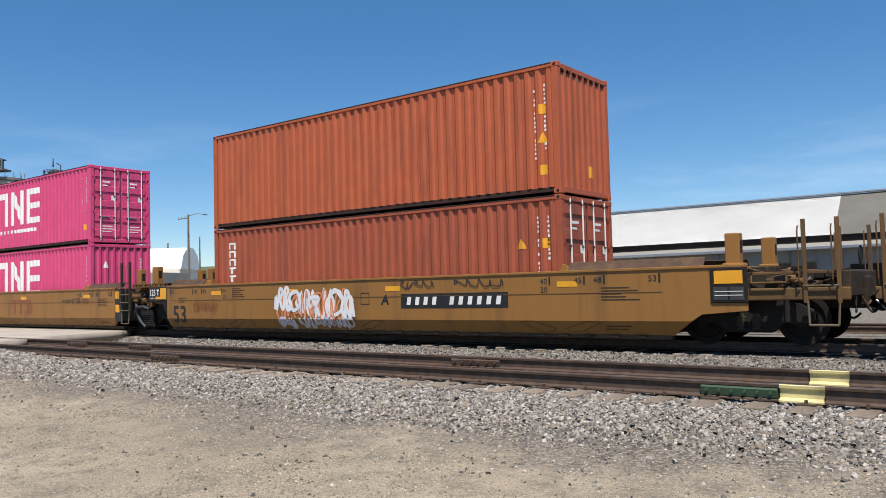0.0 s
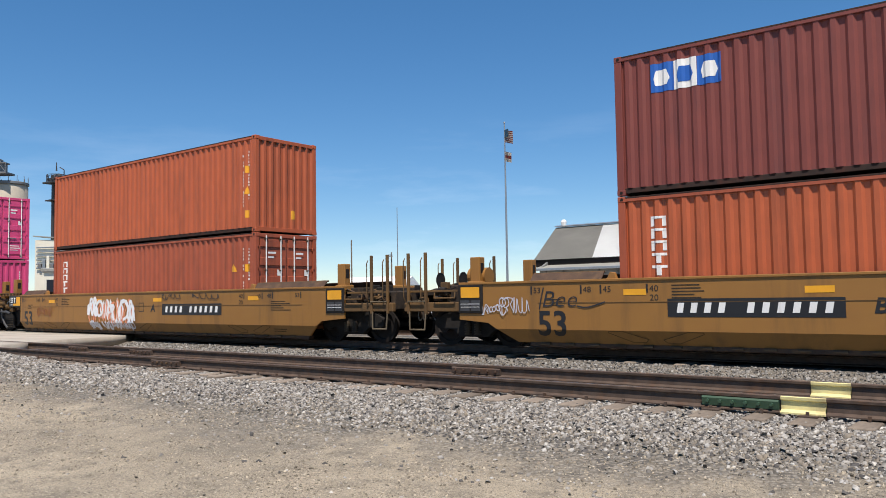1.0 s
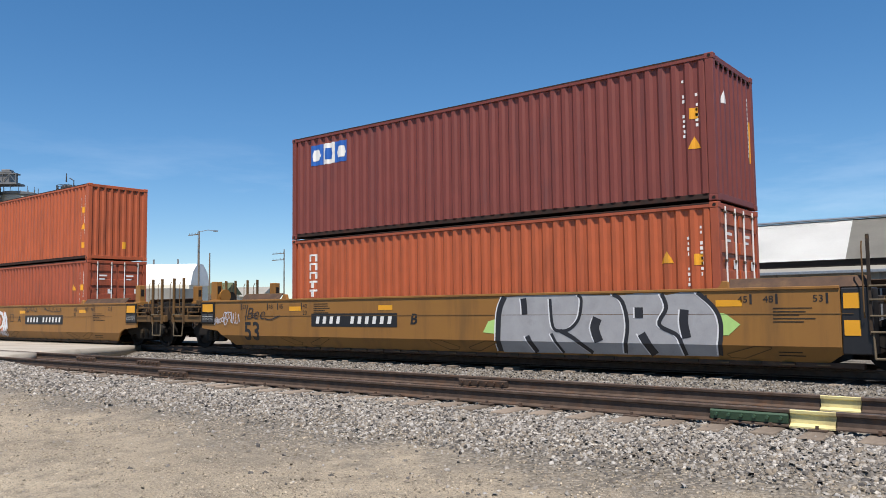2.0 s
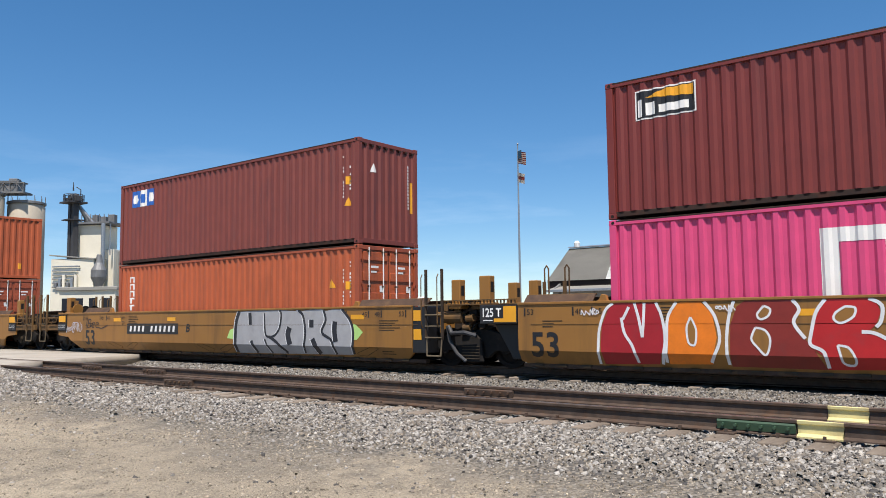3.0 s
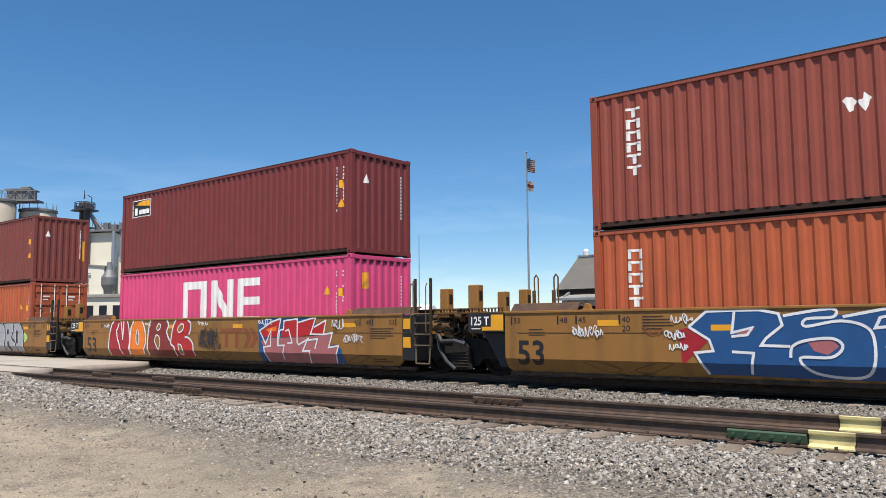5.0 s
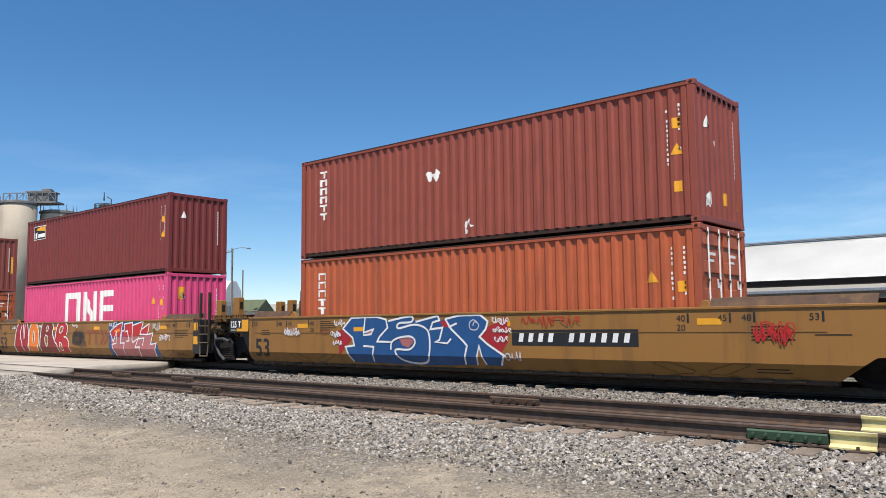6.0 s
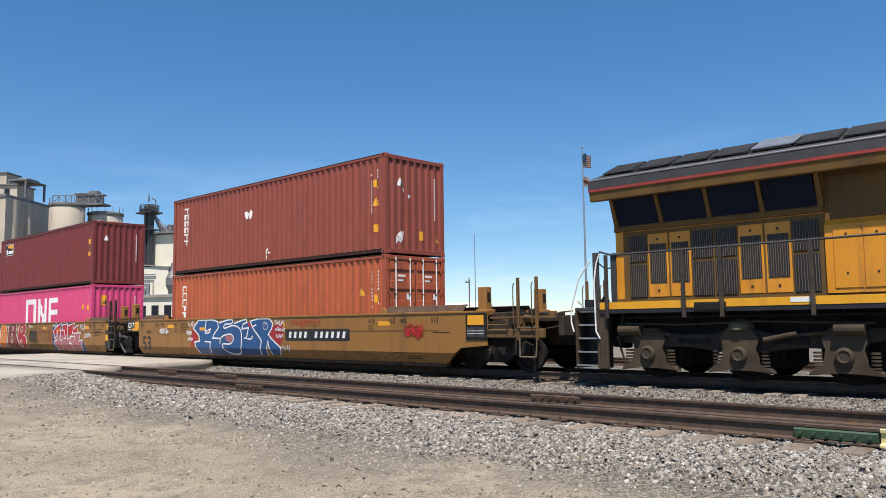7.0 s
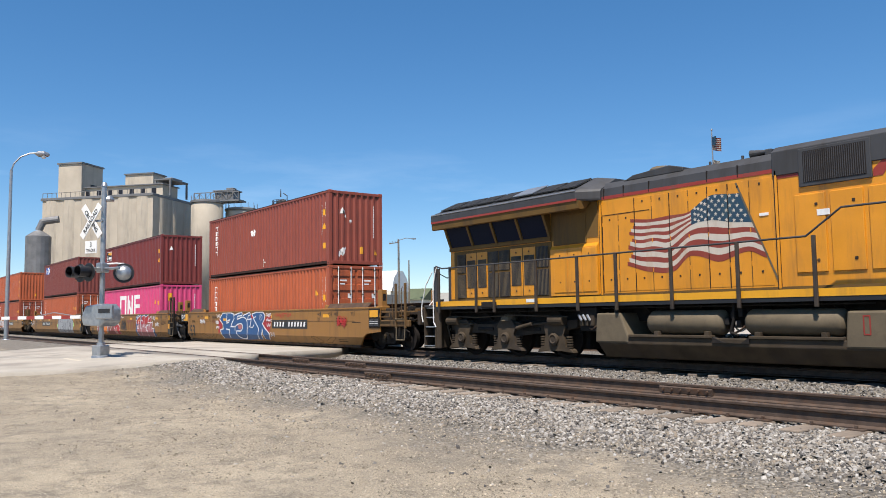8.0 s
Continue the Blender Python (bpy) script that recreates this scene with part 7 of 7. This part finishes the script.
def flag_cloth(parent, z, material_rows, w, h, name):
    """A flag blown out in still waves, in stripes."""
    n = len(material_rows)
    for k, mat in enumerate(material_rows):
        bm = bmesh.new()
        rows = []
        for i in range(13):
            u = i / 12
            x, y = w * u * 0.93, 0.22 * math.sin(u * 7.0) * u
            drop = -0.35 * h * u
            rows.append([bm.verts.new((x, y, z - h * k / n + drop)), bm.verts.new((x, y, z - h * (k + 1) / n + drop))])
        for p, q in zip(rows, rows[1:]):
            bm.faces.new((p[0], q[0], q[1], p[1]))
        bmesh.ops.solidify(bm, geom=bm.faces[:], thickness=0.02)
        part(name, bm, mat, parent)


fp = thing("flagpole", "tall white flagpole flying two flags", "flagpole", m=pose(-65.7, 100.4, 0, 0, 0, -30))
part("pole", rod((0, 0, 0), (0, 0, 27.6), 0.2, 0.09, 12), "galv", fp)
part("ball", lathe([(0.02, -0.2), (0.2, 0), (0.02, 0.2)], 12), "galv", fp).location.z = 27.7
flag_cloth(fp, 26.6, ["flag_red", "flag_white"] * 6 + ["flag_red"], 2.6, 1.9, "flag_stripe")
part("flag_field", box(0.02, 1.1, -0.05, 0.09, 25.4, 26.55), "flag_blue", fp)
flag_cloth(fp, 23.3, ["flag_white", "flag_red", "flag_white"], 2.0, 1.5, "second_flag")


def utility_pole(x, y, h, arms, label, lamp=False, mat="pole_wood"):
    t = thing("utility_pole", label, "pole", m=pose(x, y, 0))
    part("pole", rod((0, 0, 0), (0, 0, h), 0.15 if mat == "pole_wood" else 0.09, 0.09 if mat == "pole_wood" else 0.05, 8), mat, t)
    for z, w in arms:
        part("crossarm", box(-w * 0.6, w * 0.6, -w * 0.5, -w * 0.5 + 0.12, z, z + 0.12), mat, t)
        for s in (-0.5, -0.2, 0.2, 0.5):
            part("insulator", rod((s * w, -w * 0.5 + 0.06, z + 0.1), (s * w, -w * 0.5 + 0.06, z + 0.35), 0.06, None, 6), "galv", t)
    if lamp:
        part("lamp_arm", pipe([(0, 0, h - 0.3), (0.9, 1.2, h + 0.1), (1.6, 2.1, h)], 0.06, 6), "galv", t)
        part("lamp_head", box(1.4, 2.0, 1.9, 2.5, h - 0.15, h + 0.05, None, 0.05), "galv", t)


for x, y, h, arms, lab in ((-99.0, 68.0, 13.0, ((12.3, 2.0),), "grey wooden utility pole with a crossarm"), (-98.1, 69.2, 9.8, (), "thin grey pole beyond the yard"),
                           (-84.0, 85.7, 10.1, (), "thin grey lamp mast beyond the yard"), (-89.0, 80.5, 9.6, ((8.6, 2.2), (7.9, 1.8)), "grey wooden utility pole with two crossarms"),
                           (-79.6, 89.8, 8.2, ((7.5, 0.8),), "short pole with a small crossarm"), (-118.0, 100.0, 13.0, ((12.0, 3.0), (10.8, 3.0)), "far wooden pole with two crossarms")):
    utility_pole(x, y, h, arms, lab)
utility_pole(-78.9, 90.4, 15.0, (), "tall grey lamp mast beyond the yard", False, "galv")
utility_pole(-113.0, 77.4, 14.7, (), "grey steel street lamp beyond the yard", True, "galv")


# ---- crossing ----


def crossing_signal():
    t = thing("crossing_signal", "steel crossing signal mast with crossbuck and lights", "railway signal", m=pose(-25.25, 6.47, 0.26, 0, 0, 24))
    # the face looks along -y of the thing: towards the road user
    part("mast", rod((0, 0, 0), (0, 0, 5.25), 0.075, None, 16), "galv", t)
    part("mast_cap", rod((0, 0, 5.25), (0, 0, 5.36), 0.1, 0.06, 14), "galv", t)
    part("base", lathe([(0.28, 0), (0.26, 0.1), (0.14, 0.16), (0.12, 0.5)], 18), "galv", t)
    part("base_casing", box(-0.18, 0.18, -0.18, 0.18, 0.05, 0.42, None, 0.03), "galv", t)
    for k, a in enumerate((50, -50)):
        bm = box(-0.62, 0.62, -0.012, 0.012, -0.115, 0.115, None, 0.004)
        blade = part("crossbuck_blade", bm, "white", t, "white crossbuck blade with black letters")
        blade.matrix_basis = pose(-0.36, -0.14 - 0.03 * k, 4.18, 0, a, 0)
        w = words("RAILROAD" if k else "CROSSING", 0.185, 0, -0.065, 0, 0.004, 0.98, "CENTER")
        for v in w.verts:
            v.co.y = -0.018
        part("blade_letters", w, "black", blade)
    part("sign_bracket", box(-0.4, 0.06, -0.1, -0.06, 4.15, 4.21), "galv", t)
    plate_ = part("tracks_plate", box(-0.62, -0.1, -0.155, -0.135, 3.2, 3.58, None, 0.004), "white", t, "white number plate below the crossbuck")
    w = words("3", 0.2, -0.36, 3.4, 0, 0.003, 1.0, "CENTER")
    for v in w.verts:
        v.co.y = -0.16
    part("plate_figure", w, "black", plate_)
    w = words("TRACKS", 0.115, -0.36, 3.25, 0, 0.003, 0.95, "CENTER")
    for v in w.verts:
        v.co.y = -0.16
    part("plate_letters", w, "black", plate_)
    # lamps on their cross arm, two to each side of the road
    part("lamp_arm", rod((-0.75, 0, 2.72), (0.75, 0, 2.72), 0.04, None, 10), "galv", t)
    part("junction_box", box(-0.14, 0.14, -0.14, 0.14, 2.6, 2.9, None, 0.03), "galv", t)
    part("lamp_arm", rod((-0.15, -0.42, 2.74), (-0.15, 0.5, 2.74), 0.03, None, 10), "galv", t)
    for x, y in ((-0.62, -0.30), (-0.08, -0.42)):
        disc = part("lamp_background", lathe([(0.27, -0.012), (0.28, 0.0), (0.27, 0.012)], 26, "y"), "black", t, "black round lamp background")
        disc.location = (x, y, 2.6)
        part("lamp_hood", lathe([(0.16, 0.0), (0.17, -0.38), (0.155, -0.38), (0.145, -0.02)], 20, "y"), "black", t, "long black lamp visor").location = (x, y - 0.01, 2.62)
        part("lens", lathe([(0.14, 0.0), (0.13, -0.04), (0.05, -0.07)], 18, "y"), "loco_red", t, "dull red lens").location = (x, y - 0.02, 2.62)
        part("lamp_housing", lathe([(0.17, 0.0), (0.16, 0.08), (0.08, 0.15)], 18, "y"), "loco_grey", t).location = (x, y + 0.015, 2.62)
    part("lamp_bracket", pipe([(0, 0, 2.86), (0.35, 0.2, 2.88), (0.58, 0.3, 2.86), (0.6, 0.3, 2.7)], 0.025, 8), "white", t)
    rear = part("rear_lamp", lathe([(0.23, 0.0), (0.22, 0.05), (0.17, 0.12), (0.09, 0.17), (0.02, 0.18)], 24), "galv", t, "round silver lamp housing")
    rear.matrix_basis = Matrix.Translation((0.62, 0.26, 2.58)) @ Vector((0.72, -0.69, 0.05)).to_track_quat("Z", "Y").to_matrix().to_4x4()
    part("lamp_background", lathe([(0.29, -0.03), (0.3, -0.015), (0.29, -0.002)], 26), "black", t, "black round lamp background").matrix_basis = rear.matrix_basis.copy()
    part("bell", lathe([(0.16, 5.0), (0.17, 5.05), (0.1, 5.15), (0.03, 5.17)], 16), "galv", t).location = (0.0, 0.16, -0.2)
    # gate machine with its arm
    part("gate_machine", prism([(-0.45, 1.02), (-0.55, 1.25), (-0.35, 1.6), (0.3, 1.66), (0.5, 1.5), (0.5, 1.12), (0.3, 0.98)], -0.3, 0.3, "y", None, 0.04), "galv", t, "grey gate machine housing")
    part("counterweight", box(0.3, 1.0, -0.46, -0.36, 1.2, 1.62, None, 0.03), "galv", t)
    part("weight_slots", box(0.45, 0.92, -0.475, -0.455, 1.38, 1.5), "black", t)
    arm = part("gate_arm", box(-9.0, -0.4, -0.45, -0.40, 1.22, 1.32, None, 0.01), "white", t, "white gate arm with red bands")
    for k in range(10):
        x = -8.8 + k * 0.84
        part("red_band", box(x, x + 0.4, -0.455, -0.395, 1.217, 1.323), "loco_red", arm)
    part("arm_support", pipe([(-0.6, -0.43, 1.3), (-1.6, -0.43, 1.42), (-2.6, -0.43, 1.3)], 0.015, 6), "galv", t)


crossing_signal()


def street_lamp():
    t = thing("street_lamp", "tall galvanised street lamp with a curved arm", "street lamp", m=pose(-52.0, 8.1, 0.0))
    h = 10.7
    part("pole", rod((0, 0, 0), (0, 0, h - 0.4), 0.13, 0.08, 14), "galv", t)
    part("base", lathe([(0.25, 0), (0.24, 0.3), (0.14, 0.4)], 14), "galv", t)
    pts = [(0, 0, h - 0.4), (0.05, 0.12, h), (0.12, 0.45, h + 0.42), (0.2, 0.9, h + 0.66), (0.28, 1.35, h + 0.72)]
    part("arm", pipe(pts, 0.05, 8), "galv", t)
    part("lamp_head", lathe([(0.06, -0.1), (0.17, 0.05), (0.2, 0.35), (0.12, 0.62), (0.03, 0.7)], 16, "y"), "galv", t, "cobra-head lamp").location = (0.28, 1.3, h + 0.68)
    part("glass_bowl", lathe([(0.16, 0.0), (0.12, -0.12), (0.03, -0.16)], 16), "white", t, "pale glass bowl").location = (0.3, 1.65, h + 0.56)


street_lamp()
# ---- tracks ----
rail_prof = [(-0.07, 0.0), (0.07, 0.0), (0.07, 0.014), (0.012, 0.035), (0.01, 0.125), (0.034, 0.138), (0.036, 0.165), (0.026, 0.172),
             (-0.026, 0.172), (-0.036, 0.165), (-0.034, 0.138), (-0.01, 0.125), (-0.012, 0.035), (-0.07, 0.014)]


def rail_line(y, top, x0, x1, label):
    r = part("rail", prism([(a, b + top - 0.172) for a, b in rail_prof], x0, x1), "rail")
    r.location.y = y
    tagged(r, label, "rail", "rails of the tracks")
    h = part("rail_head", box(x0, x1, -0.022, 0.022, top - 0.172 + 0.1715, top - 0.172 + 0.1735), "rail_top", r, "worn running surface")
    return r


near_front = rail_line(NEAR_Y - 0.752, NEAR_RAIL, -330, 120, "rusty near rail with bolted joints and yellow paint")
near_back = rail_line(NEAR_Y + 0.752, NEAR_RAIL, -330, 120, "rusty rail of the near track on ties")
rail_line(TRAIN_Y - 0.752, TRAIN_RAIL, -330, 120, "shaded steel rail beneath the train")
rail_line(TRAIN_Y + 0.752, TRAIN_RAIL, -330, 120, "shaded steel rail beneath the train")
rail_line(21.5, 0.26, -330, 120, "rusty rail of a far track")
rail_line(23.0, 0.26, -330, 120, "rusty rail of a far track")


def joint(parent, x, mat="rail", n=6, length=0.91):
    """A bolted joint bar against the web, with a seam in the rail."""
    bar = part("joint_bar", prism([(-0.05, -0.14), (-0.062, -0.06), (-0.05, -0.042), (-0.012, -0.045), (-0.012, -0.135)], x - length / 2, x + length / 2), mat, parent, "bolted joint bar")
    bar.location.z = NEAR_RAIL
    for k in range(n):
        a = x - length / 2 + (k + 0.5) * length / n
        part("bolt", rod((a, -0.058, -0.09), (a, -0.088, -0.09), 0.019, None, 6), mat if mat != "rail" else "rail_lip", bar)
    return bar


joint(near_front, -13.2)
joint(near_back, -7.18)
joint(near_front, -2.71, "green", 6, 0.79)
joint(near_back, -16.5)
joint(near_back, -19.3)
# pale yellow paint on both rails
for par, x0, x1 in ((near_front, -2.30, -1.87), (near_back, -2.36, -1.93)):
    prof = [(-0.074, -0.172), (-0.074, -0.156), (-0.014, -0.135), (-0.0125, -0.047), (-0.036, -0.034), (-0.039, -0.006), (-0.026, 0.0015),
            (-0.024, 0.0), (-0.033, -0.01), (-0.03, -0.03), (-0.008, -0.05), (-0.01, -0.13), (-0.07, -0.158)]
    part("yellow_paint", prism(prof, x0, x1), "yellow_splash", par, "pale yellow paint on the rail").location.z = NEAR_RAIL

tie_near = thing("near_track_ties", "weathered wooden ties half buried in ballast", "ties", kind="structure")
g = random.Random(11)
tie_mesh = None
near_ties = []
for k in range(110):
    x = -40 + k * 0.5 + g.uniform(-0.05, 0.05)
    near_ties.append(x)
    if -34 < x < -21:
        continue
    m = pose(x, NEAR_Y + g.uniform(-0.08, 0.08), NEAR_RAIL - 0.178 - g.uniform(0, 0.012), 0, 0, g.uniform(-2, 2))
    if tie_mesh is None:
        tie_mesh = part("tie", box(-0.115, 0.115, -1.3, 1.3, -0.16, 0, None, 0.015), "tie", tie_near)
        tie_mesh.matrix_basis = m
    else:
        share(tie_mesh, m)
    for y in (NEAR_Y - 0.752,):
        if k % 2 == 0 and x > -20:
            part("tie_plate", box(x - 0.09, x + 0.09, y - 0.17, y + 0.17, NEAR_RAIL - 0.18, NEAR_RAIL - 0.168), "rail", tie_near)
    if x > -20:
        for s in (-0.095, 0.095):
            part("spike", box(x - 0.03, x + 0.0, NEAR_Y - 0.752 + s - 0.012, NEAR_Y - 0.752 + s + 0.012, NEAR_RAIL - 0.18, NEAR_RAIL - 0.135), "rail", tie_near)
tie_far = thing("train_track_ties", "weathered grey ties half buried under the train", "ties", kind="structure")
for k in range(150):
    share(tie_mesh, pose(-62 + k * 0.52, TRAIN_Y + g.uniform(-0.14, 0.06), TRAIN_RAIL - 0.188 - g.uniform(0, 0.06), 0, 0, g.uniform(-1, 1)), tie_far)

# ---- road over the tracks ----


def road_z(x, y):
    def lin(a, b, v):
        return min(max((v - a) / (b - a), 0), 1)
    z = 0.24 + 0.135 * lin(4.5, 7.9, y) - 0.11 * lin(10.5, 14.5, y) - 0.2 * lin(20, 30, y)
    return z - 0.14 * lin(0, -20, y) - 0.0


xs = list(np.linspace(-36.0, -21.2, 24))
ys = [-40, -25, -15, -8, -4, -2, 0, 2, 3.5, 4.5, 5.5, 6.5, 7.6, 8.46]
deck = [(ys, "road"), ([8.65, 9.0, 9.6, 10.0], "road"), ([10.14, 11, 12.5, 14, 15.38], "road"), ([15.57, 16.3, 16.92], "road"), ([17.1, 19, 21, 24, 28, 34, 45, 60, 90], "road")]
road = thing("road", "pale worn concrete road crossing the tracks", "road", kind="structure")
for k, (rows, mat) in enumerate(deck):
    s = sheet("road_slab", [x + 0.25 * noise.noise((x * 0.0 + k, x, 1)) for x in xs], rows, M["road"], road_z)
    bm = bmesh.new()
    bm.from_mesh(s.data)
    for e in bm.verts:
        e.co.x -= 0.73 * min(max(e.co.y - 8.5, 0), 8) - 0.5
        if e.co.x > -21.6:
            e.co.x += 0.35 * noise.noise((0, e.co.y * 0.6, 5))
    r = bmesh.ops.extrude_face_region(bm, geom=bm.faces[:])
    for v in [q for q in r["geom"] if isinstance(q, bmesh.types.BMVert)]:
        v.co.z -= 0.3
    bmesh.ops.recalc_face_normals(bm, faces=bm.faces[:])
    bm.to_mesh(s.data)
    bm.free()
    s.parent = road
kerb = thing("signal_island", "low concrete pad around the signal mast", "pad", kind="structure")
part("pad", box(-26.3, -24.3, 5.6, 7.3, 0.1, 0.29, None, 0.04), "concrete", kerb)

# ---- loose stones ----


def stone_material(name, k=1.0):
    """Crushed rock: each stone takes its own tone from near-black through grey and tan to near-white."""
    m = bpy.data.materials.new(name)
    m.use_nodes = True
    n, l = m.node_tree.nodes, m.node_tree.links
    b = n["Principled BSDF"]
    geo = n.new("ShaderNodeNewGeometry")
    ramp = n.new("ShaderNodeValToRGB")
    tones = ((0.0, (0.052, 0.048, 0.046)), (0.2, (0.115, 0.106, 0.096)), (0.38, (0.235, 0.195, 0.148)), (0.52, (0.182, 0.17, 0.155)), (0.72, (0.29, 0.265, 0.23)), (0.9, (0.33, 0.315, 0.295)), (1.0, (0.48, 0.45, 0.40)))
    for i, (p, c) in enumerate(tones):
        e = ramp.color_ramp.elements[i] if i < 2 else ramp.color_ramp.elements.new(p)
        e.position, e.color = p, (*[v * k for v in c], 1)
    l.new(geo.outputs["Random Per Island"], ramp.inputs[0])
    tc = n.new("ShaderNodeTexCoord")
    no = n.new("ShaderNodeTexNoise")
    no.inputs["Scale"].default_value, no.inputs["Detail"].default_value = 45, 4
    l.new(tc.outputs["Object"], no.inputs["Vector"])
    mr = n.new("ShaderNodeMapRange")
    mr.inputs[1].default_value, mr.inputs[2].default_value, mr.inputs[3].default_value, mr.inputs[4].default_value = 0.3, 0.7, 0.75, 1.2
    l.new(no.outputs[0], mr.inputs[0])
    hsv = n.new("ShaderNodeHueSaturation")
    l.new(ramp.outputs[0], hsv.inputs["Color"])
    l.new(mr.outputs[0], hsv.inputs["Value"])
    l.new(hsv.outputs[0], b.inputs["Base Color"])
    b.inputs["Roughness"].default_value = 0.9
    return m


M["stone"] = stone_material("ballast_stone", 0.92)
M["old_stone"] = stone_material("dusty_old_ballast_stone", 0.66)
M["pebble"] = surf("dirt_pebble", (0.34, 0.29, 0.22), (0.17, 0.145, 0.112), 9, 0.95, 0, 0.2, 60, None, 0, 0, 0.55)


def stones(name, count, area, size, material, label, sink, weight=None, seed=1):
    """Loose angular stones in one mesh: squashed, skewed boxes thrown on the ground. weight(x, y) thins them out."""
    rnd = np.random.RandomState(seed)
    corner = np.array([(-1, -1, -1), (1, -1, -1), (1, 1, -1), (-1, 1, -1), (-0.7, -0.7, 0.9), (0.7, -0.7, 0.9), (0.7, 0.7, 0.9), (-0.7, 0.7, 0.9)]) * 0.5
    quads = np.array([(4, 5, 6, 7), (0, 1, 5, 4), (1, 2, 6, 5), (2, 3, 7, 6), (3, 0, 4, 7)])
    x = rnd.uniform(area[0], area[1], count)
    y = rnd.uniform(area[2], area[3], count)
    if weight is not None:
        keep = rnd.rand(count) < np.array([weight(a, b) for a, b in zip(x, y)])
        x, y = x[keep], y[keep]
    n = len(x)
    z = np.array([ground_z(a, b) for a, b in zip(x, y)])
    s = rnd.uniform(size[0], size[1], n) * (0.6 + 0.8 * rnd.rand(n) ** 2)
    v = corner[None] * (1 + rnd.uniform(-0.55, 0.5, (n, 8, 3)))
    v = v * (s[:, None, None] * np.stack([rnd.uniform(0.8, 1.5, n), rnd.uniform(0.7, 1.1, n), rnd.uniform(0.45, 0.9, n)], 1)[:, None, :])
    a, b = rnd.uniform(0, math.tau, n), rnd.uniform(-1.3, 1.3, n)
    ca, sa, cb, sb = np.cos(a), np.sin(a), np.cos(b), np.sin(b)
    x1, z1 = v[..., 0] * cb[:, None] + v[..., 2] * sb[:, None], -v[..., 0] * sb[:, None] + v[..., 2] * cb[:, None]
    v = np.stack([x1 * ca[:, None] - v[..., 1] * sa[:, None], x1 * sa[:, None] + v[..., 1] * ca[:, None], z1], -1)
    v += np.stack([x, y, z + s * (0.28 - sink)], -1)[:, None, :]
    faces = (quads[None] + (np.arange(n) * 8)[:, None, None]).reshape(-1, 4)
    me = bpy.data.meshes.new(name)
    me.vertices.add(n * 8)
    me.vertices.foreach_set("co", v.reshape(-1))
    me.loops.add(len(faces) * 4)
    me.loops.foreach_set("vertex_index", faces.reshape(-1).astype(np.int32))
    me.polygons.add(len(faces))
    me.polygons.foreach_set("loop_start", np.arange(len(faces), dtype=np.int32) * 4)
    me.update(calc_edges=True)
    me.validate()
    me.materials.append(M[material])
    return tagged(new(name, me), label, "stones", kind="stuff")


def edge_at(x):
    """Where the ballast begins: a ragged line along the track."""
    return 6.0 + 0.5 * noise.noise((x * 0.25, 0, 7)) + 0.25 * noise.noise((x * 0.9, 4, 7)) + 0.05 * max(0, -10 - x) * 1.0


def ballast_weight(x, y):
    if y > 7.95 and near_ties and min(abs(x - q) for q in near_ties[max(0, int((x + 40) * 2) - 1):int((x + 40) * 2) + 3] or [9]) < 0.12:
        return 0.75 if y < 8.15 else 0.3
    return 1 if y > edge_at(x) + 1.1 else max(0.03, (y - edge_at(x)) / 1.1) ** 1.3


stones("ballast", 125000, (-13, 3.5, 5.0, 8.5), (0.014, 0.036), "stone", "grey crushed-stone ballast beside the rails", 0.1, ballast_weight, 1)
stones("ballast", 42000, (-21, -13, 5.2, 8.5), (0.022, 0.046), "stone", "grey crushed-stone ballast beside the rails", 0.1, ballast_weight, 2)
stones("ballast", 20000, (-21, 3.5, 8.65, 10.0), (0.024, 0.05), "stone", "grey crushed stone between the rails", 0.2, ballast_weight, 3)
stones("ballast", 46000, (-25, 4, 10.15, 14.95), (0.024, 0.05), "old_stone", "dark grey crushed stone between the tracks", 0.12, None, 4)


def patchy(x, y):
    """Pebbles lie thicker in drifts and towards the ballast."""
    drift = 0.5 + 0.9 * noise.noise((x * 0.7, y * 1.1, 21)) + 0.4 * noise.noise((x * 2.3, y * 2.9, 5))
    return max(0.08, min(1, drift)) * (0.45 + 0.55 * max(0, min(1, (y - 3.2) / 2.8)))


stones("pebbles", 130000, (-23, 3, 1.8, 7.2), (0.005, 0.018), "pebble", "scattered pebbles on the dirt", 0.15, patchy, 5)
stones("pebbles", 2600, (-21, 3, 2.8, 6.6), (0.014, 0.034), "stone", "larger loose stones lying on the dirt", 0.25, patchy, 6)


# ---- what moves ----
RUN = [(0.0, 54.52), (0.5, 49.52), (1.0, 44.22), (2.5, 29.02), (3.0, 24.18), (3.5, 19.14), (4.0, 13.88), (4.5, 8.95), (6.0, -6.22),
       (6.5, -11.42), (7.0, -16.45), (7.5, -21.50), (8.0, -26.58)]


def motions():
    for ob, x, y, z in moving:
        walk(ob, [(t, pose(s + x, y, z)) for t, s in RUN])
    for ob, (x, y, z), r in wheel_parts:
        step = 2.0 / FPS if r < 0.5 else 0.08
        times = [i * step for i in range(int(8.0 / step) + 1)]
        if times[-1] < 8.0:
            times.append(8.0)
        walk(ob, [(t, pose(x, y, z, 0, math.degrees(-10.14 * t / r), 0)) for t in times])


motions()
